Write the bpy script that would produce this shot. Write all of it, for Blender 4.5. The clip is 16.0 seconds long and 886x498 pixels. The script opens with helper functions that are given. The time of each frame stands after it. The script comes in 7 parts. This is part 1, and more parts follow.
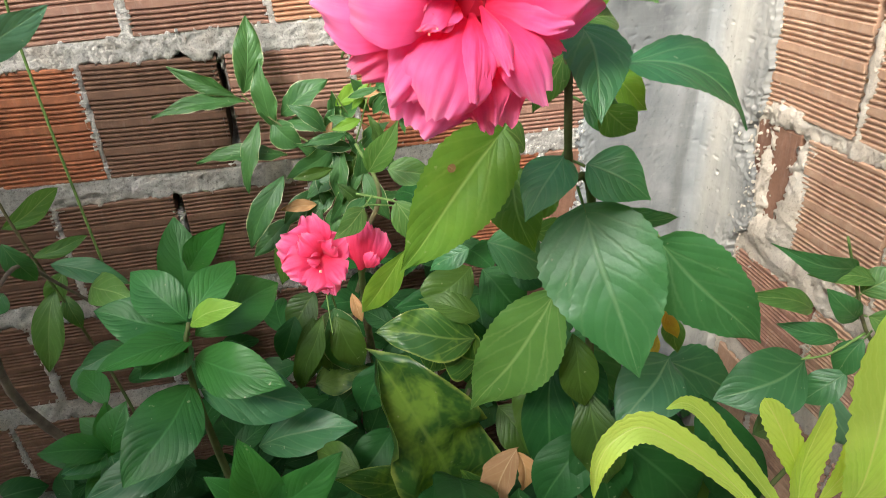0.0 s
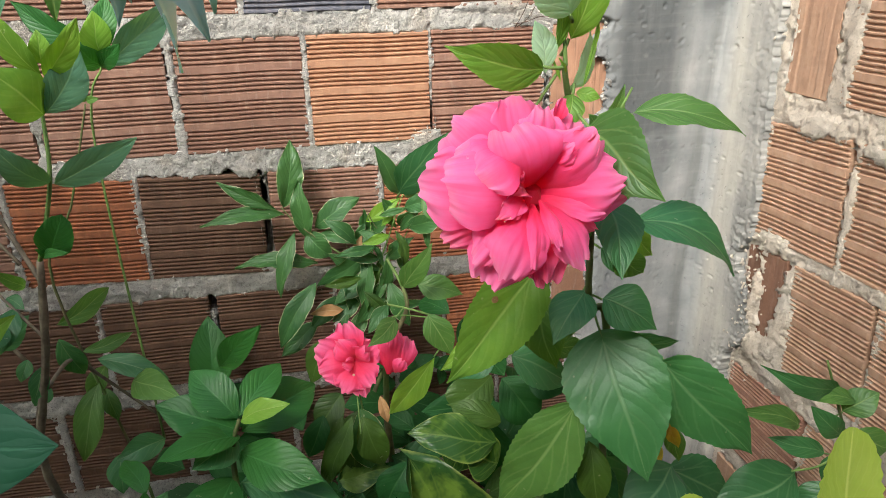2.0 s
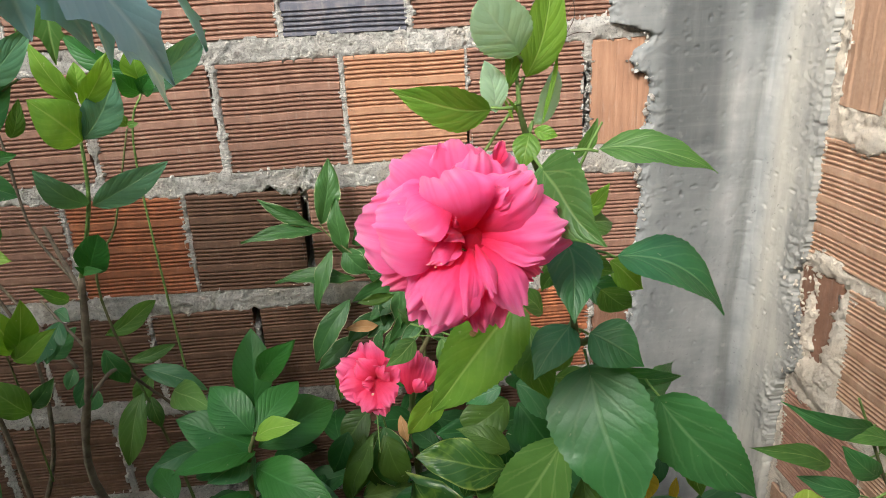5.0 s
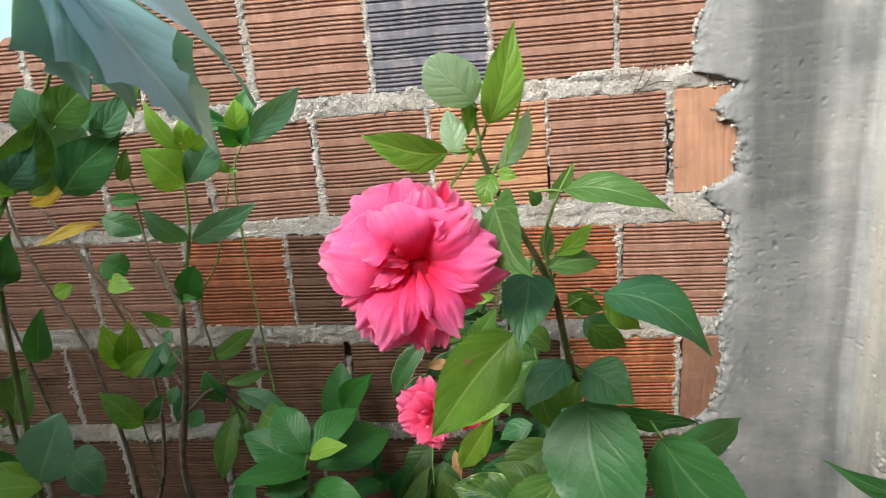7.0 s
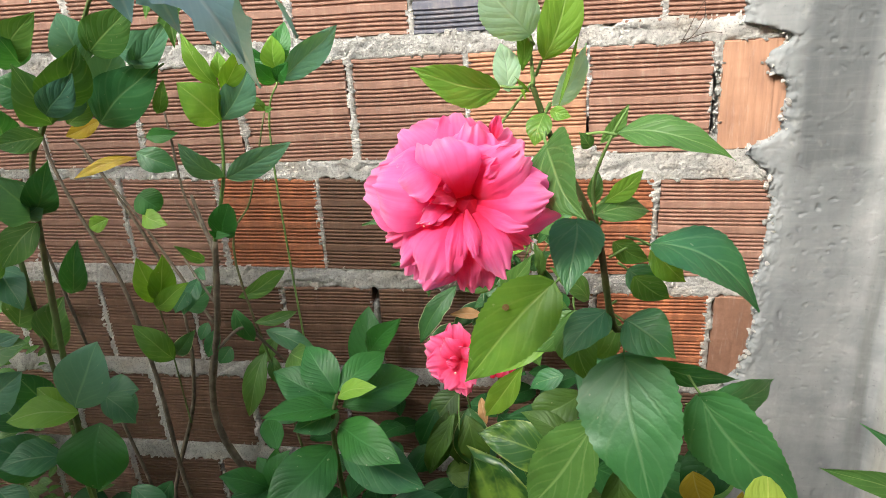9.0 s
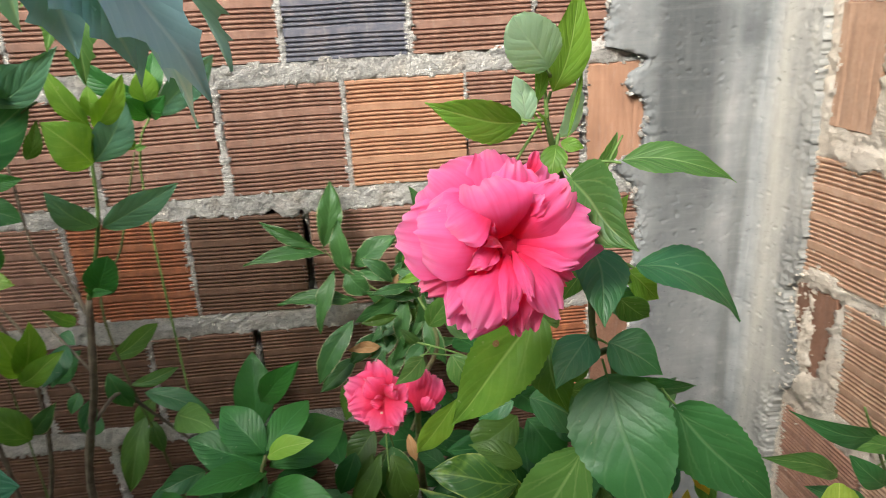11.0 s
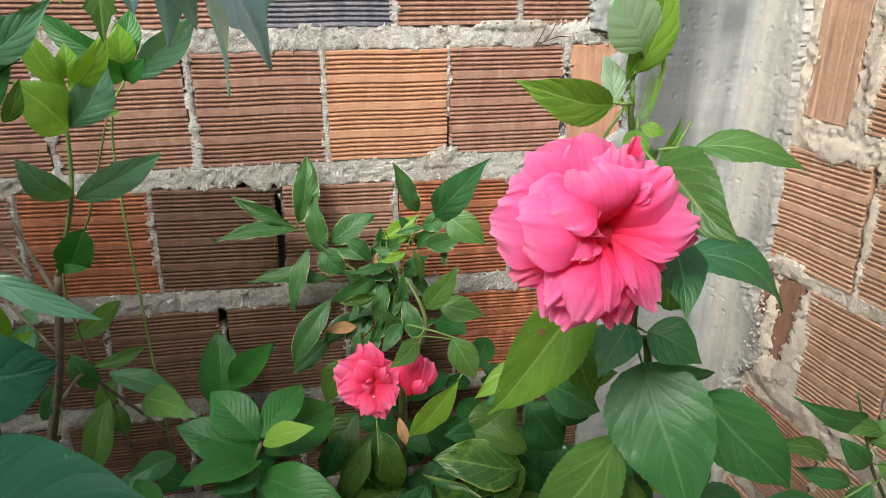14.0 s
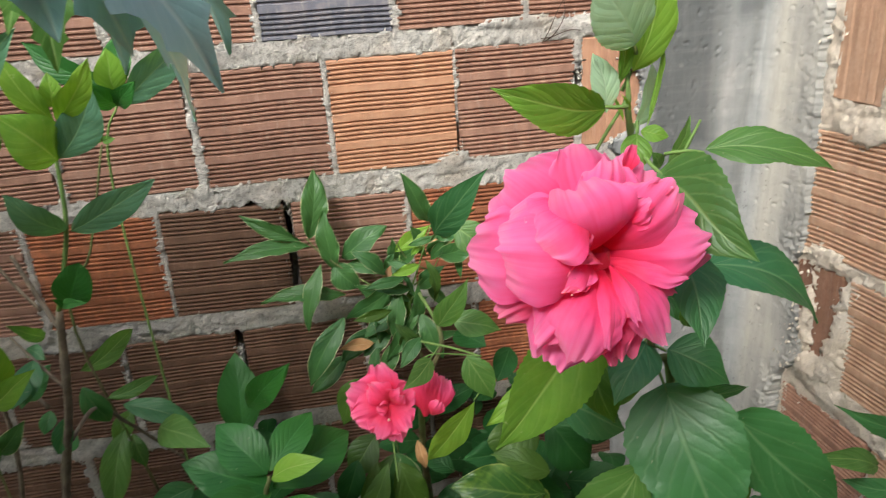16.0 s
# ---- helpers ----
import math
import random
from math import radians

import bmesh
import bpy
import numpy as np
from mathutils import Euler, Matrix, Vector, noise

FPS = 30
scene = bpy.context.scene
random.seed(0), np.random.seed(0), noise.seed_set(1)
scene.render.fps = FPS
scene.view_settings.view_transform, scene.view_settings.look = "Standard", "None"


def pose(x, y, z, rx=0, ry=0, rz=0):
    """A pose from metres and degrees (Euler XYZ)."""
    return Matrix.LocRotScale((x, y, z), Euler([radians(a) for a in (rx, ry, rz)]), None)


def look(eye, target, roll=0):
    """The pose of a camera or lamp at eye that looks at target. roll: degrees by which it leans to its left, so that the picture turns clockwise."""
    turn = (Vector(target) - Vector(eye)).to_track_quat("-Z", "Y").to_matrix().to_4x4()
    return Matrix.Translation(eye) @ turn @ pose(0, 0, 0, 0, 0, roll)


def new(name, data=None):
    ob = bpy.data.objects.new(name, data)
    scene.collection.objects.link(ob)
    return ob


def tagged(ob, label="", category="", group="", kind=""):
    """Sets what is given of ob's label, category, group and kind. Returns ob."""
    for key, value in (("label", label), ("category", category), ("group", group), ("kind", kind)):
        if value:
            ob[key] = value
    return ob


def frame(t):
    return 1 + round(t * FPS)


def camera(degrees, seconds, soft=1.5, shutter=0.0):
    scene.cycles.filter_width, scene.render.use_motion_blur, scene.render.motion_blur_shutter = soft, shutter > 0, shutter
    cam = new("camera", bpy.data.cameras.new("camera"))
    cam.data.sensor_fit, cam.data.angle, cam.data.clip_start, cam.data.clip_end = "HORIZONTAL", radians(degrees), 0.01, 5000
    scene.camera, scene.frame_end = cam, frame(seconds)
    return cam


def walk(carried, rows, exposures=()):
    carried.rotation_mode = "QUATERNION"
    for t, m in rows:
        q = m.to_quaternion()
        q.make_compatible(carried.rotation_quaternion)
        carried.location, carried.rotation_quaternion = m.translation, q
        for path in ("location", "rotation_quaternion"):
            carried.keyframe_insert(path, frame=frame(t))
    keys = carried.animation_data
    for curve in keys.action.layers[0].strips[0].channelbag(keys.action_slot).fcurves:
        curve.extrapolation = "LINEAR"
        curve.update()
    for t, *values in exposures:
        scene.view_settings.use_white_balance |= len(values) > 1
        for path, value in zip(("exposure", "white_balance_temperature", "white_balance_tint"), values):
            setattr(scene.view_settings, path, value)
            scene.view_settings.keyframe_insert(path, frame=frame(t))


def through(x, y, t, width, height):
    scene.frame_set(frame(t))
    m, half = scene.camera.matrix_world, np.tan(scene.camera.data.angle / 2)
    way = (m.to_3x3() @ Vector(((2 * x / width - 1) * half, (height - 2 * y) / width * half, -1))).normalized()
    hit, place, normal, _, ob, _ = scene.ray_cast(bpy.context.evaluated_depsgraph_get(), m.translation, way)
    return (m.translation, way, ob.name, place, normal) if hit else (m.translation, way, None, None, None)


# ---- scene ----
cam = camera(64.8, 16.0, 0.9, 0.3)
PATH = [
    (0, (0.036, -0.132, 1.269), (0.337, 1.547, 0.223), -3.5),
    (0.5, (0.022, -0.152, 1.293), (0.369, 1.57, 0.337), -3.1),
    (1, (0.014, -0.174, 1.324), (0.362, 1.616, 0.502), -3.2),
    (1.5, (0.001, -0.187, 1.331), (0.329, 1.615, 0.527), -2.3),
    (2, (-0.011, -0.198, 1.331), (0.335, 1.603, 0.532), -1.3),
    (2.5, (-0.014, -0.193, 1.334), (0.336, 1.609, 0.54), -1.0),
    (3, (-0.022, -0.194, 1.334), (0.314, 1.616, 0.552), -0.8),
    (3.5, (-0.023, -0.195, 1.335), (0.325, 1.617, 0.563), -0.5),
    (6, (0.152, -0.221, 1.35), (0.052, 1.625, 0.588), -6.1),
    (6.5, (0.178, -0.24, 1.344), (-0.004, 1.62, 0.632), -6.8),
    (7, (0.164, -0.245, 1.342), (-0.085, 1.643, 0.731), -5.6),
    (7.5, (0.153, -0.242, 1.342), (-0.217, 1.537, 0.505), -3.3),
    (8, (0.151, -0.24, 1.335), (-0.201, 1.557, 0.53), -3.8),
    (10.5, (0.128, -0.236, 1.331), (-0.031, 1.633, 0.638), -3.2),
    (11, (0.032, -0.213, 1.342), (0.212, 1.65, 0.637), -3.4),
    (11.5, (-0.006, -0.194, 1.328), (0.415, 1.592, 0.532), 0.0),
    (12, (-0.039, -0.19, 1.334), (0.318, 1.62, 0.561), 0.1),
    (12.5, (-0.04, -0.187, 1.339), (0.297, 1.625, 0.564), -0.4),
    (13, (-0.043, -0.182, 1.337), (0.31, 1.619, 0.543), 0.0),
    (13.5, (-0.046, -0.181, 1.338), (0.302, 1.621, 0.542), 0.2),
    (14, (-0.046, -0.177, 1.341), (0.323, 1.63, 0.568), 0.0),
    (14.5, (-0.019, -0.131, 1.328), (0.354, 1.691, 0.592), -2.8),
    (15, (-0.009, -0.12, 1.331), (0.387, 1.709, 0.626), -3.3),
    (15.5, (-0.007, -0.121, 1.326), (0.415, 1.709, 0.638), -2.4),
    (16, (-0.012, -0.139, 1.339), (0.27, 1.685, 0.568), -4.1),
]
walk(cam, [(t, look(eye, target, roll)) for t, eye, target, roll in PATH], [(t, stops, 6350, 4) for t, stops in ((0, 1.82), (0.5, 1.79), (1.0, 1.47), (1.5, 1.39), (3.5, 1.34), (6, 1.42), (7, 1.45), (8, 1.82), (10.5, 1.55), (11.5, 1.28), (13, 1.32), (14, 1.39), (15, 1.33), (16, 1.27))])

# ---- world, light ----
world = bpy.data.worlds.new("sky")
scene.world = world
world.use_nodes = True
wn = world.node_tree
bg = wn.nodes["Background"]
sky = wn.nodes.new("ShaderNodeTexSky")
sky.sky_type = "NISHITA"
sky.sun_disc = False
SUN_EL, SUN_ROT = radians(40), radians(212)
sky.sun_elevation, sky.sun_rotation = SUN_EL, SUN_ROT
sky.air_density, sky.dust_density, sky.ozone_density = 0.9, 5.0, 0.8
wn.links.new(sky.outputs[0], bg.inputs[0])
bg.inputs[1].default_value = 0.12
sun = new("sun", bpy.data.lights.new("sun", "SUN"))
sun.data.energy, sun.data.angle, sun.data.color = 3.1, radians(26), (1.0, 0.975, 0.94)
SUN_DIR = Vector((math.sin(SUN_ROT) * math.cos(SUN_EL), math.cos(SUN_ROT) * math.cos(SUN_EL), math.sin(SUN_EL)))
sun.matrix_world = look((0, 0, 4), Vector((0, 0, 4)) - SUN_DIR)


# ---- materials ----
class Nodes:
    """A short way to write a node material."""

    def __init__(self, name):
        self.mat = bpy.data.materials.new(name)
        self.mat.use_nodes = True
        self.tree = self.mat.node_tree
        self.bsdf = self.tree.nodes["Principled BSDF"]
        self.out = self.tree.nodes["Material Output"]

    def add(self, kind, **links):
        node = self.tree.nodes.new(kind)
        for key, value in links.items():
            self.put(node.inputs[key.replace("_", " ")], value)
        return node

    def put(self, socket, value):
        if isinstance(value, bpy.types.NodeSocket):
            self.tree.links.new(value, socket)
        else:
            socket.default_value = value

    def math(self, op, a, b=0.0, c=0.0, clamp=False):
        node = self.tree.nodes.new("ShaderNodeMath")
        node.operation, node.use_clamp = op, clamp
        for n, v in enumerate((a, b, c)):
            self.put(node.inputs[n], v)
        return node.outputs[0]

    def mix(self, fac, a, b, blend="MIX"):
        node = self.tree.nodes.new("ShaderNodeMix")
        node.data_type, node.blend_type = "RGBA", blend
        self.put(node.inputs[0], fac)
        self.put(node.inputs[6], a)
        self.put(node.inputs[7], b)
        return node.outputs[2]

    def noise(self, scale, detail=4.0, rough=0.55, vector=None, stretch=None, offset=None):
        node = self.tree.nodes.new("ShaderNodeTexNoise")
        node.inputs["Scale"].default_value = scale
        node.inputs["Detail"].default_value = detail
        node.inputs["Roughness"].default_value = rough
        if vector is None:
            vector = self.tree.nodes.new("ShaderNodeNewGeometry").outputs["Position"]
        if stretch is not None or offset is not None:
            m = self.tree.nodes.new("ShaderNodeMapping")
            self.put(m.inputs["Vector"], vector)
            if stretch is not None:
                m.inputs["Scale"].default_value = stretch
            if offset is not None:
                self.put(m.inputs["Location"], offset)
            vector = m.outputs[0]
        self.put(node.inputs["Vector"], vector)
        return node.outputs["Fac"]

    def ramp(self, fac, *stops):
        node = self.tree.nodes.new("ShaderNodeValToRGB")
        els = node.color_ramp.elements
        els.remove(els[1])
        for k, (pos, col) in enumerate(stops):
            if k:
                el = els.new(pos)
            else:
                el = els[0]
                el.position = pos
            el.color = (*col, 1) if isinstance(col, tuple) else (col, col, col, 1)
        self.put(node.inputs[0], fac)
        return node.outputs[0]

    def bump(self, height, strength=0.3, distance=0.002, normal=None):
        node = self.tree.nodes.new("ShaderNodeBump")
        node.inputs["Strength"].default_value = strength
        node.inputs["Distance"].default_value = distance
        self.put(node.inputs["Height"], height)
        if normal is not None:
            self.put(node.inputs["Normal"], normal)
        return node.outputs[0]

    def finish(self, colour, roughness=0.8, normal=None, specular=0.5):
        self.put(self.bsdf.inputs["Base Color"], colour)
        self.put(self.bsdf.inputs["Roughness"], roughness)
        self.put(self.bsdf.inputs["Specular IOR Level"], specular)
        if normal is not None:
            self.put(self.bsdf.inputs["Normal"], normal)
        return self.mat


def rgba(r, g, b):
    return (r, g, b, 1.0)


def brick_material(name, base, dark, light, worn=0.35, grain=(14, 14, 160)):
    """Fired hollow brick: each piece its own tone, fine horizontal streaks, grey dust and pale scuffs."""
    n = Nodes(name)
    rnd = n.tree.nodes.new("ShaderNodeObjectInfo").outputs["Random"]
    tc = n.tree.nodes.new("ShaderNodeTexCoord").outputs["Object"]
    off = n.math("MULTIPLY", rnd, 37.0)
    streak = n.noise(1.0, 5, 0.6, tc, grain, off)
    cloud = n.noise(9.0, 4, 0.6, tc, (1, 1, 1.4), off)
    col = n.ramp(n.math("ADD", n.math("MULTIPLY", streak, 0.45), n.math("MULTIPLY", cloud, 0.6)), (0.3, dark), (0.52, base), (0.75, light))
    col = n.mix(n.math("MULTIPLY", rnd, 0.35), col, rgba(*[0.62 * c for c in base]), "MIX")
    dust = n.ramp(n.noise(26.0, 6, 0.7, tc, None, off), (0.55, 0.0), (0.78, 1.0))
    col = n.mix(n.math("MULTIPLY", dust, worn), col, rgba(0.42, 0.36, 0.31))
    sand = n.noise(420.0, 3, 0.6, tc)
    nor = n.bump(n.math("ADD", sand, n.math("MULTIPLY", streak, 0.8)), 0.5, 0.0012)
    return n.finish(col, n.ramp(cloud, (0.3, 0.62), (0.7, 0.85)), nor, 0.35)


BRICK = brick_material("fired_brick", (0.236, 0.126, 0.089), (0.154, 0.080, 0.058), (0.314, 0.184, 0.135))
BRICK_RED = brick_material("red_brick", (0.245, 0.086, 0.04), (0.16, 0.055, 0.028), (0.52, 0.19, 0.085), 0.15)
BRICK_ORANGE = brick_material("orange_brick", (0.385, 0.198, 0.116), (0.262, 0.126, 0.074), (0.48, 0.277, 0.172), 0.2)
BRICK_DUSTY = brick_material("dusty_brick", (0.31, 0.16, 0.11), (0.2, 0.105, 0.08), (0.40, 0.235, 0.165), 0.5)
BRICK_DARK = brick_material("burnt_brick", (0.115, 0.115, 0.14), (0.06, 0.06, 0.075), (0.24, 0.2, 0.2), 0.35)
BRICK_PLAIN = brick_material("smooth_brick", (0.32, 0.17, 0.105), (0.22, 0.115, 0.075), (0.41, 0.235, 0.15), 0.3, (17, 14, 6))

BRICK_UMBER = brick_material("umber_brick", (0.21, 0.105, 0.066), (0.15, 0.074, 0.048), (0.28, 0.15, 0.10), 0.3)
BRICK_TAN = brick_material("tan_brick", (0.41, 0.245, 0.158), (0.29, 0.168, 0.112), (0.51, 0.345, 0.245), 0.45)
# brown brick, darkened so that the low rows look shaded
BRICK_SHADE_BROWN = brick_material("shade_brown_brick", (0.112, 0.058, 0.036), (0.064, 0.034, 0.023), (0.165, 0.092, 0.06), 0.14)


def mortar_material(name, warm):
    n = Nodes(name)
    big = n.noise(7.0, 5, 0.6)
    mid = n.noise(75.0, 7, 0.75)
    sand = n.noise(230.0, 5, 0.8)
    col = n.ramp(n.math("ADD", n.math("MULTIPLY", big, 0.45), n.math("MULTIPLY", mid, 0.55)), (0.32, (0.28, 0.265, 0.245)), (0.46, (0.54, 0.508, 0.472)), (0.62, (0.76, 0.715, 0.665)))
    col = n.mix(n.ramp(n.noise(13.0, 3, 0.5), (0.52 - 0.3 * warm, 0.0), (0.75 - 0.2 * warm, 0.5)), col, rgba(0.50, 0.38, 0.27))
    col = n.mix(0.42 * warm, col, rgba(0.62, 0.53, 0.42))
    col = n.mix(n.ramp(sand, (0.38, 0.62 - 0.3 * warm), (0.48, 0.0)), col, rgba(0.17, 0.155, 0.14))
    return n.finish(col, 0.92, n.bump(n.math("ADD", n.math("MULTIPLY", mid, 1.5), n.math("MULTIPLY", sand, 0.9)), 1.0 - 0.35 * warm, 0.009), 0.2)


def concrete_material():
    """Board-cast concrete: cool grey with a dark damp run-down stain, a paler cream side face, pores and rough patches.
    """
    n = Nodes("concrete")
    geo = n.tree.nodes.new("ShaderNodeNewGeometry")
    place = n.add("ShaderNodeSeparateXYZ", Vector=geo.outputs["Position"])
    streak = n.noise(1.0, 4, 0.55, None, (14.0, 14.0, 1.1))
    fine = n.noise(1.0, 5, 0.6, None, (60.0, 60.0, 7.0))
    boards = n.noise(1.0, 4, 0.6, None, (5.0, 5.0, 75.0))
    cloud = n.noise(6.0, 5, 0.6)
    grey = n.ramp(n.math("ADD", n.math("MULTIPLY", streak, 0.3), n.math("MULTIPLY", cloud, 0.7)), (0.36, (0.12, 0.124, 0.128)), (0.47, (0.19, 0.195, 0.195)), (0.56, (0.25, 0.25, 0.247)), (0.66, (0.35, 0.34, 0.325)))
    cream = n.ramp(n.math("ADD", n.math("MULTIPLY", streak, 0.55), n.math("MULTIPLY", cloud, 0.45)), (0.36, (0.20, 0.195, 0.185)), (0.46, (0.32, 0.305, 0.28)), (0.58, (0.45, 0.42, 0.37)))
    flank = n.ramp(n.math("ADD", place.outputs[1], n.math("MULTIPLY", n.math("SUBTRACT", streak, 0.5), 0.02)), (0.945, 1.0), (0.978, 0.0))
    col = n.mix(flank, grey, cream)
    # the damp stain that runs down from the top, and the dark line beside the inner corner
    edge = n.math("ADD", place.outputs[0], n.math("MULTIPLY", n.math("SUBTRACT", streak, 0.5), 0.11))
    height = n.math("ADD", place.outputs[2], n.math("MULTIPLY", n.math("SUBTRACT", cloud, 0.5), 0.6))
    damp = n.math("MULTIPLY", n.ramp(edge, (0.52, 0.25), (0.565, 1.0), (0.635, 0.9), (0.70, 0.12)), n.ramp(height, (0.62, 0.18), (0.95, 0.55), (1.25, 1.0)))
    col = n.mix(n.math("MULTIPLY", damp, 0.88), col, rgba(0.062, 0.066, 0.068))
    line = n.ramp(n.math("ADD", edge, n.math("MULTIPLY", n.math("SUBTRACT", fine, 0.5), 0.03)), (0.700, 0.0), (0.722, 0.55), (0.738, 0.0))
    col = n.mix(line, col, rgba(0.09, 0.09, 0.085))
    col = n.mix(n.math("MULTIPLY", n.ramp(boards, (0.5, 0.0), (0.68, 1.0)), 0.05), col, rgba(0.52, 0.5, 0.46))
    col = n.mix(n.math("MULTIPLY", n.ramp(fine, (0.35, 1.0), (0.5, 0.0)), 0.18), col, rgba(0.17, 0.17, 0.165))
    pores = n.math("MULTIPLY", n.ramp(n.noise(130.0, 4, 0.65), (0.30, 1.0), (0.38, 0.0)), n.ramp(n.noise(9.0, 3, 0.6), (0.38, 0.0), (0.55, 1.0)))
    col = n.mix(n.math("MULTIPLY", pores, 0.6), col, rgba(0.10, 0.10, 0.10))
    spots = n.ramp(n.noise(34.0, 3, 0.5), (0.64, 0.0), (0.76, 0.12))
    col = n.mix(spots, col, rgba(0.55, 0.53, 0.49))
    sand, mid = n.noise(500.0, 3, 0.6), n.noise(60.0, 5, 0.65)
    h = n.math("SUBTRACT", n.math("ADD", n.math("MULTIPLY", sand, 0.5), n.math("MULTIPLY", mid, 1.2)), n.math("MULTIPLY", pores, 1.2))
    return n.finish(col, 0.88, n.bump(h, 0.45, 0.0022), 0.25)


MORTAR, MORTAR_SANDY, CONCRETE = mortar_material("mortar", 0.0), mortar_material("sandy_mortar", 1.0), concrete_material()


def soil_material():
    n = Nodes("soil")
    a, b = n.noise(5.0, 6, 0.65), n.noise(70.0, 6, 0.7)
    col = n.ramp(n.math("ADD", n.math("MULTIPLY", a, 0.5), n.math("MULTIPLY", b, 0.5)), (0.3, (0.035, 0.026, 0.02)), (0.55, (0.095, 0.072, 0.052)), (0.75, (0.17, 0.135, 0.10)))
    return n.finish(col, 0.95, n.bump(b, 1.0, 0.012), 0.2)


SOIL = soil_material()


def leaf_material(name, base, dark, vein, gloss=0.42, through=0.35, ribs=5.0, edge=None, blotch=None, glow=1.5, shine=0.36, veins=0.2):
    """A living leaf: midrib and side veins from the leaf's own map, tone by leaf, light passing through."""
    n = Nodes(name)
    uv = n.tree.nodes.new("ShaderNodeUVMap").outputs[0]
    sep = n.add("ShaderNodeSeparateXYZ", Vector=uv)
    u, v = sep.outputs[0], sep.outputs[1]
    au = n.math("ABSOLUTE", n.math("SUBTRACT", u, 0.5))
    rnd = n.tree.nodes.new("ShaderNodeObjectInfo").outputs["Random"]
    pos = n.tree.nodes.new("ShaderNodeTexCoord").outputs["Object"]
    off = n.math("MULTIPLY", rnd, 19.0)
    wob = n.math("MULTIPLY", n.noise(24.0, 2, 0.5, pos, None, off), 0.12)
    ph = n.math("FRACT", n.math("ADD", n.math("SUBTRACT", n.math("MULTIPLY", v, ribs), n.math("MULTIPLY", au, ribs * 0.75)), wob))
    tri = n.math("ABSOLUTE", n.math("SUBTRACT", ph, 0.5))
    side = n.ramp(tri, (0.0, 1.0), (0.11, 0.0))
    rib = n.ramp(au, (0.008, 1.0), (0.032, 0.0))
    fan = n.ramp(n.math("ABSOLUTE", n.math("SUBTRACT", au, n.math("MULTIPLY", v, 0.8))), (0.005, 0.75), (0.026, 0.0))
    fan = n.math("MULTIPLY", fan, n.ramp(v, (0.30, 1.0), (0.55, 0.0)))
    lines = n.math("MAXIMUM", n.math("MAXIMUM", n.math("MULTIPLY", side, veins), n.math("MULTIPLY", fan, 2.4 * veins)), rib)
    cloud = n.noise(38.0, 4, 0.6, pos, None, off)
    col = n.ramp(cloud, (0.3, dark), (0.65, base))
    col = n.mix(n.ramp(n.noise(11.0, 3, 0.5, pos, None, off), (0.42, 0.55), (0.62, 0.0)), col, rgba(*[0.7 * c for c in dark]))
    col = n.mix(n.math("MULTIPLY", rnd, 0.45), col, rgba(base[0] * 1.25, base[1] * 1.12, base[2] * 0.8))
    col = n.mix(n.math("MULTIPLY", lines, 0.6), col, rgba(*vein))
    if blotch:
        col = n.mix(n.ramp(n.math("ADD", n.noise(17.0, 4, 0.65, pos, None, off), n.math("MULTIPLY", n.math("SUBTRACT", 0.5, au), 0.18)), (0.54, 0.0), (0.68, 0.8)), col, rgba(*blotch))
    if edge:
        e = n.ramp(n.math("ADD", au, n.math("MULTIPLY", n.noise(60.0, 3, 0.6, pos, None, off), 0.12)), (0.518, 0.0), (0.57, 1.0))
        col = n.mix(n.math("MULTIPLY", e, 0.75), col, rgba(*edge))
    speck = n.ramp(n.noise(150.0, 2, 0.5, pos, None, off), (0.72, 0.0), (0.78, 0.7))
    col = n.mix(n.math("MULTIPLY", speck, 0.5), col, rgba(0.5, 0.5, 0.38))
    h = n.math("ADD", n.math("MULTIPLY", lines, -0.9), n.math("MULTIPLY", n.math("POWER", n.math("MULTIPLY", tri, 2.0), 2.0), -0.8))
    nor = n.bump(n.math("ADD", h, n.math("MULTIPLY", cloud, 2.2)), 0.30, 0.0014)
    n.finish(col, gloss, nor, shine)
    tr = n.add("ShaderNodeBsdfTranslucent", Color=n.mix(1.0, col, rgba(1.15 * glow, 1.15 * glow, 0.6), "MULTIPLY"), Normal=nor)
    mx = n.add("ShaderNodeMixShader")
    n.put(mx.inputs[0], through)
    n.put(mx.inputs[1], n.bsdf.outputs[0])
    n.put(mx.inputs[2], tr.outputs[0])
    n.put(n.out.inputs[0], mx.outputs[0])
    return n.mat


LEAF = leaf_material("hibiscus_leaf", (0.11, 0.245, 0.058), (0.07, 0.18, 0.046), (0.26, 0.38, 0.15), 0.44, 0.36, shine=0.45, veins=0.34)
LEAF_DEEP = leaf_material("deep_green_leaf", (0.056, 0.196, 0.072), (0.038, 0.148, 0.056), (0.17, 0.31, 0.15), 0.42, shine=0.55, veins=0.30)
LEAF_YOUNG = leaf_material("young_leaf", (0.20, 0.38, 0.055), (0.135, 0.30, 0.042), (0.34, 0.48, 0.15), 0.42, 0.4)
LEAF_BROAD = leaf_material("broad_leaf", (0.042, 0.175, 0.036), (0.028, 0.13, 0.028), (0.06, 0.21, 0.06), 0.44, 0.33, 9.0)
LEAF_RIM = leaf_material("pale_rimmed_leaf", (0.058, 0.155, 0.046), (0.036, 0.112, 0.036), (0.10, 0.21, 0.075), 0.42, 0.3, 8.0, (0.60, 0.58, 0.38))
LEAF_LIME = leaf_material("lime_leaf", (0.57, 0.76, 0.18), (0.50, 0.70, 0.13), (0.74, 0.84, 0.36), 0.5, 0.46, 9.0, glow=1.45)
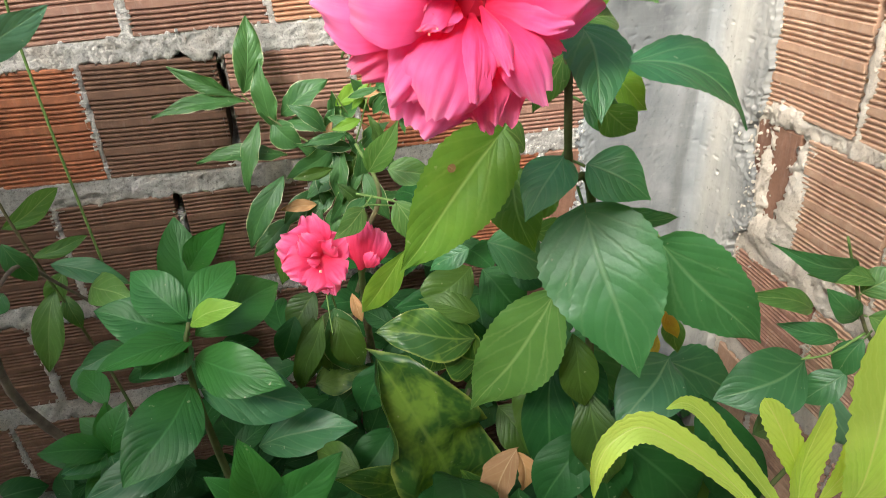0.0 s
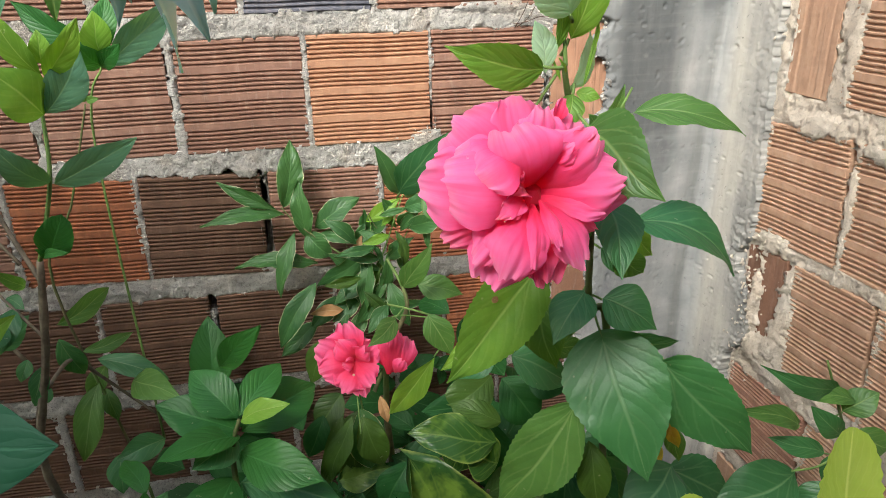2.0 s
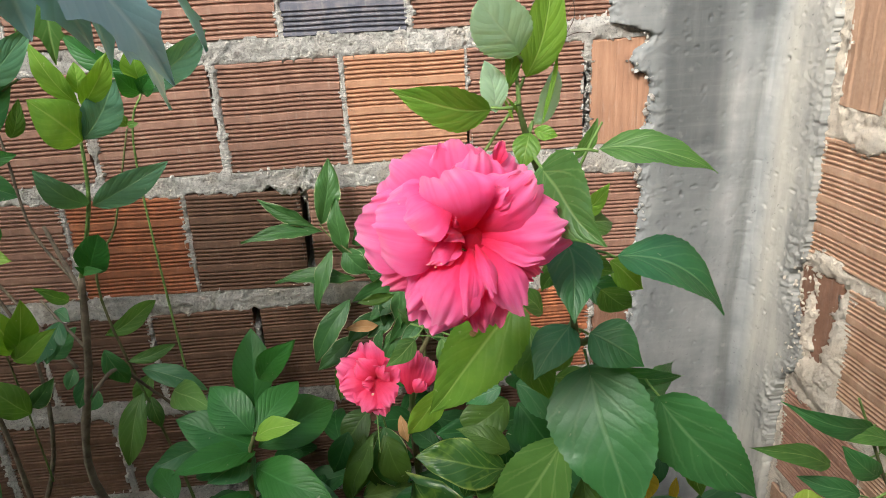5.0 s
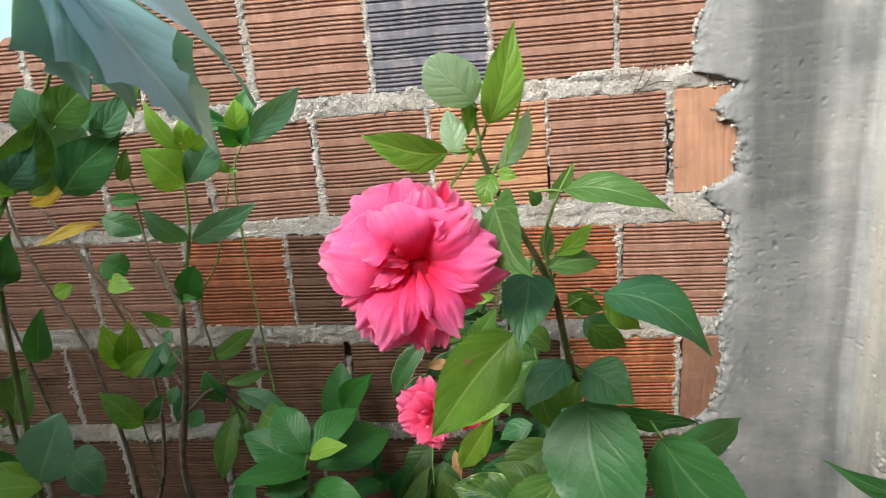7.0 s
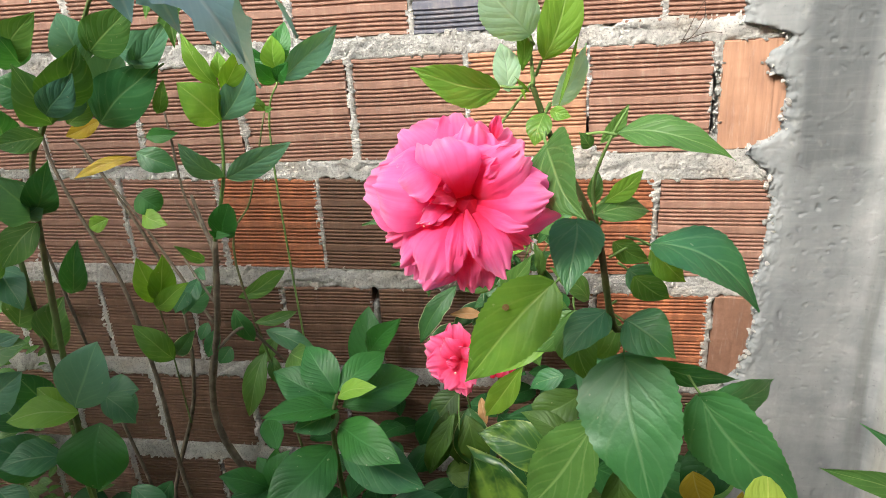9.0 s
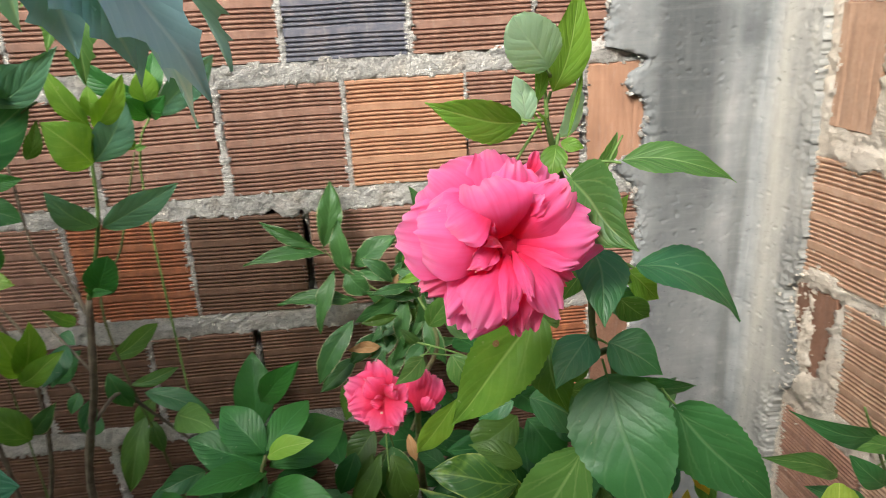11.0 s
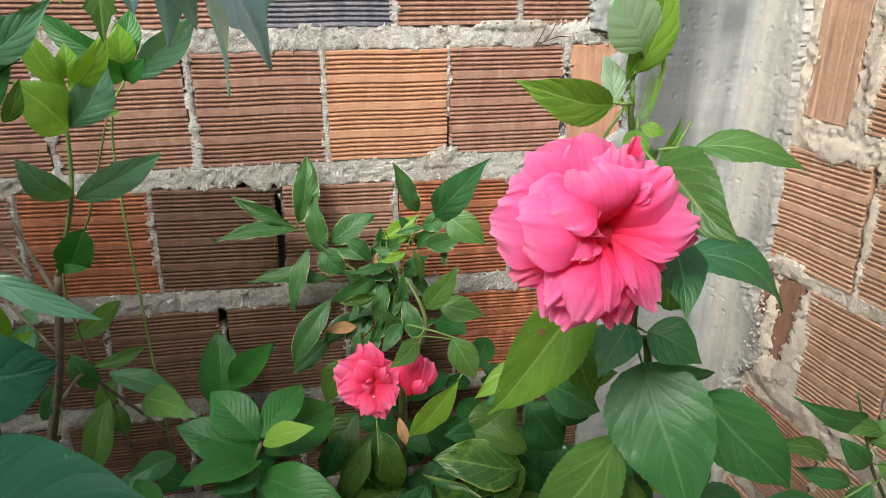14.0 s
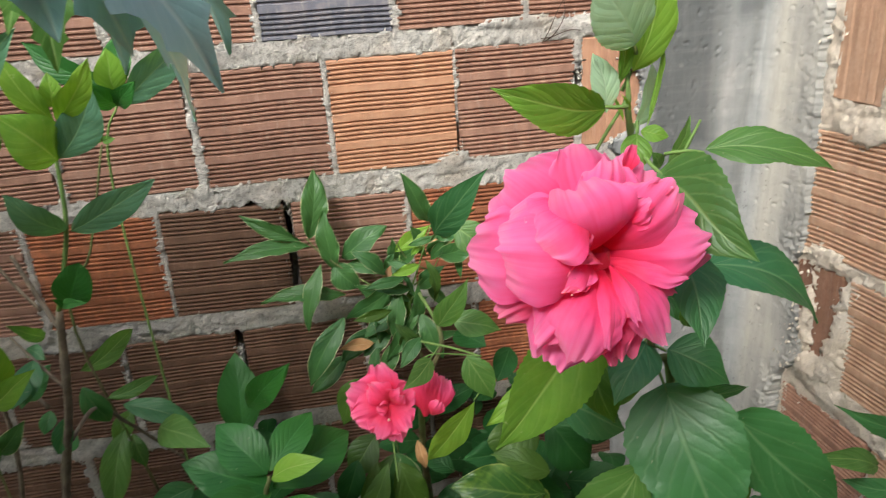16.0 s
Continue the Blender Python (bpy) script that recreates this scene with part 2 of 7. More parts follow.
LEAF_NEAR = leaf_material("smooth_blue_green_leaf", (0.022, 0.098, 0.058), (0.017, 0.08, 0.05), (0.05, 0.15, 0.09), 0.55, 0.25, 4.0, shine=0.15)
# deep green darkened to give low leaves the shade of those above
LEAF_SHADED = leaf_material("shaded_green_leaf", (0.022, 0.095, 0.024), (0.015, 0.065, 0.018), (0.06, 0.15, 0.05), 0.45, 0.25, shine=0.15)
LEAF_BLUE = leaf_material("bluish_leaf", (0.12, 0.28, 0.19), (0.085, 0.22, 0.15), (0.22, 0.38, 0.23), 0.34, 0.3, 6.0)
# sky glare on the green blade is mixed into this pale blue
LEAF_SKY_GLARE = leaf_material("sky_glare_lobed_leaf", (0.36, 0.64, 0.74), (0.31, 0.57, 0.67), (0.58, 0.74, 0.74), 0.30, 0.12, 6.0, shine=1.0)
LEAF_SPOT = leaf_material("blotched_leaf", (0.045, 0.13, 0.026), (0.028, 0.09, 0.02), (0.20, 0.30, 0.08), 0.36, 0.36, 6.0, (0.34, 0.40, 0.10), (0.20, 0.33, 0.05), shine=0.5, veins=0.45)
LEAF_PALE = leaf_material("pale_leaf", (0.44, 0.66, 0.52), (0.37, 0.59, 0.45), (0.44, 0.6, 0.45), 0.42, 0.45)
LEAF_YELLOW = leaf_material("yellowed_leaf", (0.56, 0.43, 0.05), (0.44, 0.34, 0.04), (0.62, 0.55, 0.18), 0.5, 0.4, 7.0, None, (0.44, 0.27, 0.05), glow=1.1)
# olive green; the back hibiscus borrows it to darken its shaded low leaves
LEAF_OLIVE = leaf_material("olive_leaf", (0.06, 0.125, 0.022), (0.035, 0.08, 0.016), (0.10, 0.17, 0.045), 0.42, 0.3, 7.0, shine=0.25)
LEAF_DRY = leaf_material("dry_leaf", (0.52, 0.31, 0.16), (0.38, 0.21, 0.10), (0.60, 0.42, 0.25), 0.75, 0.3, glow=1.0)


def bark_material(name, base, dark, green=None):
    n = Nodes(name)
    pos = n.tree.nodes.new("ShaderNodeNewGeometry").outputs["Position"]
    a, b = n.noise(55.0, 5, 0.65, pos), n.noise(260.0, 4, 0.6, pos)
    col = n.ramp(a, (0.32, dark), (0.66, base))
    if green:
        col = n.mix(n.ramp(n.noise(9.0, 3, 0.5), (0.42, 0.0), (0.6, 0.8)), col, rgba(*green))
    return n.finish(col, 0.8, n.bump(n.math("ADD", a, b), 0.6, 0.0015), 0.3)


STEM = bark_material("green_brown_stem", (0.15, 0.135, 0.06), (0.07, 0.065, 0.032), (0.12, 0.2, 0.05))
STEM_GREEN = bark_material("green_stem", (0.19, 0.30, 0.08), (0.11, 0.19, 0.05))
WIRE = bark_material("rusty_wire", (0.10, 0.06, 0.04), (0.04, 0.03, 0.025))
BARK = bark_material("pale_bark", (0.21, 0.17, 0.12), (0.09, 0.07, 0.05))


def petal_material(name, deep, mid, pale):
    """A thin ruffled petal: deep at its throat, paler towards the rim, with fine lengthwise veins."""
    n = Nodes(name)
    uv = n.tree.nodes.new("ShaderNodeUVMap").outputs[0]
    sep = n.add("ShaderNodeSeparateXYZ", Vector=uv)
    u, v = sep.outputs[0], sep.outputs[1]
    rnd = n.tree.nodes.new("ShaderNodeObjectInfo").outputs["Random"]
    veins = n.noise(1.0, 4, 0.55, uv, (26.0, 1.6, 1.0), n.math("MULTIPLY", rnd, 11.0))
    soft = n.noise(1.0, 3, 0.5, uv, (3.0, 3.0, 1.0), n.math("MULTIPLY", rnd, 7.0))
    t = n.math("ADD", v, n.math("MULTIPLY", n.math("SUBTRACT", soft, 0.5), 0.5))
    col = n.ramp(t, (0.10, deep), (0.5, mid), (0.86, pale), (1.0, tuple(0.88 * c + 0.12 for c in pale)))
    col = n.mix(n.math("MULTIPLY", n.ramp(veins, (0.45, 0.0), (0.7, 1.0)), 0.22), col, rgba(*deep))
    nor = n.bump(veins, 0.10, 0.0009)
    n.finish(col, 0.55, nor, 0.3)
    n.put(n.bsdf.inputs["Sheen Weight"], 0.15)
    tr = n.add("ShaderNodeBsdfTranslucent", Color=n.mix(1.0, col, rgba(1.1, 0.95, 1.0), "MULTIPLY"), Normal=nor)
    mx = n.add("ShaderNodeMixShader")
    n.put(mx.inputs[0], 0.45)
    n.put(mx.inputs[1], n.bsdf.outputs[0])
    n.put(mx.inputs[2], tr.outputs[0])
    n.put(n.out.inputs[0], mx.outputs[0])
    return n.mat


PETAL = petal_material("pink_petal", (0.87, 0.026, 0.12), (0.95, 0.092, 0.305), (0.98, 0.205, 0.49))
PETAL_RED = petal_material("rose_red_petal", (0.76, 0.022, 0.085), (0.89, 0.062, 0.19), (0.94, 0.14, 0.34))
STIGMA = Nodes("stigma").finish(rgba(0.85, 0.45, 0.35), 0.6)


# ---- builders ----
def mesh_from(name, verts, faces, material, uvs=None, smooth=True):
    me = bpy.data.meshes.new(name)
    me.from_pydata(verts, [], faces)
    me.materials.append(material)
    if uvs is not None:
        layer = me.uv_layers.new(name="UVMap")
        idx = np.empty(len(me.loops), dtype=np.int32)
        me.loops.foreach_get("vertex_index", idx)
        layer.data.foreach_set("uv", np.asarray(uvs, dtype=np.float32)[idx].ravel())
    me.polygons.foreach_set("use_smooth", [smooth] * len(me.polygons))
    me.update()
    return me


def put_part(name, me, parent, label="", matrix=None):
    ob = new(name, me)
    ob.parent = parent
    if matrix is not None:
        ob.matrix_basis = matrix
    return tagged(ob, label)


def plant(name, at, label, category, group=""):
    """An Empty at the plant's foot that carries its parts."""
    e = new(name)
    e.empty_display_size = 0.05
    e.matrix_basis = Matrix.Translation(at)
    return tagged(e, label, category, group)


def away(parent, p):
    """A world place in the frame of its plant."""
    return Vector(p) - parent.matrix_basis.translation


def fbm(p, octaves=4):
    return noise.fractal(Vector(p), 0.8, 2.1, octaves)


def grid_faces(nu, nv):
    return [(j * nu + i, j * nu + i + 1, (j + 1) * nu + i + 1, (j + 1) * nu + i) for j in range(nv - 1) for i in range(nu - 1)]


PROFILES = {
    # half-width along the leaf: where the widest part lies, how full the base and the tip are
    "ovate": (0.36, 0.62, 1.2),
    "heart": (0.29, 0.42, 1.12),
    "oval": (0.47, 0.72, 0.92),
    "lance": (0.45, 0.95, 1.05),
    "round": (0.48, 0.52, 0.45),
}


def leaf(parent, base, tip, width, facing, material=None, shape="ovate", bend=0.12, fold=0.16, wave=0.04, curve=0.0, teeth=0, stalk=0.0, name="leaf", label=""):
    """One leaf from its base to its tip, its upper side turned to facing; bend: how far it arches, fold: how far its halves rise,
    wave: how much its rim ripples, curve: how far it bows sideways, teeth: notches along each rim."""
    b, t = away(parent, base), away(parent, tip)
    axis = t - b
    length = axis.length
    ay = axis / length
    az = Vector(facing)
    az = (az - az.dot(ay) * ay).normalized()
    ax = ay.cross(az)
    peak, full_base, full_tip = PROFILES[shape]
    teeth = int(1.6 * teeth)
    nv = 17 if not teeth else 2 * teeth + 1
    nv = max(nv, 13)
    side = (-1.0, -0.82, -0.5, -0.22, 0.0, 0.22, 0.5, 0.82, 1.0)
    seed = Vector((base[0] * 31.7, base[1] * 17.3, base[2] * 23.1))
    verts, uvs = [], []
    for j in range(nv):
        v = j / (nv - 1)
        if v < peak:
            w = math.sin(0.5 * math.pi * v / peak) ** full_base
        else:
            w = math.cos(0.5 * math.pi * (v - peak) / (1 - peak)) ** full_tip
        if teeth and 0 < j < nv - 1:
            w *= 1.0 + (0.020 if j % 2 else -0.020) * (1.0 + 0.8 * noise.noise(seed + Vector((j * 0.9, 0.0, 5.0))))
        w = max(w, 0.012)
        lean = curve * length * (1 - (2 * v - 1) ** 2) + 0.06 * length * noise.noise(seed + Vector((v * 1.6, 3.0, 0.0)))
        arch = bend * length * (1 - (2 * v - 0.9) ** 2)
        for s in side:
            x = 0.5 * width * w * s
            rise = fold * abs(x) - 0.25 * fold * abs(x) * abs(s)
            ripple = wave * length * abs(s) ** 1.5 * noise.noise(seed + Vector((v * 5.5, s * 1.7, 1.0)))
            sag = 0.35 * bend * abs(x) * abs(s)
            p = b + ay * (length * v - 0.10 * width * (1 - v) ** 3 * abs(s) * (1 if shape == "heart" else 0)) + ax * (x + lean) + az * (arch + rise + ripple - sag)
            verts.append(p)
            uvs.append((0.5 + 0.5 * s, v))
    me = mesh_from(name, verts, grid_faces(len(side), nv), material or LEAF, uvs)
    ob = put_part(name, me, parent, label)
    if stalk:
        # a short petiole that runs back from the base
        tube("leaf_stalk", [b - ay * stalk - az * 0.25 * stalk, b - ay * 0.45 * stalk - az * 0.02 * stalk, b + az * 0.0], [0.0011, 0.001, 0.0009], ob, STEM_GREEN, local=True)
    return ob


def glide(pts, steps):
    """Places along a smooth line through pts."""
    fine = []
    for k in range(len(pts) - 1):
        p0, p1, p2, p3 = pts[max(k - 1, 0)], pts[k], pts[k + 1], pts[min(k + 2, len(pts) - 1)]
        for i in range(steps):
            q = i / steps
            fine.append(0.5 * (2 * p1 + (p2 - p0) * q + (2 * p0 - 5 * p1 + 4 * p2 - p3) * q * q + (3 * p1 - p0 - 3 * p2 + p3) * q ** 3))
    return fine + [pts[-1]]


def blade(parent, path, width, facing, material, blunt=False, name="leaf"):
    """A long toothed leaf whose midrib follows path, keeled along it, its upper side towards facing."""
    line = glide([away(parent, p) for p in path], 9)
    count = len(line)
    side = (-1.0, -0.75, -0.4, 0.0, 0.4, 0.75, 1.0)
    seed = Vector(path[-1]) * 40.0
    verts, uvs = [], []
    for j, p in enumerate(line):
        v = j / (count - 1)
        ay = (line[min(j + 1, count - 1)] - line[max(j - 1, 0)]).normalized()
        az = Vector(facing)
        az = (az - az.dot(ay) * ay).normalized()
        ax = ay.cross(az)
        peak = 0.66 if blunt else 0.52
        if v < peak:
            w = 0.12 + 0.88 * math.sin(0.5 * math.pi * v / peak) ** 1.2
        else:
            w = max(0.02, math.cos(0.5 * math.pi * (v - peak) / (1 - peak))) ** (0.5 if blunt else 0.85)
        w *= 1.0 + (0.045 if j % 2 else -0.045) * (1.0 + 1.6 * noise.noise(seed + Vector((j * 0.9, 0.0, 5.0))))
        for q in side:
            x = 0.5 * width * w * q
            ripple = 0.10 * width * abs(q) * noise.noise(seed + Vector((v * 5.0, q * 1.5, 1.0)))
            verts.append(p + ax * x + az * (0.42 * abs(x) + ripple) + ay * 0.10 * width * abs(q) * w)
            uvs.append((0.5 + 0.5 * q, v))
    return put_part(name, mesh_from(name, verts, grid_faces(len(side), count), material, uvs), parent)


def tube(name, path, radii, parent, material, label="", local=False, sides=7, knots=0.0):
    """A tapered round stem through the given places, smoothed."""
    pts = [Vector(p) if local else away(parent, p) for p in path]
    fine, rad = [], []
    steps = 6
    for k in range(len(pts) - 1):
        p0, p1, p2, p3 = pts[max(k - 1, 0)], pts[k], pts[k + 1], pts[min(k + 2, len(pts) - 1)]
        for i in range(steps):
            s = i / steps
            fine.append(0.5 * (2 * p1 + (p2 - p0) * s + (2 * p0 - 5 * p1 + 4 * p2 - p3) * s * s + (3 * p1 - p0 - 3 * p2 + p3) * s ** 3))
            rad.append(radii[k] + (radii[k + 1] - radii[k]) * s)
    fine.append(pts[-1])
    rad.append(radii[-1])
    verts, faces = [], []
    for k, p in enumerate(fine):
        d = (fine[min(k + 1, len(fine) - 1)] - fine[max(k - 1, 0)]).normalized()
        ex = d.cross(Vector((0.31, 0.9, 0.2))).normalized()
        ey = d.cross(ex)
        r = rad[k] * (1 + knots * (0.6 * (k % 5 == 0) + 0.5 * noise.noise(p * 60)))
        for i in range(sides):
            a = 2 * math.pi * i / sides
            verts.append(p + r * (math.cos(a) * ex + math.sin(a) * ey))
    n = len(fine)
    for k in range(n - 1):
        for i in range(sides):
            faces.append((k * sides + i, k * sides + (i + 1) % sides, (k + 1) * sides + (i + 1) % sides, (k + 1) * sides + i))
    faces.append(tuple(range((n - 1) * sides, n * sides)))
    faces.append(tuple(reversed(range(sides))))
    return put_part(name, mesh_from(name, verts, faces, material), parent, label)


def petal(parent, base, tip, width, facing, material=None, cup=0.15, arch=0.1, ruffle=0.10, seed=0.0, name="petal", folds=3.0):
    """A fan-shaped petal that bulges by arch, with a crumpled, scalloped rim. parent's own frame is used for all places."""
    b, t = Vector(base), Vector(tip)
    axis = t - b
    length = axis.length
    ay = axis / length
    az = Vector(facing)
    az = (az - az.dot(ay) * ay).normalized()
    ax = ay.cross(az)
    nu, nv = 45, 23
    verts, uvs = [], []
    for j in range(nv):
        v = j / (nv - 1)
        w = 0.16 + 0.84 * math.sin(0.5 * math.pi * min(1.0, v / 0.72)) ** 1.25
        if v > 0.72:
            w *= math.cos(0.5 * math.pi * (v - 0.72) / 0.28 * 0.55) ** 0.8
        for i in range(nu):
            s = 2 * i / (nu - 1) - 1
            wavy = math.sin(folds * math.pi * s + seed * 3.1 + 1.2 * noise.noise(Vector((s * 1.7, v, seed))))
            scallop = 0.12 * noise.noise(Vector((s * 2.4, seed, 7.7))) + 0.05 * noise.noise(Vector((s * 6.0, seed, 2.2))) - 0.03 * abs(wavy)
            reach = length * v * (1 - 0.20 * s * s * v) + length * scallop * v ** 4
            x = 0.5 * width * w * s * (1 + 0.05 * noise.noise(Vector((v * 6.0, seed, 3.0 + (s > 0)))))
            frill = v ** 3 * (0.5 * wavy * (0.6 + 0.8 * noise.noise(Vector((s * 2.5, seed, 4.0)))) + 0.8 * noise.noise(Vector((s * 3.5, v * 2.4, seed + 5))) + 0.34 * noise.noise(Vector((s * 7.0, v * 3.0, seed + 8))))
            swell = v * 0.9 * noise.noise(Vector((s * 1.6, v * 1.5, seed)))
            crease = 0.008 * length * v * noise.noise(Vector((s * 8.0, v * 0.8, seed + 9)))
            h = arch * length * math.sin(math.pi * min(1.0, v * 0.92)) + cup * width * s * s * w + ruffle * length * (frill + swell) + crease + length * v * (0.022 * noise.noise(Vector((s * 4.6, v * 5.0, seed + 11))) + 0.010 * noise.noise(Vector((s * 9.5, v * 10.0, seed + 13))))
            verts.append(b + ay * reach + ax * x + az * h)
            uvs.append((0.5 + 0.5 * s, v))
    me = mesh_from(name, verts, grid_faces(nu, nv), material or PETAL, uvs)
    return put_part(name, me, parent)


# ---- ground ----
def build_ground():
    verts, faces = [], []
    xs = [-400, -60, -12, -4] + [-2 + 0.05 * i for i in range(81)] + [4, 12, 60, 400]
    ys = [-400, -60, -12, -4] + [-2 + 0.05 * i for i in range(71)] + [4, 12, 60, 400]
    for y in ys:
        for x in xs:
            near = abs(x) < 2.2 and abs(y) < 2.2
            verts.append((x, y, 0.02 * fbm((x * 6, y * 6, 0.3)) + 0.008 * fbm((x * 30, y * 30, 2.0)) if near else 0.0))
    me = mesh_from("ground", verts, grid_faces(len(xs), len(ys)), SOIL)
    tagged(new("ground", me), "bare dark brown garden soil", "ground", kind="structure")


build_ground()


# ---- brick walls ----
WALL_Y, WALL_X = 1.0, 0.77  # the faces of the two walls that meet in the corner
COL_Y, COL_X = 0.985, 0.745  # the faces of the concrete column


def brick_mesh(name, material, seed, plain=False):
    """A hollow brick one metre wide (scaled to its width), its face at y = 0 looking to -y, with four bands of grooves."""
    h, depth = 0.185, 0.085
    prof = []
    if plain:
        prof = [(0.0, 0.004), (0.003, 0.0)] + [(h * k / 12, 0.0006 * (k % 2)) for k in range(1, 12)] + [(h - 0.003, 0.0), (h, 0.004)]
    else:
        prof = [(0.0, 0.003), (0.002, 0.0)]
        period = h / 4
        for band in range(4):
            z0 = band * period + 0.11 * period
            pitch = 0.80 * period / 5
            for g in range(5):
                a = z0 + g * pitch
                prof += [(a, 0.0), (a + 0.17 * pitch, 0.0036), (a + 0.48 * pitch, 0.0040), (a + 0.72 * pitch, 0.0003)]
        prof += [(h - 0.002, 0.0), (h, 0.003)]
    cols = [0.0, 0.012, 0.2, 0.4, 0.6, 0.8, 0.988, 1.0]
    if plain:
        cols = [0.0, 0.012] + [0.012 + 0.976 * k / 36 for k in range(1, 36)] + [0.988, 1.0]
    verts, faces = [], []
    for x in cols:
        end = x in (0.0, 1.0)
        for z, y in prof:
            w = 0.0012 * noise.noise(Vector((x * 3 + seed, z * 9, seed)))
            if plain and not end:
                w += 0.0016 * max(0.0, noise.noise(Vector((x * 14, seed, z * 3))))
            chip = 0.006 * max(0.0, noise.noise(Vector((seed * 3 + x * 5, z * 40, 4.0)))) if end else 0
            zz = z + 0.0016 * noise.noise(Vector((x * 2.3, seed, 1.0))) * 1.0
            verts.append((x + (0.02 if x == 0 else -0.02) * chip / 0.006 * 0.3 if end else x, y + w + chip, zz))
    m = len(prof)
    for i in range(len(cols) - 1):
        for j in range(m - 1):
            faces.append((i * m + j, (i + 1) * m + j, (i + 1) * m + j + 1, i * m + j + 1))
    k = len(verts)
    verts += [(0, depth, 0), (1, depth, 0), (1, depth, h), (0, depth, h)]
    L = (len(cols) - 1) * m
    faces += [(k, k + 1, L, 0), (k + 3, m - 1, L + m - 1, k + 2), (k + 1, k + 2, k + 3, k)]
    faces.append((k, *range(0, m), k + 3))
    faces.append((k + 1, k + 2, *reversed(range(L, L + m))))
    return mesh_from(name, verts, faces, material, smooth=False)


BRICKS = {}


def brick(parent, kind, along, low, width, high, east=False, turn=0.0, out=0.0):
    """One brick of a wall. along: its left end as one looks at the wall; low: its underside."""
    mats = {"n": BRICK, "r": BRICK_RED, "o": BRICK_ORANGE, "d": BRICK_DUSTY, "k": BRICK_DARK, "p": BRICK_PLAIN, "b": BRICK_SHADE_BROWN, "q": BRICK_UMBER, "t": BRICK_TAN, "u": BRICK_TAN}
    pick = (kind, random.randrange(3))
    if pick not in BRICKS:
        BRICKS[pick] = brick_mesh("brick", mats[kind], 1.7 * len(BRICKS) + 0.4, kind in "pqu")
    ob = new("brick", BRICKS[pick])
    ob.parent = parent
    s = Matrix.Diagonal((width, 1, high / 0.185, 1))
    if east:
        ob.matrix_basis = pose(WALL_X - out, along, low, 0, 0, -90) @ pose(0, 0, 0, 0, turn, 0) @ s
    else:
        ob.matrix_basis = pose(along, WALL_Y - out, low, 0, turn, 0) @ s
    return ob


# rows of bricks: underside, height, slope in degrees, and (kind, left end, right end)
north_rows = [
    (1.236, 0.190, 0.4, [("n", -0.735, -0.535), ("n", -0.522, -0.325), ("n", -0.307, -0.103), ("k", -0.090, 0.108), ("n", 0.120, 0.320), ("n", 0.333, 0.50)]),
    (1.017, 0.184, 0.0, [("n", -0.850, -0.655), ("n", -0.640, -0.442), ("n", -0.426, -0.226), ("n", -0.209, -0.012), ("o", 0.0, 0.199), ("n", 0.208, 0.406), ("p", 0.424, 0.535)]),
    (0.786, 0.187, 1.4, [("n", -0.925, -0.730), ("n", -0.716, -0.523), ("r", -0.508, -0.314), ("b", -0.303, -0.108), ("n", -0.090, 0.099), ("r", 0.113, 0.316), ("n", 0.331, 0.54)]),
    # from here down the bricks carry the shade of the plants in their colour
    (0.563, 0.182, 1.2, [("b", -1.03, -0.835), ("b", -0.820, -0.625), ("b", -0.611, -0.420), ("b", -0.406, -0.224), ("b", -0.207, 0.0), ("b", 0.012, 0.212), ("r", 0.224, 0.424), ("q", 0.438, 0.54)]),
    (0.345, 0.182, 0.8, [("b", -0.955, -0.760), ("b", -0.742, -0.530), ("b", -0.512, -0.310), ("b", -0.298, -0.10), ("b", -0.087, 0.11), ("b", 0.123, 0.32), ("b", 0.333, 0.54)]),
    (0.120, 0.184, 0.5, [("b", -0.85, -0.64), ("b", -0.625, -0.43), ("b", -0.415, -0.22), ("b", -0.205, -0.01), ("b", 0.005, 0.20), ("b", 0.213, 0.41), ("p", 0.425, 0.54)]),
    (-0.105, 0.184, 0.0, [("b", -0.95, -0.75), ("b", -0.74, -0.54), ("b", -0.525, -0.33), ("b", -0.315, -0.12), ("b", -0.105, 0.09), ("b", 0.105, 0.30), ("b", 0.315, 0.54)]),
    (1.470, 0.184, 1.5, [("n", -0.84, -0.64), ("n", -0.625, -0.43), ("n", -0.415, -0.22), ("n", -0.205, -0.01), ("n", 0.005, 0.20), ("n", 0.213, 0.41), ("n", 0.425, 0.54)]),
    (1.695, 0.184, 1.0, [("n", -0.94, -0.74), ("n", -0.73, -0.53), ("n", -0.515, -0.32), ("n", -0.31, -0.11), ("n", -0.10, 0.10), ("n", 0.113, 0.31), ("n", 0.323, 0.54)]),
]
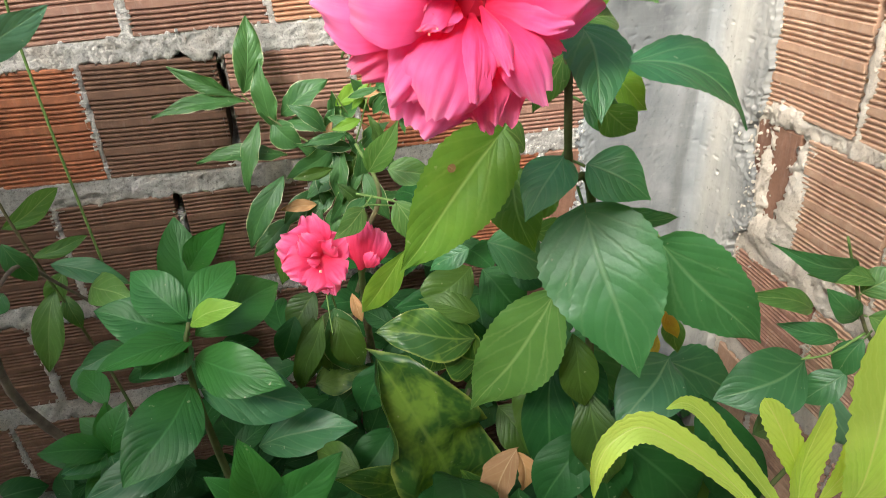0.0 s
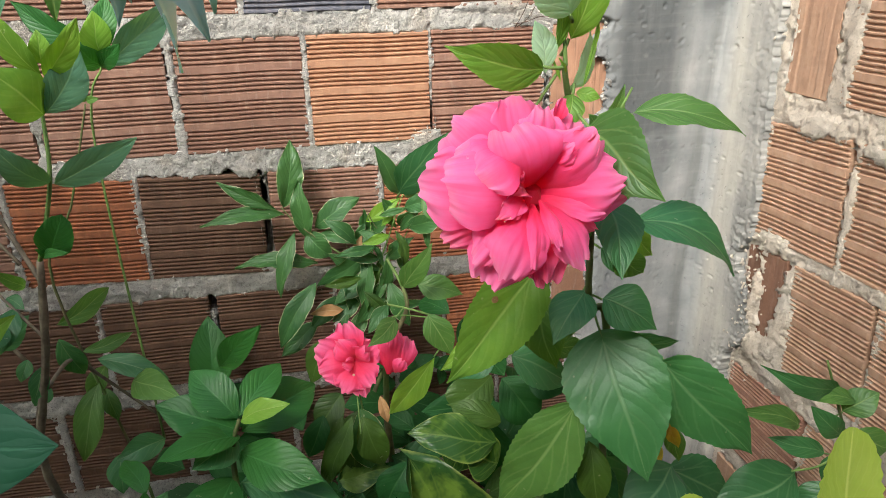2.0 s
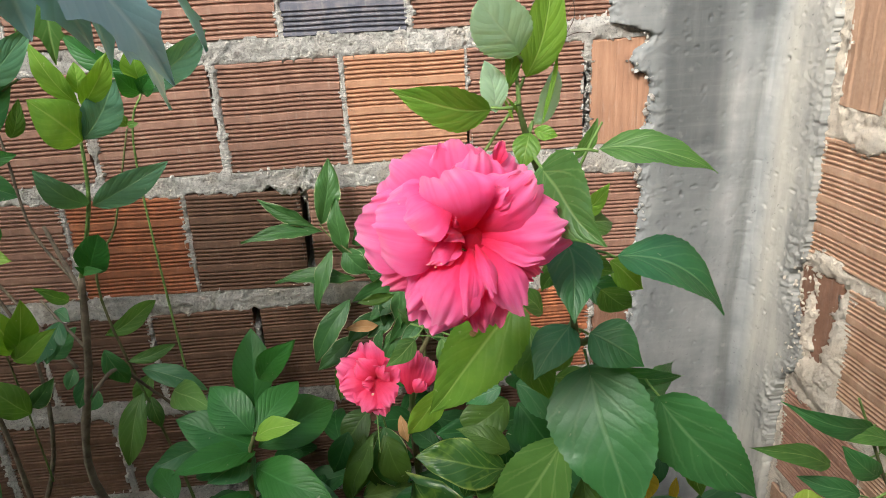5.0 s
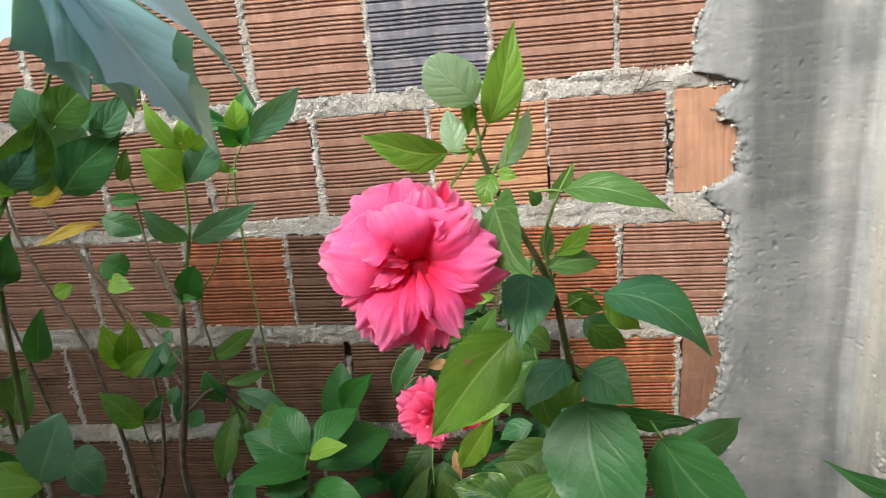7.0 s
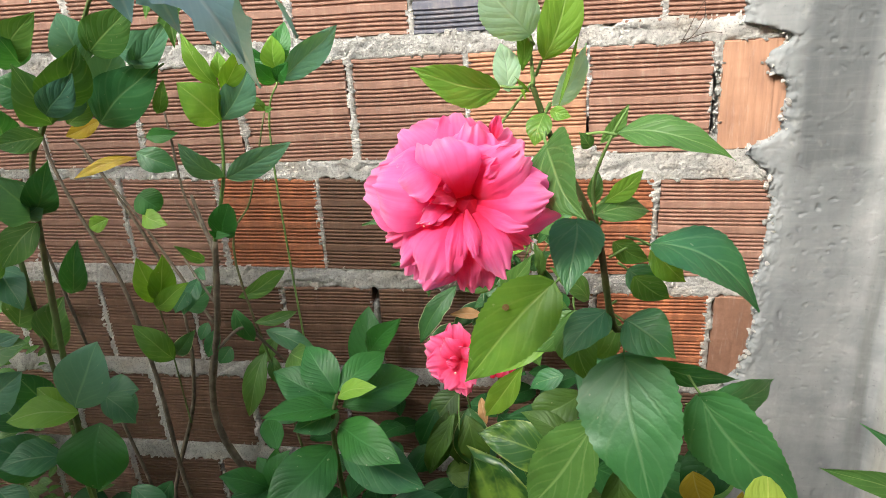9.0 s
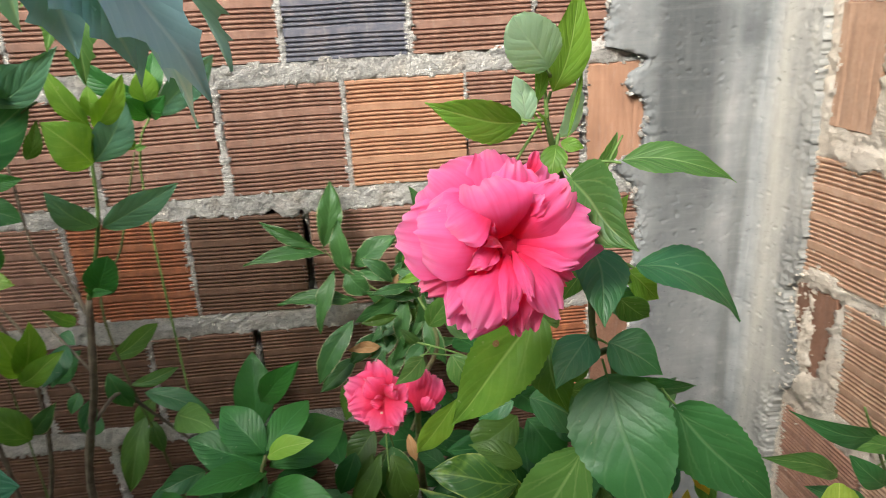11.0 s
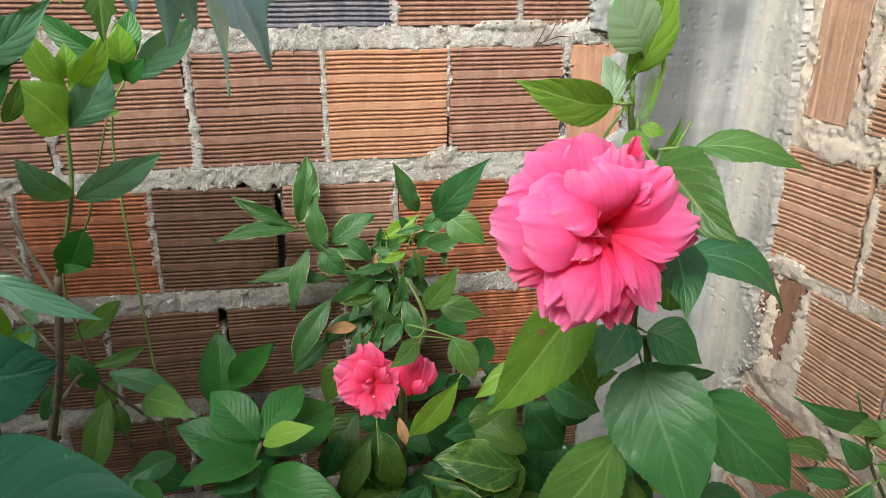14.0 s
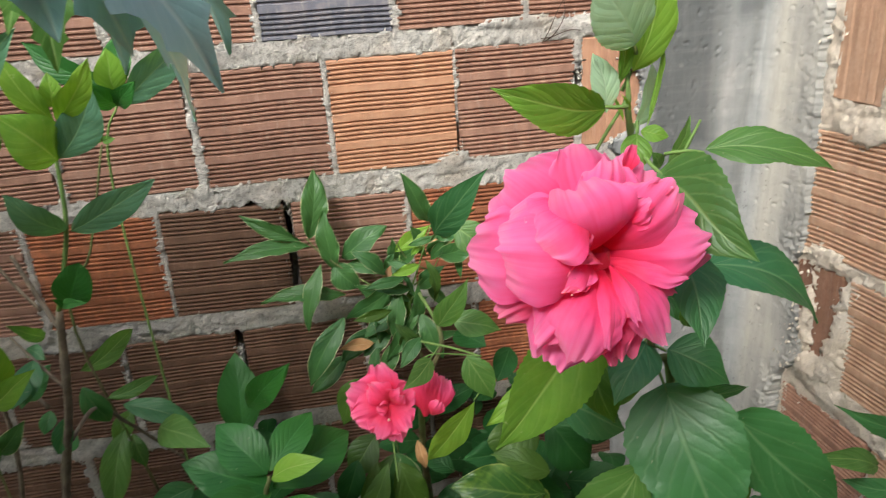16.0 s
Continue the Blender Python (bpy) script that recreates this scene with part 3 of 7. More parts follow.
# the east wall's ends are given from the corner towards the open side
east_rows = [
    (1.098, 0.192, -1.0, [("u", 0.83, 0.735), ("t", 0.705, 0.51), ("t", 0.497, 0.30)]),
    (0.848, 0.202, -4.0, [("t", 0.845, 0.653), ("t", 0.641, 0.455), ("t", 0.442, 0.25)]),
    (0.628, 0.197, -4.0, [("q", 0.84, 0.738), ("t", 0.713, 0.545), ("t", 0.532, 0.345), ("t", 0.33, 0.14)]),
    (0.385, 0.185, -3.0, [("d", 0.84, 0.635), ("t", 0.622, 0.43), ("t", 0.418, 0.225)]),
    (0.160, 0.185, -1.0, [("u", 0.84, 0.73), ("t", 0.712, 0.52), ("t", 0.505, 0.31)]),
    (-0.06, 0.185, 0.0, [("t", 0.84, 0.645), ("t", 0.632, 0.44), ("t", 0.427, 0.235)]),
    (1.325, 0.185, 0.0, [("t", 0.84, 0.645), ("t", 0.632, 0.44), ("t", 0.427, 0.235)]),
    (1.545, 0.185, 0.0, [("t", 0.84, 0.69), ("t", 0.677, 0.485), ("t", 0.472, 0.28)]),
]


def spread(rows, step, stop):
    """Carries each row on past its last brick, out of sight, with like bricks."""
    for low, high, slope, bricks in rows:
        if step < 0:
            edge = min(b[1] for b in bricks) if rows is north_rows else bricks[-1][2]
        while edge > stop:
            w = random.uniform(0.188, 0.2)
            a, b = edge - 0.013 - w, edge - 0.013
            bricks.append(("n", a, b) if rows is north_rows else ("t", b, a))
            edge = a


def slab(name, x0, x1, y0, y1, z0, z1, material):
    verts = [(x, y, z) for z in (z0, z1) for y in (y0, y1) for x in (x0, x1)]
    faces = [(0, 2, 3, 1), (4, 5, 7, 6), (0, 1, 5, 4), (2, 6, 7, 3), (0, 4, 6, 2), (1, 3, 7, 5)]
    return new(name, mesh_from(name, verts, faces, material, smooth=False))


def mortar_sheet(boxes, holes, u0, u1, z0, z1, step, place, smears=(), material=None):
    """The mortar face: it fills the joints, bulges raggedly over the bricks' rims and draws back behind their faces."""
    nu, nz = int((u1 - u0) / step) + 1, int((z1 - z0) / step) + 1
    us, zs = np.linspace(u0, u1, nu), np.linspace(z0, z1, nz)
    U, Z = np.meshgrid(us, zs)
    coarse = np.array([[noise.noise(Vector((u * 34, z * 34, 1.5))) for u in us[::2]] for z in zs[::2]])
    coarse = np.repeat(np.repeat(coarse, 2, 0), 2, 1)[:nz, :nu]
    fine = np.array([[noise.noise(Vector((u * 170, z * 170, 8.5))) for u in us] for z in zs])
    inside = np.full(U.shape, -1.0)
    for a, b, low, high, slope in boxes:
        drop = np.tan(radians(slope)) * (U - a)
        d = np.minimum(np.minimum(U - a, b - U), np.minimum(Z - (low - drop), low + high - drop - Z))
        inside = np.maximum(inside, d)
    out = -0.0004 + 0.0026 * coarse + 0.0058 * fine
    rim = 0.0030 + 0.003 * coarse + 0.004 * fine
    depth = np.where(inside > rim, -0.018, out)
    for hu, hz, ru, rz, lift in smears:
        near = 1.0 - np.sqrt(((U - hu) / ru) ** 2 + ((Z - hz) / rz) ** 2) + 0.55 * coarse + 0.5 * fine
        depth = np.where(near > 0, np.maximum(depth, lift * np.minimum(1.0, 0.1 + 1.3 * near) + 0.0018 * fine), depth)
    for hu, hz, ru, rz in holes:
        depth = np.where(((U - hu) / ru) ** 2 + ((Z - hz) / rz) ** 2 < 1 + 0.8 * fine, -0.07, depth)
    verts = [place(u, z, d) for u, z, d in zip(U.ravel().tolist(), Z.ravel().tolist(), depth.ravel().tolist())]
    return mesh_from("mortar", verts, grid_faces(nu, nz), material or MORTAR)


for rows, way in ((north_rows, 1), (east_rows, -1)):
    for row in rows:
        row[3][:] = [(kind, a - 0.002 * way, b + 0.002 * way) for kind, a, b in row[3]]
spread(north_rows, -1, -1.9)
spread(east_rows, -1, -0.6)

wall_north = tagged(slab("wall_north", -3.2, 0.9, 1.075, 1.15, -0.2, 1.9, MORTAR), "wall of grooved hollow red bricks with thick rough mortar joints", "wall", kind="structure")
flat = [(a, b, low - math.tan(radians(slope)) * (a - 0.1), high, slope) for low, high, slope, row in north_rows for _, a, b in row]
NORTH_SMEARS = [(0.190, 1.016, 0.026, 0.022, 0.005), (0.24, 1.002, 0.05, 0.012, 0.004), (0.44, 1.225, 0.08, 0.016, 0.005), (0.415, 1.11, 0.010, 0.09, 0.003), (-0.12, 0.985, 0.03, 0.016, 0.005), (0.30, 1.235, 0.08, 0.010, 0.004), (-0.218, 1.12, 0.007, 0.08, 0.003), (-0.45, 1.0, 0.06, 0.012, 0.004), (0.05, 0.777, 0.09, 0.010, 0.004), (-0.36, 0.778, 0.08, 0.010, 0.004)]
holes = [(-0.099, 0.885, 0.0075, 0.085), (-0.150, 0.975, 0.010, 0.010), (-0.215, 0.735, 0.0085, 0.020), (-0.207, 0.65, 0.005, 0.07), (0.415, 1.10, 0.005, 0.06), (0.40, 1.372, 0.018, 0.014), (0.203, 1.05, 0.004, 0.03)]
put_part("mortar", mortar_sheet(flat, holes, -1.9, 0.62, -0.02, 1.9, 0.0045, lambda u, z, d: (u, WALL_Y - d, z), NORTH_SMEARS), wall_north, "pale grey rough mortar")

wall_east = tagged(slab("wall_east", 0.845, 0.92, -1.5, 1.075, -0.2, 1.9, MORTAR), "wall of grooved hollow red bricks beside a concrete column", "wall", kind="structure")
EAST_SMEARS = [(-0.742, 0.70, 0.026, 0.10, 0.007), (-0.755, 0.645, 0.03, 0.03, 0.009), (-0.725, 0.605, 0.07, 0.022, 0.006), (-0.80, 0.63, 0.03, 0.035, 0.014), (-0.812, 0.72, 0.018, 0.09, 0.012), (-0.60, 0.622, 0.06, 0.014, 0.005),
    (-0.74, 1.06, 0.08, 0.022, 0.005), (-0.60, 1.045, 0.06, 0.014, 0.005), (-0.70, 1.19, 0.016, 0.09, 0.005), (-0.645, 0.93, 0.010, 0.10, 0.005), (-0.78, 0.84, 0.05, 0.02, 0.006)]
flat_east = [(-a, -b, low - math.tan(radians(slope)) * (0.73 - a), high, slope) for low, high, slope, row in east_rows for _, a, b in row]
put_part("mortar", mortar_sheet(flat_east, [(-0.655, 0.70, 0.004, 0.06)], -0.86, 0.62, -0.02, 1.9, 0.0045, lambda u, z, d: (WALL_X - d, -u, z), EAST_SMEARS, MORTAR_SANDY), wall_east, "pale sandy rough mortar")

# added wall, never in view: it blocks low sky and sun
tagged(slab("wall_south", -3.2, 0.9, -1.65, -1.5, -0.2, 2.95, BRICK_SHADE_BROWN), "unseen plain brown brick wall, added to shade the low parts of the yard", "wall", kind="structure")


# ---- concrete column in the corner ----
def along(z, points):
    """The value at z of a line through (z, value) points, given from low to high."""
    return float(np.interp(z, [p[0] for p in points], [p[1] for p in points]))


# where the cast concrete ends on the bricks, from the ground up
NORTH_EDGE = [(-0.1, 0.50), (0.45, 0.49), (0.561, 0.466), (0.58, 0.487), (0.616, 0.502), (0.69, 0.511), (0.75, 0.500), (0.775, 0.503), (0.82, 0.517), (0.919, 0.519), (0.974, 0.508), (0.992, 0.490), (1.010, 0.470), (1.022, 0.476), (1.036, 0.502), (1.05, 0.524), (1.125, 0.526), (1.137, 0.516), (1.145, 0.497), (1.164, 0.487), (1.182, 0.497), (1.195, 0.522), (1.204, 0.526), (1.216, 0.492), (1.228, 0.447), (1.30, 0.452), (1.36, 0.480), (1.9, 0.50)]
EAST_EDGE = [(-0.1, 0.86), (0.54, 0.868), (0.575, 0.862), (0.62, 0.82), (0.666, 0.806), (0.71, 0.824), (0.76, 0.862), (0.79, 0.870), (0.83, 0.848), (0.865, 0.842), (0.98, 0.849), (1.08, 0.853), (1.24, 0.858), (1.9, 0.86)]


def build_column():
    zs = np.concatenate([np.linspace(-0.05, 0.42, 50), np.linspace(0.42, 1.45, 400)[1:], np.linspace(1.45, 1.9, 60)[1:]])
    us = np.concatenate([np.linspace(0.42, COL_X, 160), np.linspace(COL_X, COL_X + 0.22, 100)[1:]])
    verts = []
    for z in zs:
        edge_n = along(z, NORTH_EDGE) + 0.005 * fbm((3.1, 0, z * 22), 4)
        edge_e = along(z, EAST_EDGE) + 0.006 * fbm((7.7, 1, z * 24), 4)
        for u in us:
            pit = 0.0055 * max(0.0, noise.noise(Vector((u * 75, z * 120, 9.0))) - 0.36) * (1 + 2 * max(0.0, noise.noise(Vector((u * 9, z * 9, 2.0)))))
            rough = 0.0012 * fbm((u * 9, z * 16, 3.3)) + 0.0005 * fbm((u * 110, z * 190, 1.0)) - pit
            round_off = -0.014 * max(0.0, 1 - abs(u - COL_X) / 0.034) ** 2
            if u <= COL_X:
                near = max(0.0, 1 - abs(u - edge_n) / 0.028)
                lump = (0.006 * fbm((u * 60, z * 60, 6.0)) + 0.003 * fbm((u * 190, z * 190, 4.0))) * near - 0.007 * near ** 3
                verts.append((u, COL_Y - rough - lump + round_off, z) if u > edge_n + 0.003 * noise.noise(Vector((u * 120, z * 160, 0.0))) else (u, 1.05, z))
            else:
                y = COL_Y - (u - COL_X)
                crumble = max(0.0, 1 - abs(y - edge_e) / 0.06) * (1.1 if z < 0.86 else 0.4)
                lump = (0.006 * max(-0.3, fbm((y * 45, z * 45, 2.0))) + 0.004 * fbm((y * 150, z * 150, 5.0))) * crumble
                verts.append((COL_X + 0.09 * (COL_Y - y) - rough - lump + round_off, y, z) if y > edge_e + 0.003 * noise.noise(Vector((y * 120, z * 160, 5.0))) else (0.835, y, z))
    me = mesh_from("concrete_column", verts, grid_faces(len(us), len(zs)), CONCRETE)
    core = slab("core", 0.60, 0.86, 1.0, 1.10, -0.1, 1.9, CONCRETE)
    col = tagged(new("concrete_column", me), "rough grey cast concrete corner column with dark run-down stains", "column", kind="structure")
    core.parent = col

    crumbs("crumbled_mortar", col, 130, 3, lambda g: (COL_X + 0.012 - g.uniform(-0.008, 0.004), g.gauss(0.832, 0.022), g.choice((g.uniform(0.56, 0.84), g.uniform(0.6, 0.78), g.uniform(0.3, 1.5)))), 0.0015, 0.0045, MORTAR_SANDY)
    crumbs("crumbled_mortar", col, 150, 4, lambda g: (lambda z: (along(z, NORTH_EDGE) + g.gauss(0.002, 0.005), COL_Y + g.uniform(0.002, 0.014), z))(g.uniform(0.5, 1.4)), 0.002, 0.007)
    crumbs("crumbled_mortar", wall_north, 60, 5, lambda g: (g.gauss(0.192, 0.010), WALL_Y + g.uniform(-0.001, 0.006), g.gauss(1.022, 0.008)), 0.002, 0.006)
    crumbs("crumbled_mortar", wall_north, 46, 6, lambda g: (g.gauss(0.415, 0.004), WALL_Y + g.uniform(0.0, 0.008), g.uniform(1.02, 1.19)), 0.002, 0.006)
    crumbs("crumbled_mortar", wall_north, 60, 7, lambda g: (g.uniform(0.34, 0.52), WALL_Y + g.uniform(0.0, 0.006), g.gauss(1.222, 0.007)), 0.002, 0.007)
    crumbs("crumbled_mortar", wall_north, 4, 9, lambda g: (g.gauss(0.402, 0.004), WALL_Y + 0.012, g.gauss(1.368, 0.003)), 0.005, 0.008)
    crumbs("crumbled_mortar", wall_north, 240, 8, lambda g: (g.uniform(-0.9, 0.5), WALL_Y + g.uniform(0.0, 0.006), g.choice((1.008, 1.225, 0.785, 0.553)) + g.gauss(0, 0.007)), 0.0015, 0.005)


def crumbs(name, parent, count, seed, place, low, high, material=None):
    """Broken lumps of mortar that cling to an edge, as one mesh."""
    g = random.Random(seed)
    bm = bmesh.new()
    for _ in range(count):
        at, r = Vector(place(g)), g.uniform(low, high)
        made = bmesh.ops.create_icosphere(bm, subdivisions=1, radius=r)
        turn = Euler((g.uniform(0, 6), g.uniform(0, 6), g.uniform(0, 6))).to_matrix()
        for v in made["verts"]:
            k = g.uniform(0.55, 1.25)
            v.co = at + turn @ (Vector((v.co.x * 1.25, v.co.y * 0.8, v.co.z * 0.7)) * k)
    me = bpy.data.meshes.new(name)
    bm.to_mesh(me)
    bm.free()
    me.materials.append(material or MORTAR)
    put_part(name, me, parent)


build_column()


# ---- plant pieces of their own kind ----
def big_flower(parent, centre, node):
    """A full double hibiscus flower: outer petals all round, a two-lobed crumpled dome above the throat, hanging petals below it."""
    c = away(parent, centre)
    face = Vector((0.02, -0.95, 0.30)).normalized()
    right = Vector((1, 0, 0))
    right = (right - right.dot(face) * face).normalized()
    up = face.cross(right)
    if up.z < 0:
        up = -up
    flower = new("flower")
    flower.parent = parent
    flower.matrix_basis = Matrix.Translation(c)
    flower.empty_display_size = 0.02
    tagged(flower, "full double pink hibiscus flower with ruffled petals")

    def spot(p):
        return 0.001 * (p[0] * right + p[1] * up + p[2] * face)

    # base and tip in millimetres to the right, upwards and outwards from the throat; width; bulge; cup; ruffle; folds; lean to the right and upwards; tone
    rows = [
        # the outer petals, behind
        ((-3, 3, -15), (-40, 43, -8), 58, 0.10, -0.05, 0.07, 1.5, 0.0, 0.0, PETAL),
        ((1, 4, -15), (-4, 53, -6), 44, 0.10, -0.05, 0.09, 1.6, 0.0, 0.0, PETAL),
        ((4, 3, -15), (27, 41, -8), 38, 0.10, -0.04, 0.10, 1.7, 0.0, 0.0, PETAL),
        ((5, 0, -14), (56, 4, -3), 40, 0.12, -0.10, 0.08, 1.4, 0.0, 0.2, PETAL),
        ((-5, 1, -14), (-59, 14, -5), 48, 0.12, -0.06, 0.06, 1.3, 0.0, 0.1, PETAL),
        ((-4, -3, -13), (-47, -21, -9), 28, 0.10, 0.05, 0.12, 1.6, 0.0, 0.0, PETAL_RED),
        ((5, -4, -13), (36, -24, -10), 22, 0.10, 0.05, 0.12, 1.5, 0.0, 0.0, PETAL_RED),
        ((2, -6, -12), (9, -51, -5), 30, 0.12, 0.08, 0.08, 1.1, 0.0, 0.0, PETAL_RED),
        ((-3, -6, -12), (-28, -47, -3), 38, 0.12, 0.0, 0.08, 1.2, 0.0, 0.0, PETAL),
        # the large left lobe of the dome and the rims that fold over it
        ((0, 4, -6), (-18, 38, 14), 50, 0.32, -0.12, 0.08, 1.5, -0.40, 0.15, PETAL),
        ((-4, 1, -5), (-49, 13, 8), 48, 0.32, -0.14, 0.06, 1.3, -0.15, 0.25, PETAL),
        ((-8, 22, 10), (-34, 13, 16), 36, 0.20, -0.14, 0.09, 1.4, -0.3, 0.5, PETAL),
        ((-6, 5, 4), (-31, -4, 11), 26, 0.20, -0.10, 0.10, 1.4, -0.2, 0.4, PETAL),
        # the top and the right lobe
        ((2, 5, -8), (7, 46, 3), 36, 0.22, -0.08, 0.10, 1.5, 0.2, 0.0, PETAL),
        ((5, 4, -6), (33, 29, 9), 38, 0.28, -0.10, 0.10, 1.6, 0.25, 0.15, PETAL),
        ((6, 1, -6), (48, 8, 7), 36, 0.22, -0.16, 0.07, 1.2, 0.2, 0.25, PETAL),
        ((6, -1, -5), (41, -8, 7), 24, 0.18, -0.10, 0.10, 1.4, 0.1, 0.3, PETAL),
        # the crumpled red frills in the cleft and at the rim
        ((2, 8, -3), (3, 30, 11), 14, 0.12, 0.20, 0.22, 1.6, 0.0, 0.0, PETAL_RED),
        ((6, 8, -2), (11, 27, 10), 13, 0.12, 0.10, 0.22, 1.6, 0.0, 0.0, PETAL_RED),
        ((18, 18, 4), (32, 29, 11), 17, 0.15, 0.05, 0.22, 1.7, 0.0, 0.0, PETAL_RED),
        ((17, 36, -6), (20, 49, 0), 8, 0.10, 0.30, 0.15, 1.3, 0.0, 0.0, PETAL_RED),
        ((-8, 1, 2), (-24, -9, 15), 15, 0.14, 0.12, 0.22, 1.8, 0.0, 0.0, PETAL_RED),
        # small curls round the throat
        ((-5, 7, 0), (-22, 14, 15), 15, 0.15, 0.10, 0.22, 1.6, 0.0, 0.3, PETAL),
        ((-4, 3, 1), (-16, 4, 16), 13, 0.15, 0.20, 0.22, 1.6, 0.0, 0.3, PETAL_RED),
        ((-5, -1, 1), (-20, -5, 15), 13, 0.15, 0.15, 0.22, 1.6, 0.0, 0.2, PETAL),
        ((-2, 9, 1), (-8, 17, 15), 12, 0.12, 0.15, 0.24, 1.6, -0.2, 0.2, PETAL),
        ((8, 14, 2), (20, 24, 15), 16, 0.15, 0.10, 0.24, 1.7, 0.1, 0.2, PETAL),
        # the hanging petals
        ((0, -5, -4), (2, -46, 2), 24, 0.16, 0.10, 0.08, 1.0, 0.0, -0.1, PETAL_RED),
        ((-5, -5, -2), (-35, -33, 5), 26, 0.22, -0.10, 0.08, 1.2, -0.2, 0.0, PETAL),
        ((-4, -5, 2), (-21, -41, 10), 33, 0.26, -0.12, 0.07, 1.2, -0.1, 0.1, PETAL),
        ((-1, -4, 4), (-6, -37, 14), 15, 0.22, -0.20, 0.10, 1.0, 0.0, 0.0, PETAL),
        ((2, -2, 6), (8, -27, 17), 10, 0.20, -0.50, 0.06, 0.8, 0.0, 0.0, PETAL),
        ((6, -4, 1), (22, -38, 8), 22, 0.22, -0.20, 0.07, 1.1, 0.2, 0.0, PETAL),
    ]
    rng = random.Random(5)
    for base, tip, width, arch, cup, ruffle, folds, aside, rise, tone in rows:
        lean = 0.15 * (spot(tip) - spot(base)).normalized() + aside * right + rise * up
        petal(flower, spot(base), spot(tip), 0.001 * width, face + lean, tone, cup, arch, ruffle, rng.uniform(0, 60), folds=folds)
    bead(flower, "flower_centre", spot((1, 1, -9)), 0.009, PETAL_RED)
    for k in range(3):
        bead(flower, "anther", spot((-23 + 3 * k, -9 - 1.5 * (k % 2), 16)), 0.0005, STIGMA)
    # the calyx behind and the stalk up to the shoot
    for k in range(5):
        a = 2 * math.pi * k / 5
        out = math.cos(a) * right + math.sin(a) * up
        petal(flower, -face * 0.024, -face * 0.010 + out * 0.014, 0.011, -face, STEM_GREEN, 0.2, 0.1, 0.02, k, "sepal")
    tube("flower_stalk", [c - face * 0.022, c - face * 0.034 + up * 0.022, c * 0.5 + away(parent, node) * 0.5 - face * 0.020 + up * 0.012, away(parent, node)], [0.0013, 0.0010, 0.0009, 0.0009], parent, STEM_GREEN, local=True)


def bead(parent, name, at, r, material):
    bm = bmesh.new()
    bmesh.ops.create_icosphere(bm, subdivisions=1, radius=r)
    for v in bm.verts:
        v.co = v.co + Vector(at)
    me = bpy.data.meshes.new(name)
    bm.to_mesh(me)
    bm.free()
    me.materials.append(material)
    return put_part(name, me, parent)


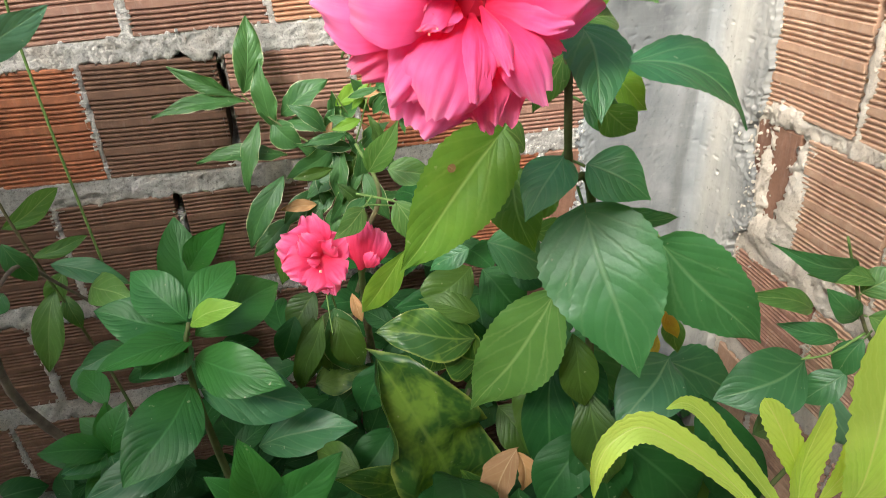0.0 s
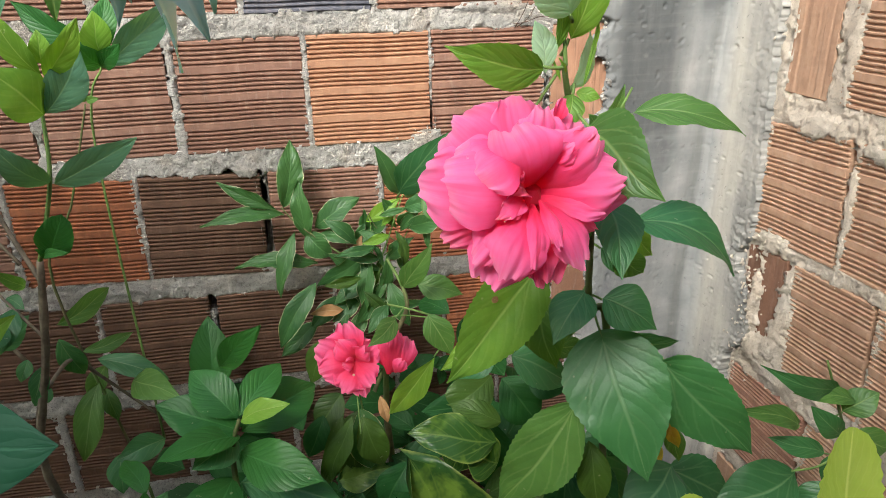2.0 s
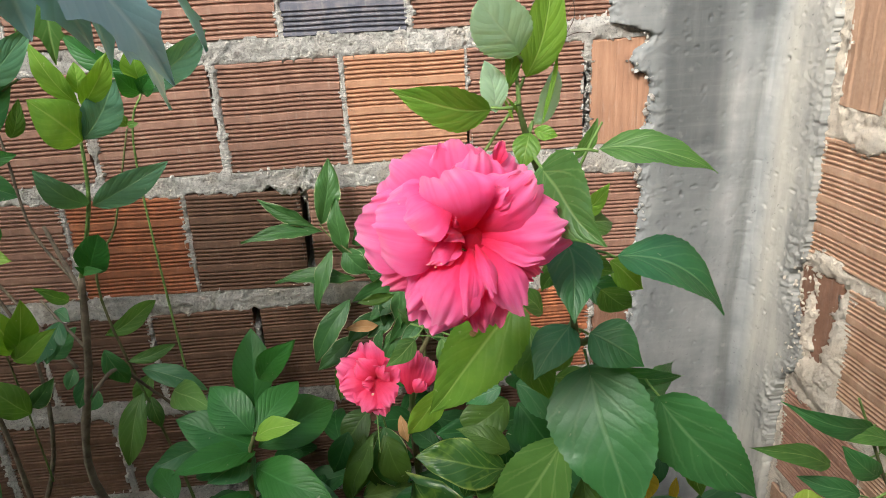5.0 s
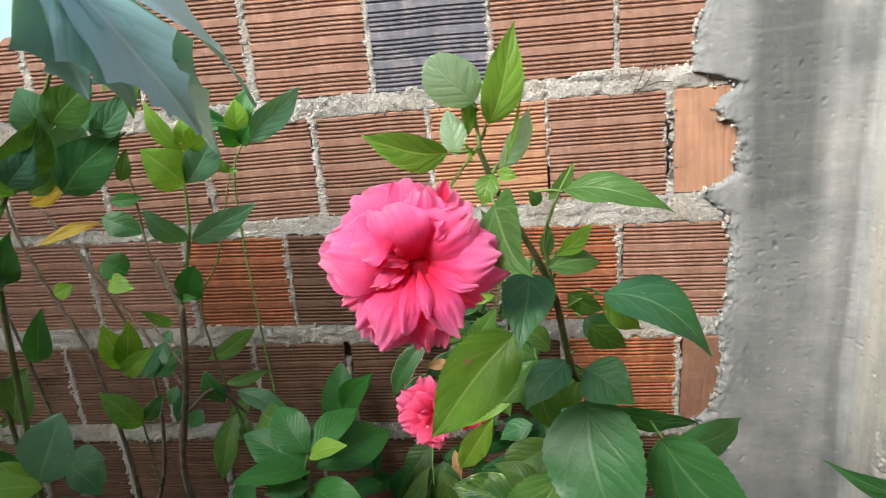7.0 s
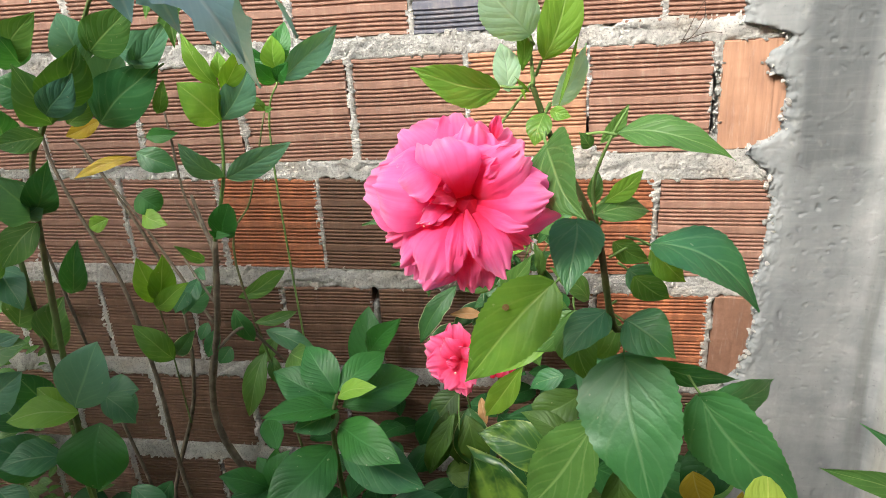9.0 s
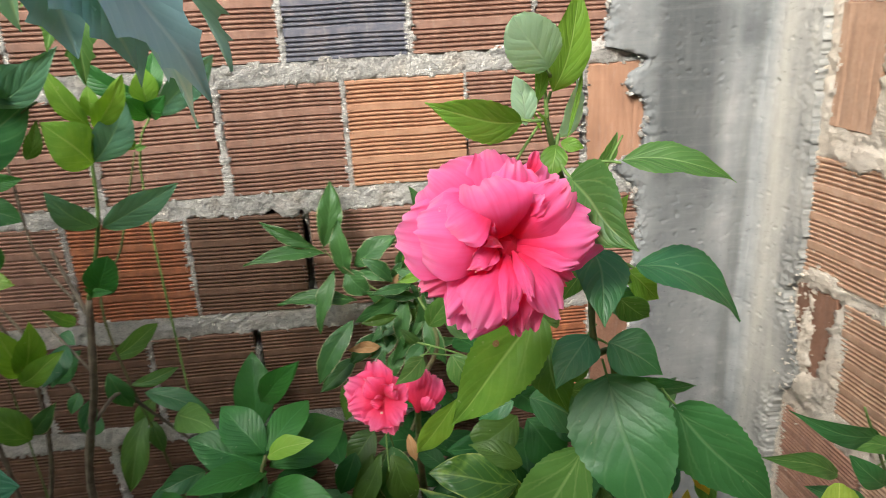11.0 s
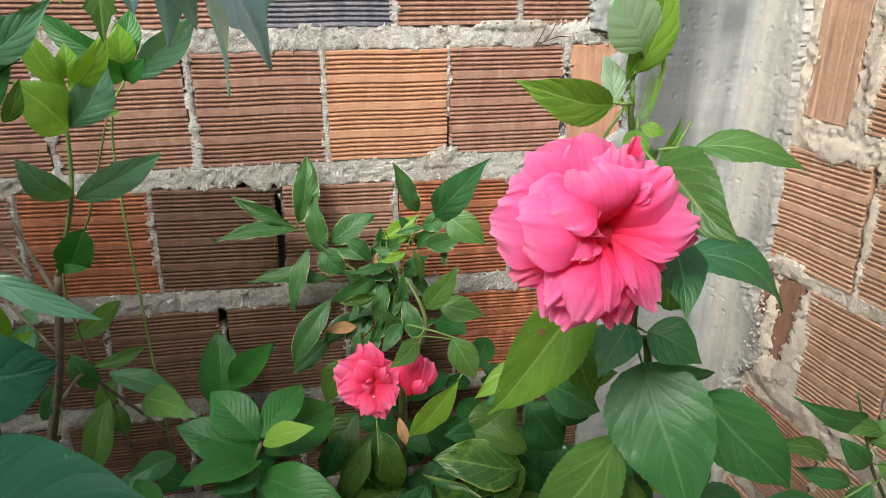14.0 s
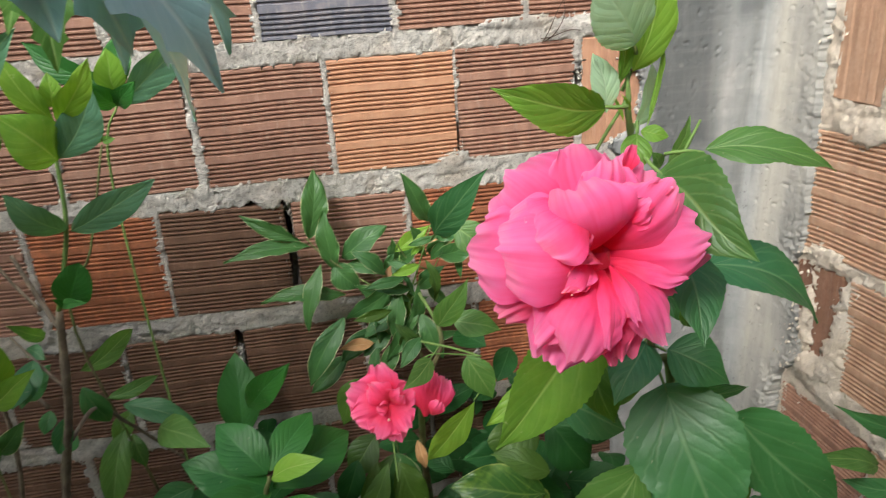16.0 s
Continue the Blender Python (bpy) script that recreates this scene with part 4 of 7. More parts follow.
def small_flower(parent, centre):
    """A smaller, half-closed flower with a second folded one beside it."""
    c = away(parent, centre)
    face = Vector((-0.12, -0.92, 0.38)).normalized()
    right = Vector((1, 0, 0))
    right = (right - right.dot(face) * face).normalized()
    up = face.cross(right) * -1
    if up.z < 0:
        up = -up
    flower = new("flower")
    flower.parent = parent
    flower.matrix_basis = Matrix.Translation(c)
    flower.empty_display_size = 0.02
    tagged(flower, "half-open rose-red hibiscus flower")
    def bloom(at, rows, seed):
        rng = random.Random(seed)
        for base, tip, width, arch, cup, ruffle, tone in rows:
            b, t = (at + 0.00135 * (p[0] * right + p[1] * up + p[2] * face) for p in (base, tip))
            petal(flower, b, t, 0.00135 * width, face, tone, cup, arch, ruffle, rng.uniform(0, 60), folds=1.8)

    # millimetres to the right, upwards and outwards; width; bulge; cup; ruffle; tone
    bloom(Vector((0, 0, 0)), [
        ((0, 0, -8), (-5, 40, -4), 30, 0.10, 0.10, 0.14, PETAL_RED),
        ((0, 0, -8), (-37, 18, -2), 44, 0.14, 0.02, 0.16, PETAL_RED),
        ((0, 0, -8), (24, 16, -6), 30, 0.12, 0.05, 0.16, PETAL_RED),
        ((0, 0, -6), (-33, -6, 4), 36, 0.18, -0.06, 0.18, PETAL_RED),
        ((0, -2, -4), (-14, -26, 6), 36, 0.20, -0.08, 0.18, PETAL_RED),
        ((0, -2, -4), (16, -24, 6), 34, 0.20, -0.08, 0.18, PETAL_RED),
        ((0, 0, -2), (6, -33, 0), 26, 0.14, 0.05, 0.16, PETAL_RED),
        ((2, 4, -4), (-14, 24, 8), 26, 0.18, 0.02, 0.20, PETAL_RED),
        ((2, 4, -4), (14, 14, 8), 22, 0.18, 0.02, 0.20, PETAL_RED),
        ((0, 0, 0), (-10, 2, 14), 14, 0.14, 0.15, 0.22, PETAL_RED),
    ], 8)
    # the second flower beside it is still half furled
    bloom(0.050 * right + 0.004 * up - 0.014 * face, [
        ((-6, -20, 0), (2, 28, 2), 26, 0.24, -0.30, 0.10, PETAL_RED),
        ((4, -20, -4), (16, 16, 0), 26, 0.22, -0.20, 0.10, PETAL_RED),
        ((-2, -20, -8), (-12, 20, -6), 24, 0.16, -0.10, 0.12, PETAL_RED),
        ((0, -18, 4), (10, -4, 12), 16, 0.20, -0.20, 0.14, PETAL_RED),
    ], 31)
    bead(flower, "anther", -up * 0.012 + face * 0.022, 0.002, STIGMA)
    tube("flower_stalk", [c - face * 0.006 - up * 0.004, c - face * 0.03 - up * 0.04, c - face * 0.06 - up * 0.075], [0.0015, 0.0015, 0.0014], parent, STEM_GREEN, local=True)
    tube("style", [c - up * 0.03, c - up * 0.062 + face * 0.004, c - up * 0.092 + face * 0.002], [0.0012, 0.0009, 0.0009], parent, STEM_GREEN, local=True)
    dry = [c - up * 0.048 + right * 0.03 - face * 0.01, c - up * 0.085 + right * 0.036 - face * 0.01]
    m = parent.matrix_basis.translation
    leaf(parent, dry[0] + m, dry[1] + m, 0.014, face, LEAF_DRY, "oval", 0.2, 0.6, 0.1, name="withered_petal")


def lobed_leaf(parent, centre, tips, face, material, stalk):
    """A palm-like leaf of deeply cut lobes that spread from one centre to the given tips, on a long stalk."""
    c = Vector(centre)
    holder = new("lobed_leaf")
    holder.parent = parent
    holder.matrix_basis = Matrix.Translation(c - parent.matrix_basis.translation)
    tagged(holder, "deeply lobed bluish green leaf")
    for tip, share in tips:
        p = Vector(tip) - c
        lobe(holder, p, share * p.length, Vector(face), material)
    e = Vector(stalk) - c
    tube("leaf_stalk", [Vector((0, 0, 0)), 0.5 * e + Vector((0, 0, 0.03)), e], [0.002, 0.0025, 0.003], holder, STEM_GREEN, local=True)


PAPAYA_TOP = (-1.20, -0.10, 1.95)


def shade_crown_leaf(parent, centre, reach, heading, material):
    """A leaf of the unseen crown added for shade: seven lobes round the end of its stalk, drooping outwards."""
    c = Vector(centre)
    tips = []
    for ang, share in [(0, 1.0), (38, 0.95), (-38, 0.95), (78, 0.85), (-78, 0.85), (122, 0.65), (-122, 0.65)]:
        a = radians(heading + ang)
        tips.append((c + reach * share * Vector((math.cos(a), math.sin(a), -0.35)), 0.52))
    lobed_leaf(parent, c, tips, (0, 0, 1), material, PAPAYA_TOP)


def lobe(parent, tip, width, facing, material):
    """One lobe, itself cut into side points."""
    length = tip.length
    ay = tip / length
    az = Vector(facing)
    az = (az - az.dot(ay) * ay).normalized()
    ax = ay.cross(az)
    rows = [(0.0, 0.22), (0.15, 0.40), (0.30, 0.56), (0.42, 0.72), (0.50, 0.86), (0.56, 1.0), (0.60, 0.74), (0.66, 0.52), (0.72, 0.46), (0.76, 0.58), (0.80, 0.36), (0.87, 0.24), (0.94, 0.12), (1.0, 0.01)]
    verts, uvs = [], []
    for v, w in rows:
        for s in (-1, -0.55, -0.2, 0, 0.2, 0.55, 1):
            x = 0.5 * width * w * s
            fwd = 0.10 * length * abs(s) * w
            h = 0.05 * length * math.sin(math.pi * v) - 0.10 * length * v * v + 0.22 * abs(x) + 0.02 * length * noise.noise(Vector((v * 4 + tip.x * 40, s, tip.z * 30)))
            verts.append(ay * (length * v + fwd * (1 - v)) + ax * x + az * h)
            uvs.append((0.5 + 0.5 * s * max(w, 0.25), v))
    put_part("lobe", mesh_from("lobe", verts, grid_faces(7, len(rows)), material, uvs), parent)


def papaya_trunk(parent):
    tube("trunk", [(-1.18, -0.08, -0.02), (-1.20, -0.06, 0.8), (-1.19, -0.09, 1.6), PAPAYA_TOP], [0.042, 0.038, 0.034, 0.024], parent, BARK, "slender pale trunk", sides=12, knots=0.1)


def leaf_mass(name, label, category, count, seed, place, material, low, high):
    """Many small leaves that nobody could count, as one object."""
    rng = random.Random(seed)
    verts, faces, uvs = [], [], []
    side = (-1.0, -0.5, 0.0, 0.5, 1.0)
    for k in range(count):
        at = Vector(place(rng))
        length = rng.uniform(low, high)
        width = length * rng.uniform(0.4, 0.6)
        ang = rng.uniform(0, 2 * math.pi)
        d = Vector((math.cos(ang), math.sin(ang), rng.uniform(-0.7, 0.5))).normalized()
        n = Vector((rng.uniform(-0.6, 0.6), -0.5, 0.8))
        n = (n - n.dot(d) * d).normalized()
        ax = d.cross(n)
        start = len(verts)
        for j in range(7):
            v = j / 6
            w = max(0.02, math.sin(math.pi * v) ** 0.75)
            for s in side:
                q = 0.5 * width * w * s
                verts.append(at + d * length * v + ax * q + n * (0.12 * length * (1 - (2 * v - 1) ** 2) + 0.2 * abs(q)))
                uvs.append((0.5 + 0.5 * s, v))
        faces += [tuple(start + i for i in f) for f in grid_faces(5, 7)]
    tagged(new(name, mesh_from(name, verts, faces, material, uvs)), label, category, kind="stuff")


def hedge_place(rng):
    x, y = rng.uniform(-1.75, -0.90), rng.uniform(0.0, 0.96)
    x += 0.16 * noise.noise(Vector((y * 4, 2.0, 0.0))) * (1 if x < -1.3 else 0.2)
    y -= (0.96 - y) * 0.25 * (0.4 + noise.noise(Vector((x * 3, 7.0, 0.0))))
    return x, y, rng.uniform(0.05, 0.76 + 0.10 * noise.noise(Vector((x * 3, y * 3, 0.0))))


def undergrowth():
    leaf_mass("hedge", "dense yellowish green hedge along the wall", "hedge", 4200, 21, hedge_place, LEAF, 0.025, 0.055)
    soil_cover()


def soil_cover():
    """The dim tangle of leaves near the soil between the plants, one mass that nobody could count."""
    rng = random.Random(11)
    verts, faces, uvs = [], [], []
    side = (-1.0, -0.5, 0.0, 0.5, 1.0)
    for k in range(1500):
        x, y = rng.uniform(-0.95, 0.70), rng.uniform(0.05, 0.96)
        top = 0.42 + 0.16 * noise.noise(Vector((x * 4, y * 4, 1.0)))
        if y < 0.36:
            top += 0.08
        if x > 0.46 or x < -0.3:
            top -= 0.2
        if 0.0 < x < 0.42 and y > 0.28:
            top += 0.42 * (1 - abs(x - 0.17) / 0.25)
        if -0.45 < x < 0.0 and y > 0.5:
            top += 0.10
        zz = rng.uniform(0.02, max(0.08, top))
        length = rng.uniform(0.05, 0.11)
        width = length * rng.uniform(0.45, 0.65)
        ang = rng.uniform(0, 2 * math.pi)
        d = Vector((math.cos(ang), math.sin(ang), rng.uniform(-0.6, 0.5))).normalized()
        n = Vector((rng.uniform(-0.5, 0.5), -0.6, 0.9))
        n = (n - n.dot(d) * d).normalized()
        ax = d.cross(n)
        start = len(verts)
        for j in range(8):
            v = j / 7
            w = max(0.02, math.sin(math.pi * v) ** 0.7)
            for s in side:
                q = 0.5 * width * w * s
                verts.append(Vector((x, y, zz)) + d * length * v + ax * q + n * (0.12 * length * (1 - (2 * v - 1) ** 2) + 0.2 * abs(q)))
                uvs.append((0.5 + 0.5 * s, v))
        faces += [tuple(start + i for i in f) for f in grid_faces(5, 8)]
    me = mesh_from("undergrowth", verts, faces, LEAF_SHADED, uvs)
    tagged(new("undergrowth", me), "dense green undergrowth over the soil, its colour darkened for shade", "undergrowth", kind="stuff")


# ---- the flowering hibiscus ----

hibiscus = plant("hibiscus_shrub", (0.240, 0.300, 0.000), "tall hibiscus shrub with one full double pink flower open", "shrub")
tube("main_stem", [(0.240, 0.300, 0.000), (0.235, 0.290, 0.500), (0.225, 0.275, 0.850), (0.211, 0.262, 1.045), (0.192, 0.255, 1.070), (0.180, 0.235, 1.142), (0.167, 0.215, 1.184), (0.147, 0.198, 1.230), (0.135, 0.186, 1.268)], [0.0065, 0.005, 0.0038, 0.0031, 0.0028, 0.0025, 0.0023, 0.002, 0.0017], hibiscus, STEM, label='brown-green woody stem', knots=0.25)
tube("shoot", [(0.135, 0.186, 1.268), (0.136, 0.186, 1.269), (0.134, 0.188, 1.294)], [0.0018, 0.0014, 0.0008], hibiscus, STEM_GREEN)
tube("shoot", [(0.179, 0.235, 1.151), (0.174, 0.225, 1.192), (0.184, 0.218, 1.225), (0.195, 0.220, 1.245)], [0.0016, 0.0013, 0.001, 0.0007], hibiscus, STEM_GREEN)
tube("shoot", [(0.186, 0.235, 1.135), (0.204, 0.240, 1.143), (0.217, 0.246, 1.140)], [0.0012, 0.001, 0.0009], hibiscus, STEM_GREEN)
leaf(hibiscus, (0.202, 0.248, 1.041), (0.218, 0.185, 0.948), 0.080, (-0.35, -0.80, 0.48), LEAF_DEEP, "heart", bend=0.1, fold=0.12, teeth=12, stalk=0.02)
leaf(hibiscus, (0.263, 0.252, 1.008), (0.335, 0.218, 0.926), 0.062, (-0.32, -0.94, 0.11), LEAF_DEEP, "heart", bend=0.08, fold=0.2, teeth=12, stalk=0.02)
leaf(hibiscus, (0.180, 0.235, 0.993), (0.120, 0.262, 0.871), 0.056, (-0.56, -0.82, 0.09), LEAF, "ovate", bend=0.06, fold=0.15, teeth=14, stalk=0.02)
rusty = leaf(hibiscus, (0.145, 0.254, 1.103), (0.073, 0.244, 1.023), 0.054, (-0.10, -0.97, 0.22), LEAF_YOUNG, "heart", bend=0.10, fold=0.42, teeth=14, stalk=0.015, label='mid-green leaf with a small rusty spot')
skin = rusty.data.vertices[13 * 9 + 6].co + hibiscus.matrix_basis.translation + Vector((-0.002, -0.0022, 0.0008))
leaf(hibiscus, skin, skin + Vector((0.0045, 0.0006, -0.0035)), 0.0055, (-0.10, -0.97, 0.22), LEAF_DRY, "round", bend=0.0, fold=0, wave=0, name='rust_spot', label='rusty brown spot')
leaf(hibiscus, (0.164, 0.300, 1.061), (0.180, 0.285, 0.993), 0.043, (-0.52, -0.85, 0.07), LEAF, "ovate", bend=0.1, fold=0.2, teeth=10, stalk=0.01)
leaf(hibiscus, (0.186, 0.255, 1.083), (0.153, 0.228, 1.055), 0.035, (-0.30, -0.48, 0.82), LEAF_DEEP, "ovate", bend=0.1, stalk=0.012)
leaf(hibiscus, (0.200, 0.250, 1.076), (0.235, 0.225, 1.059), 0.041, (-0.10, -0.65, 0.75), LEAF_DEEP, "ovate", bend=0.15, stalk=0.012)
leaf(hibiscus, (0.222, 0.275, 1.026), (0.300, 0.296, 0.996), 0.022, (0.22, -0.97, -0.12), LEAF_DEEP, "ovate", bend=0.1, stalk=0.01)
leaf(hibiscus, (0.215, 0.241, 1.142), (0.287, 0.213, 1.106), 0.050, (0.24, -0.47, 0.85), LEAF_DEEP, "ovate", bend=0.22, fold=0.3, teeth=10, stalk=0.018)
leaf(hibiscus, (0.187, 0.200, 1.232), (0.253, 0.178, 1.221), 0.027, (-0.05, -0.55, 0.83), LEAF, "ovate", bend=0.14, fold=0.25, teeth=10, stalk=0.02)
leaf(hibiscus, (0.145, 0.162, 1.234), (0.163, 0.109, 1.209), 0.040, (-0.77, -0.47, 0.44), LEAF, "heart", bend=0.1, fold=0.25, teeth=10, stalk=0.02)
leaf(hibiscus, (0.162, 0.172, 1.184), (0.155, 0.130, 1.156), 0.033, (0.07, -0.56, 0.82), LEAF_DEEP, "heart", bend=0.1, fold=0.2, teeth=8, stalk=0.02)
leaf(hibiscus, (0.118, 0.172, 1.269), (0.064, 0.176, 1.280), 0.027, (-0.15, -0.93, -0.30), LEAF_YOUNG, "ovate", bend=0.14, fold=0.25, teeth=8, stalk=0.012)
leaf(hibiscus, (0.122, 0.180, 1.264), (0.117, 0.186, 1.292), 0.017, (0.30, -0.94, 0.10), LEAF_PALE, "oval", bend=0.1, fold=0.2)
leaf(hibiscus, (0.146, 0.200, 1.252), (0.170, 0.235, 1.284), 0.019, (0.75, -0.65, 0.15), LEAF_PALE, "ovate", bend=0.1, stalk=0.012)
leaf(hibiscus, (0.134, 0.178, 1.295), (0.113, 0.165, 1.325), 0.031, (0.21, -0.94, -0.26), LEAF_PALE, "round", bend=0.06, fold=0.1, teeth=8, stalk=0.006)
leaf(hibiscus, (0.141, 0.196, 1.280), (0.162, 0.205, 1.340), 0.026, (0.24, -0.97, 0.06), LEAF_YOUNG, "ovate", bend=0.05, fold=0.3, stalk=0.01)
leaf(hibiscus, (0.130, 0.185, 1.275), (0.129, 0.180, 1.309), 0.010, (0.38, -0.92, -0.12), LEAF_YOUNG, "lance", bend=0.05, fold=0.4)
leaf(hibiscus, (0.143, 0.190, 1.249), (0.136, 0.178, 1.232), 0.016, (-0.13, -0.78, 0.61), LEAF_YOUNG, "oval", bend=0.15, stalk=0.008)
leaf(hibiscus, (0.146, 0.192, 1.250), (0.158, 0.185, 1.247), 0.009, (-0.40, -0.84, 0.36), LEAF_YOUNG, "oval", bend=0.15)
leaf(hibiscus, (0.150, 0.195, 1.251), (0.165, 0.205, 1.296), 0.003, (0.06, -0.98, 0.20), LEAF_YOUNG, "lance", bend=0.03)
leaf(hibiscus, (0.134, 0.180, 1.263), (0.126, 0.172, 1.274), 0.002, (0.48, -0.84, -0.26), LEAF_YOUNG, "lance", bend=0.1)
leaf(hibiscus, (0.132, 0.182, 1.258), (0.126, 0.185, 1.273), 0.002, (0.09, -0.97, 0.23), LEAF_YOUNG, "lance", bend=0.1)
leaf(hibiscus, (0.178, 0.222, 1.221), (0.197, 0.235, 1.244), 0.011, (0.39, -0.90, 0.19), LEAF, "lance", bend=0.08)
leaf(hibiscus, (0.172, 0.220, 1.220), (0.164, 0.215, 1.231), 0.010, (0.35, -0.92, -0.16), LEAF, "ovate", bend=0.1)
leaf(hibiscus, (0.181, 0.230, 1.179), (0.209, 0.240, 1.197), 0.015, (0.28, -0.96, 0.10), LEAF_YOUNG, "lance", bend=0.1, stalk=0.01)
leaf(hibiscus, (0.174, 0.225, 1.171), (0.216, 0.250, 1.165), 0.024, (0.41, -0.51, 0.76), LEAF, "ovate", bend=0.15, stalk=0.008)
leaf(hibiscus, (0.173, 0.230, 1.176), (0.177, 0.235, 1.201), 0.011, (0.16, -0.97, 0.17), LEAF, "lance", bend=0.1)
leaf(hibiscus, (0.177, 0.232, 1.157), (0.162, 0.245, 1.118), 0.017, (-0.41, -0.90, -0.14), LEAF, "ovate", bend=0.1, stalk=0.008)
leaf(hibiscus, (0.189, 0.240, 1.146), (0.216, 0.245, 1.128), 0.019, (0.02, -0.97, -0.24), LEAF, "ovate", bend=0.1)
leaf(hibiscus, (0.218, 0.262, 1.130), (0.245, 0.262, 1.103), 0.025, (0.29, -0.92, 0.29), LEAF_YOUNG, "ovate", bend=0.1)
leaf(hibiscus, (0.202, 0.265, 1.113), (0.228, 0.258, 1.092), 0.025, (0.15, -0.87, 0.47), LEAF_DEEP, "ovate", bend=0.15, stalk=0.008)
leaf(hibiscus, (0.175, 0.300, 1.070), (0.144, 0.290, 1.104), 0.020, (0.59, -0.74, 0.32), LEAF, "ovate", bend=0.1)
leaf(hibiscus, (0.178, 0.300, 1.053), (0.127, 0.310, 1.012), 0.031, (-0.45, -0.82, 0.36), LEAF, "ovate", bend=0.1, teeth=8)
leaf(hibiscus, (0.205, 0.310, 1.040), (0.156, 0.300, 1.021), 0.039, (0.09, -0.96, 0.27), LEAF, "ovate", bend=0.12, teeth=10, stalk=0.01)
leaf(hibiscus, (0.145, 0.340, 1.010), (0.085, 0.330, 0.978), 0.022, (-0.16, -0.81, 0.56), LEAF_YOUNG, "lance", bend=0.1)
leaf(hibiscus, (0.202, 0.360, 0.969), (0.244, 0.370, 0.959), 0.023, (0.26, -0.96, 0.13), LEAF, "ovate", bend=0.1)
leaf(hibiscus, (0.167, 0.380, 0.950), (0.230, 0.370, 0.914), 0.049, (0.24, -0.74, 0.62), LEAF_DEEP, "ovate", bend=0.1, teeth=8)
leaf(hibiscus, (0.156, 0.400, 0.934), (0.119, 0.410, 0.910), 0.024, (-0.51, -0.69, 0.50), LEAF_DEEP, "ovate", bend=0.1)
leaf(hibiscus, (0.204, 0.240, 1.119), (0.233, 0.250, 1.095), 0.025, (0.01, -0.93, -0.37), LEAF, "ovate", bend=0.1)
leaf(hibiscus, (0.316, 0.500, 0.839), (0.431, 0.600, 0.809), 0.044, (0.67, -0.67, 0.33), LEAF_DEEP, "ovate", bend=0.1, teeth=8, stalk=0.02)
leaf(hibiscus, (0.383, 0.420, 0.730), (0.470, 0.400, 0.670), 0.069, (0.30, -0.69, 0.66), LEAF_DEEP, "ovate", bend=0.12, teeth=8, stalk=0.02)
leaf(hibiscus, (0.363, 0.440, 0.709), (0.342, 0.420, 0.647), 0.057, (-0.73, -0.53, 0.42), LEAF_DEEP, "ovate", bend=0.1)
leaf(hibiscus, (0.248, 0.380, 0.823), (0.297, 0.360, 0.744), 0.063, (0.19, -0.92, 0.35), LEAF_DEEP, "heart", bend=0.12, stalk=0.01)
leaf(hibiscus, (0.268, 0.420, 0.796), (0.278, 0.410, 0.762), 0.024, (-0.20, -0.95, 0.22), LEAF_SPOT, "ovate", bend=0.1)
leaf(hibiscus, (0.352, 0.500, 0.743), (0.296, 0.480, 0.682), 0.049, (-0.48, -0.60, 0.64), LEAF_DEEP, "ovate", bend=0.1)
leaf(hibiscus, (0.306, 0.460, 0.748), (0.365, 0.470, 0.762), 0.040, (-0.00, -0.80, 0.59), LEAF, "ovate", bend=0.1)
leaf(hibiscus, (0.276, 0.325, 0.878), (0.284, 0.315, 0.844), 0.032, (-0.09, -0.96, 0.26), LEAF_YELLOW, "oval", bend=0.06, label='small yellowed leaf with brown specks')
leaf(hibiscus, (0.334, 0.360, 0.827), (0.325, 0.350, 0.800), 0.010, (-0.48, -0.76, 0.44), LEAF_YELLOW, "lance", bend=0.06)
leaf(hibiscus, (0.343, 0.370, 0.850), (0.364, 0.370, 0.806), 0.016, (-0.46, -0.86, -0.22), LEAF_YELLOW, "lance", bend=0.06)
leaf(hibiscus, (0.372, 0.400, 0.811), (0.379, 0.390, 0.767), 0.026, (-0.69, -0.72, 0.05), LEAF, "ovate", bend=0.06)

# the big double flower
big_flower(hibiscus, (0.0985, 0.127, 1.2115), (0.135, 0.186, 1.268))

# the smaller flower further back

back_hibiscus = plant("hibiscus_shrub", (0.100, 0.680, 0.000), "smaller hibiscus shrub with a wilting rose-red flower", "shrub")
small_flower(back_hibiscus, (0.018, 0.575, 0.842))
tube("main_stem", [(0.100, 0.680, 0.000), (0.065, 0.660, 0.633), (0.064, 0.660, 0.726), (0.071, 0.660, 0.802), (0.101, 0.660, 0.872), (0.081, 0.700, 0.926)], [0.006, 0.0055, 0.005, 0.004, 0.003, 0.002], back_hibiscus, STEM, label='dark woody stem', knots=0.2)
tube("twig", [(0.141, 0.600, 0.875), (0.107, 0.620, 0.882), (0.071, 0.640, 0.886)], [0.0014, 0.0014, 0.0016], back_hibiscus, STEM_GREEN)
tube("twig", [(0.141, 0.600, 0.875), (0.081, 0.600, 0.889), (0.057, 0.590, 0.881)], [0.0012, 0.001, 0.001], back_hibiscus, STEM_GREEN)
leaf(back_hibiscus, (0.073, 0.570, 0.902), (0.036, 0.545, 0.880), 0.028, (0.34, -0.85, 0.40), LEAF, "ovate", bend=0.15, stalk=0.02)
leaf(back_hibiscus, (0.108, 0.492, 0.889), (0.052, 0.532, 0.786), 0.034, (-0.34, -0.92, -0.17), LEAF_YOUNG, "lance", bend=0.06, fold=0.3, stalk=0.01)
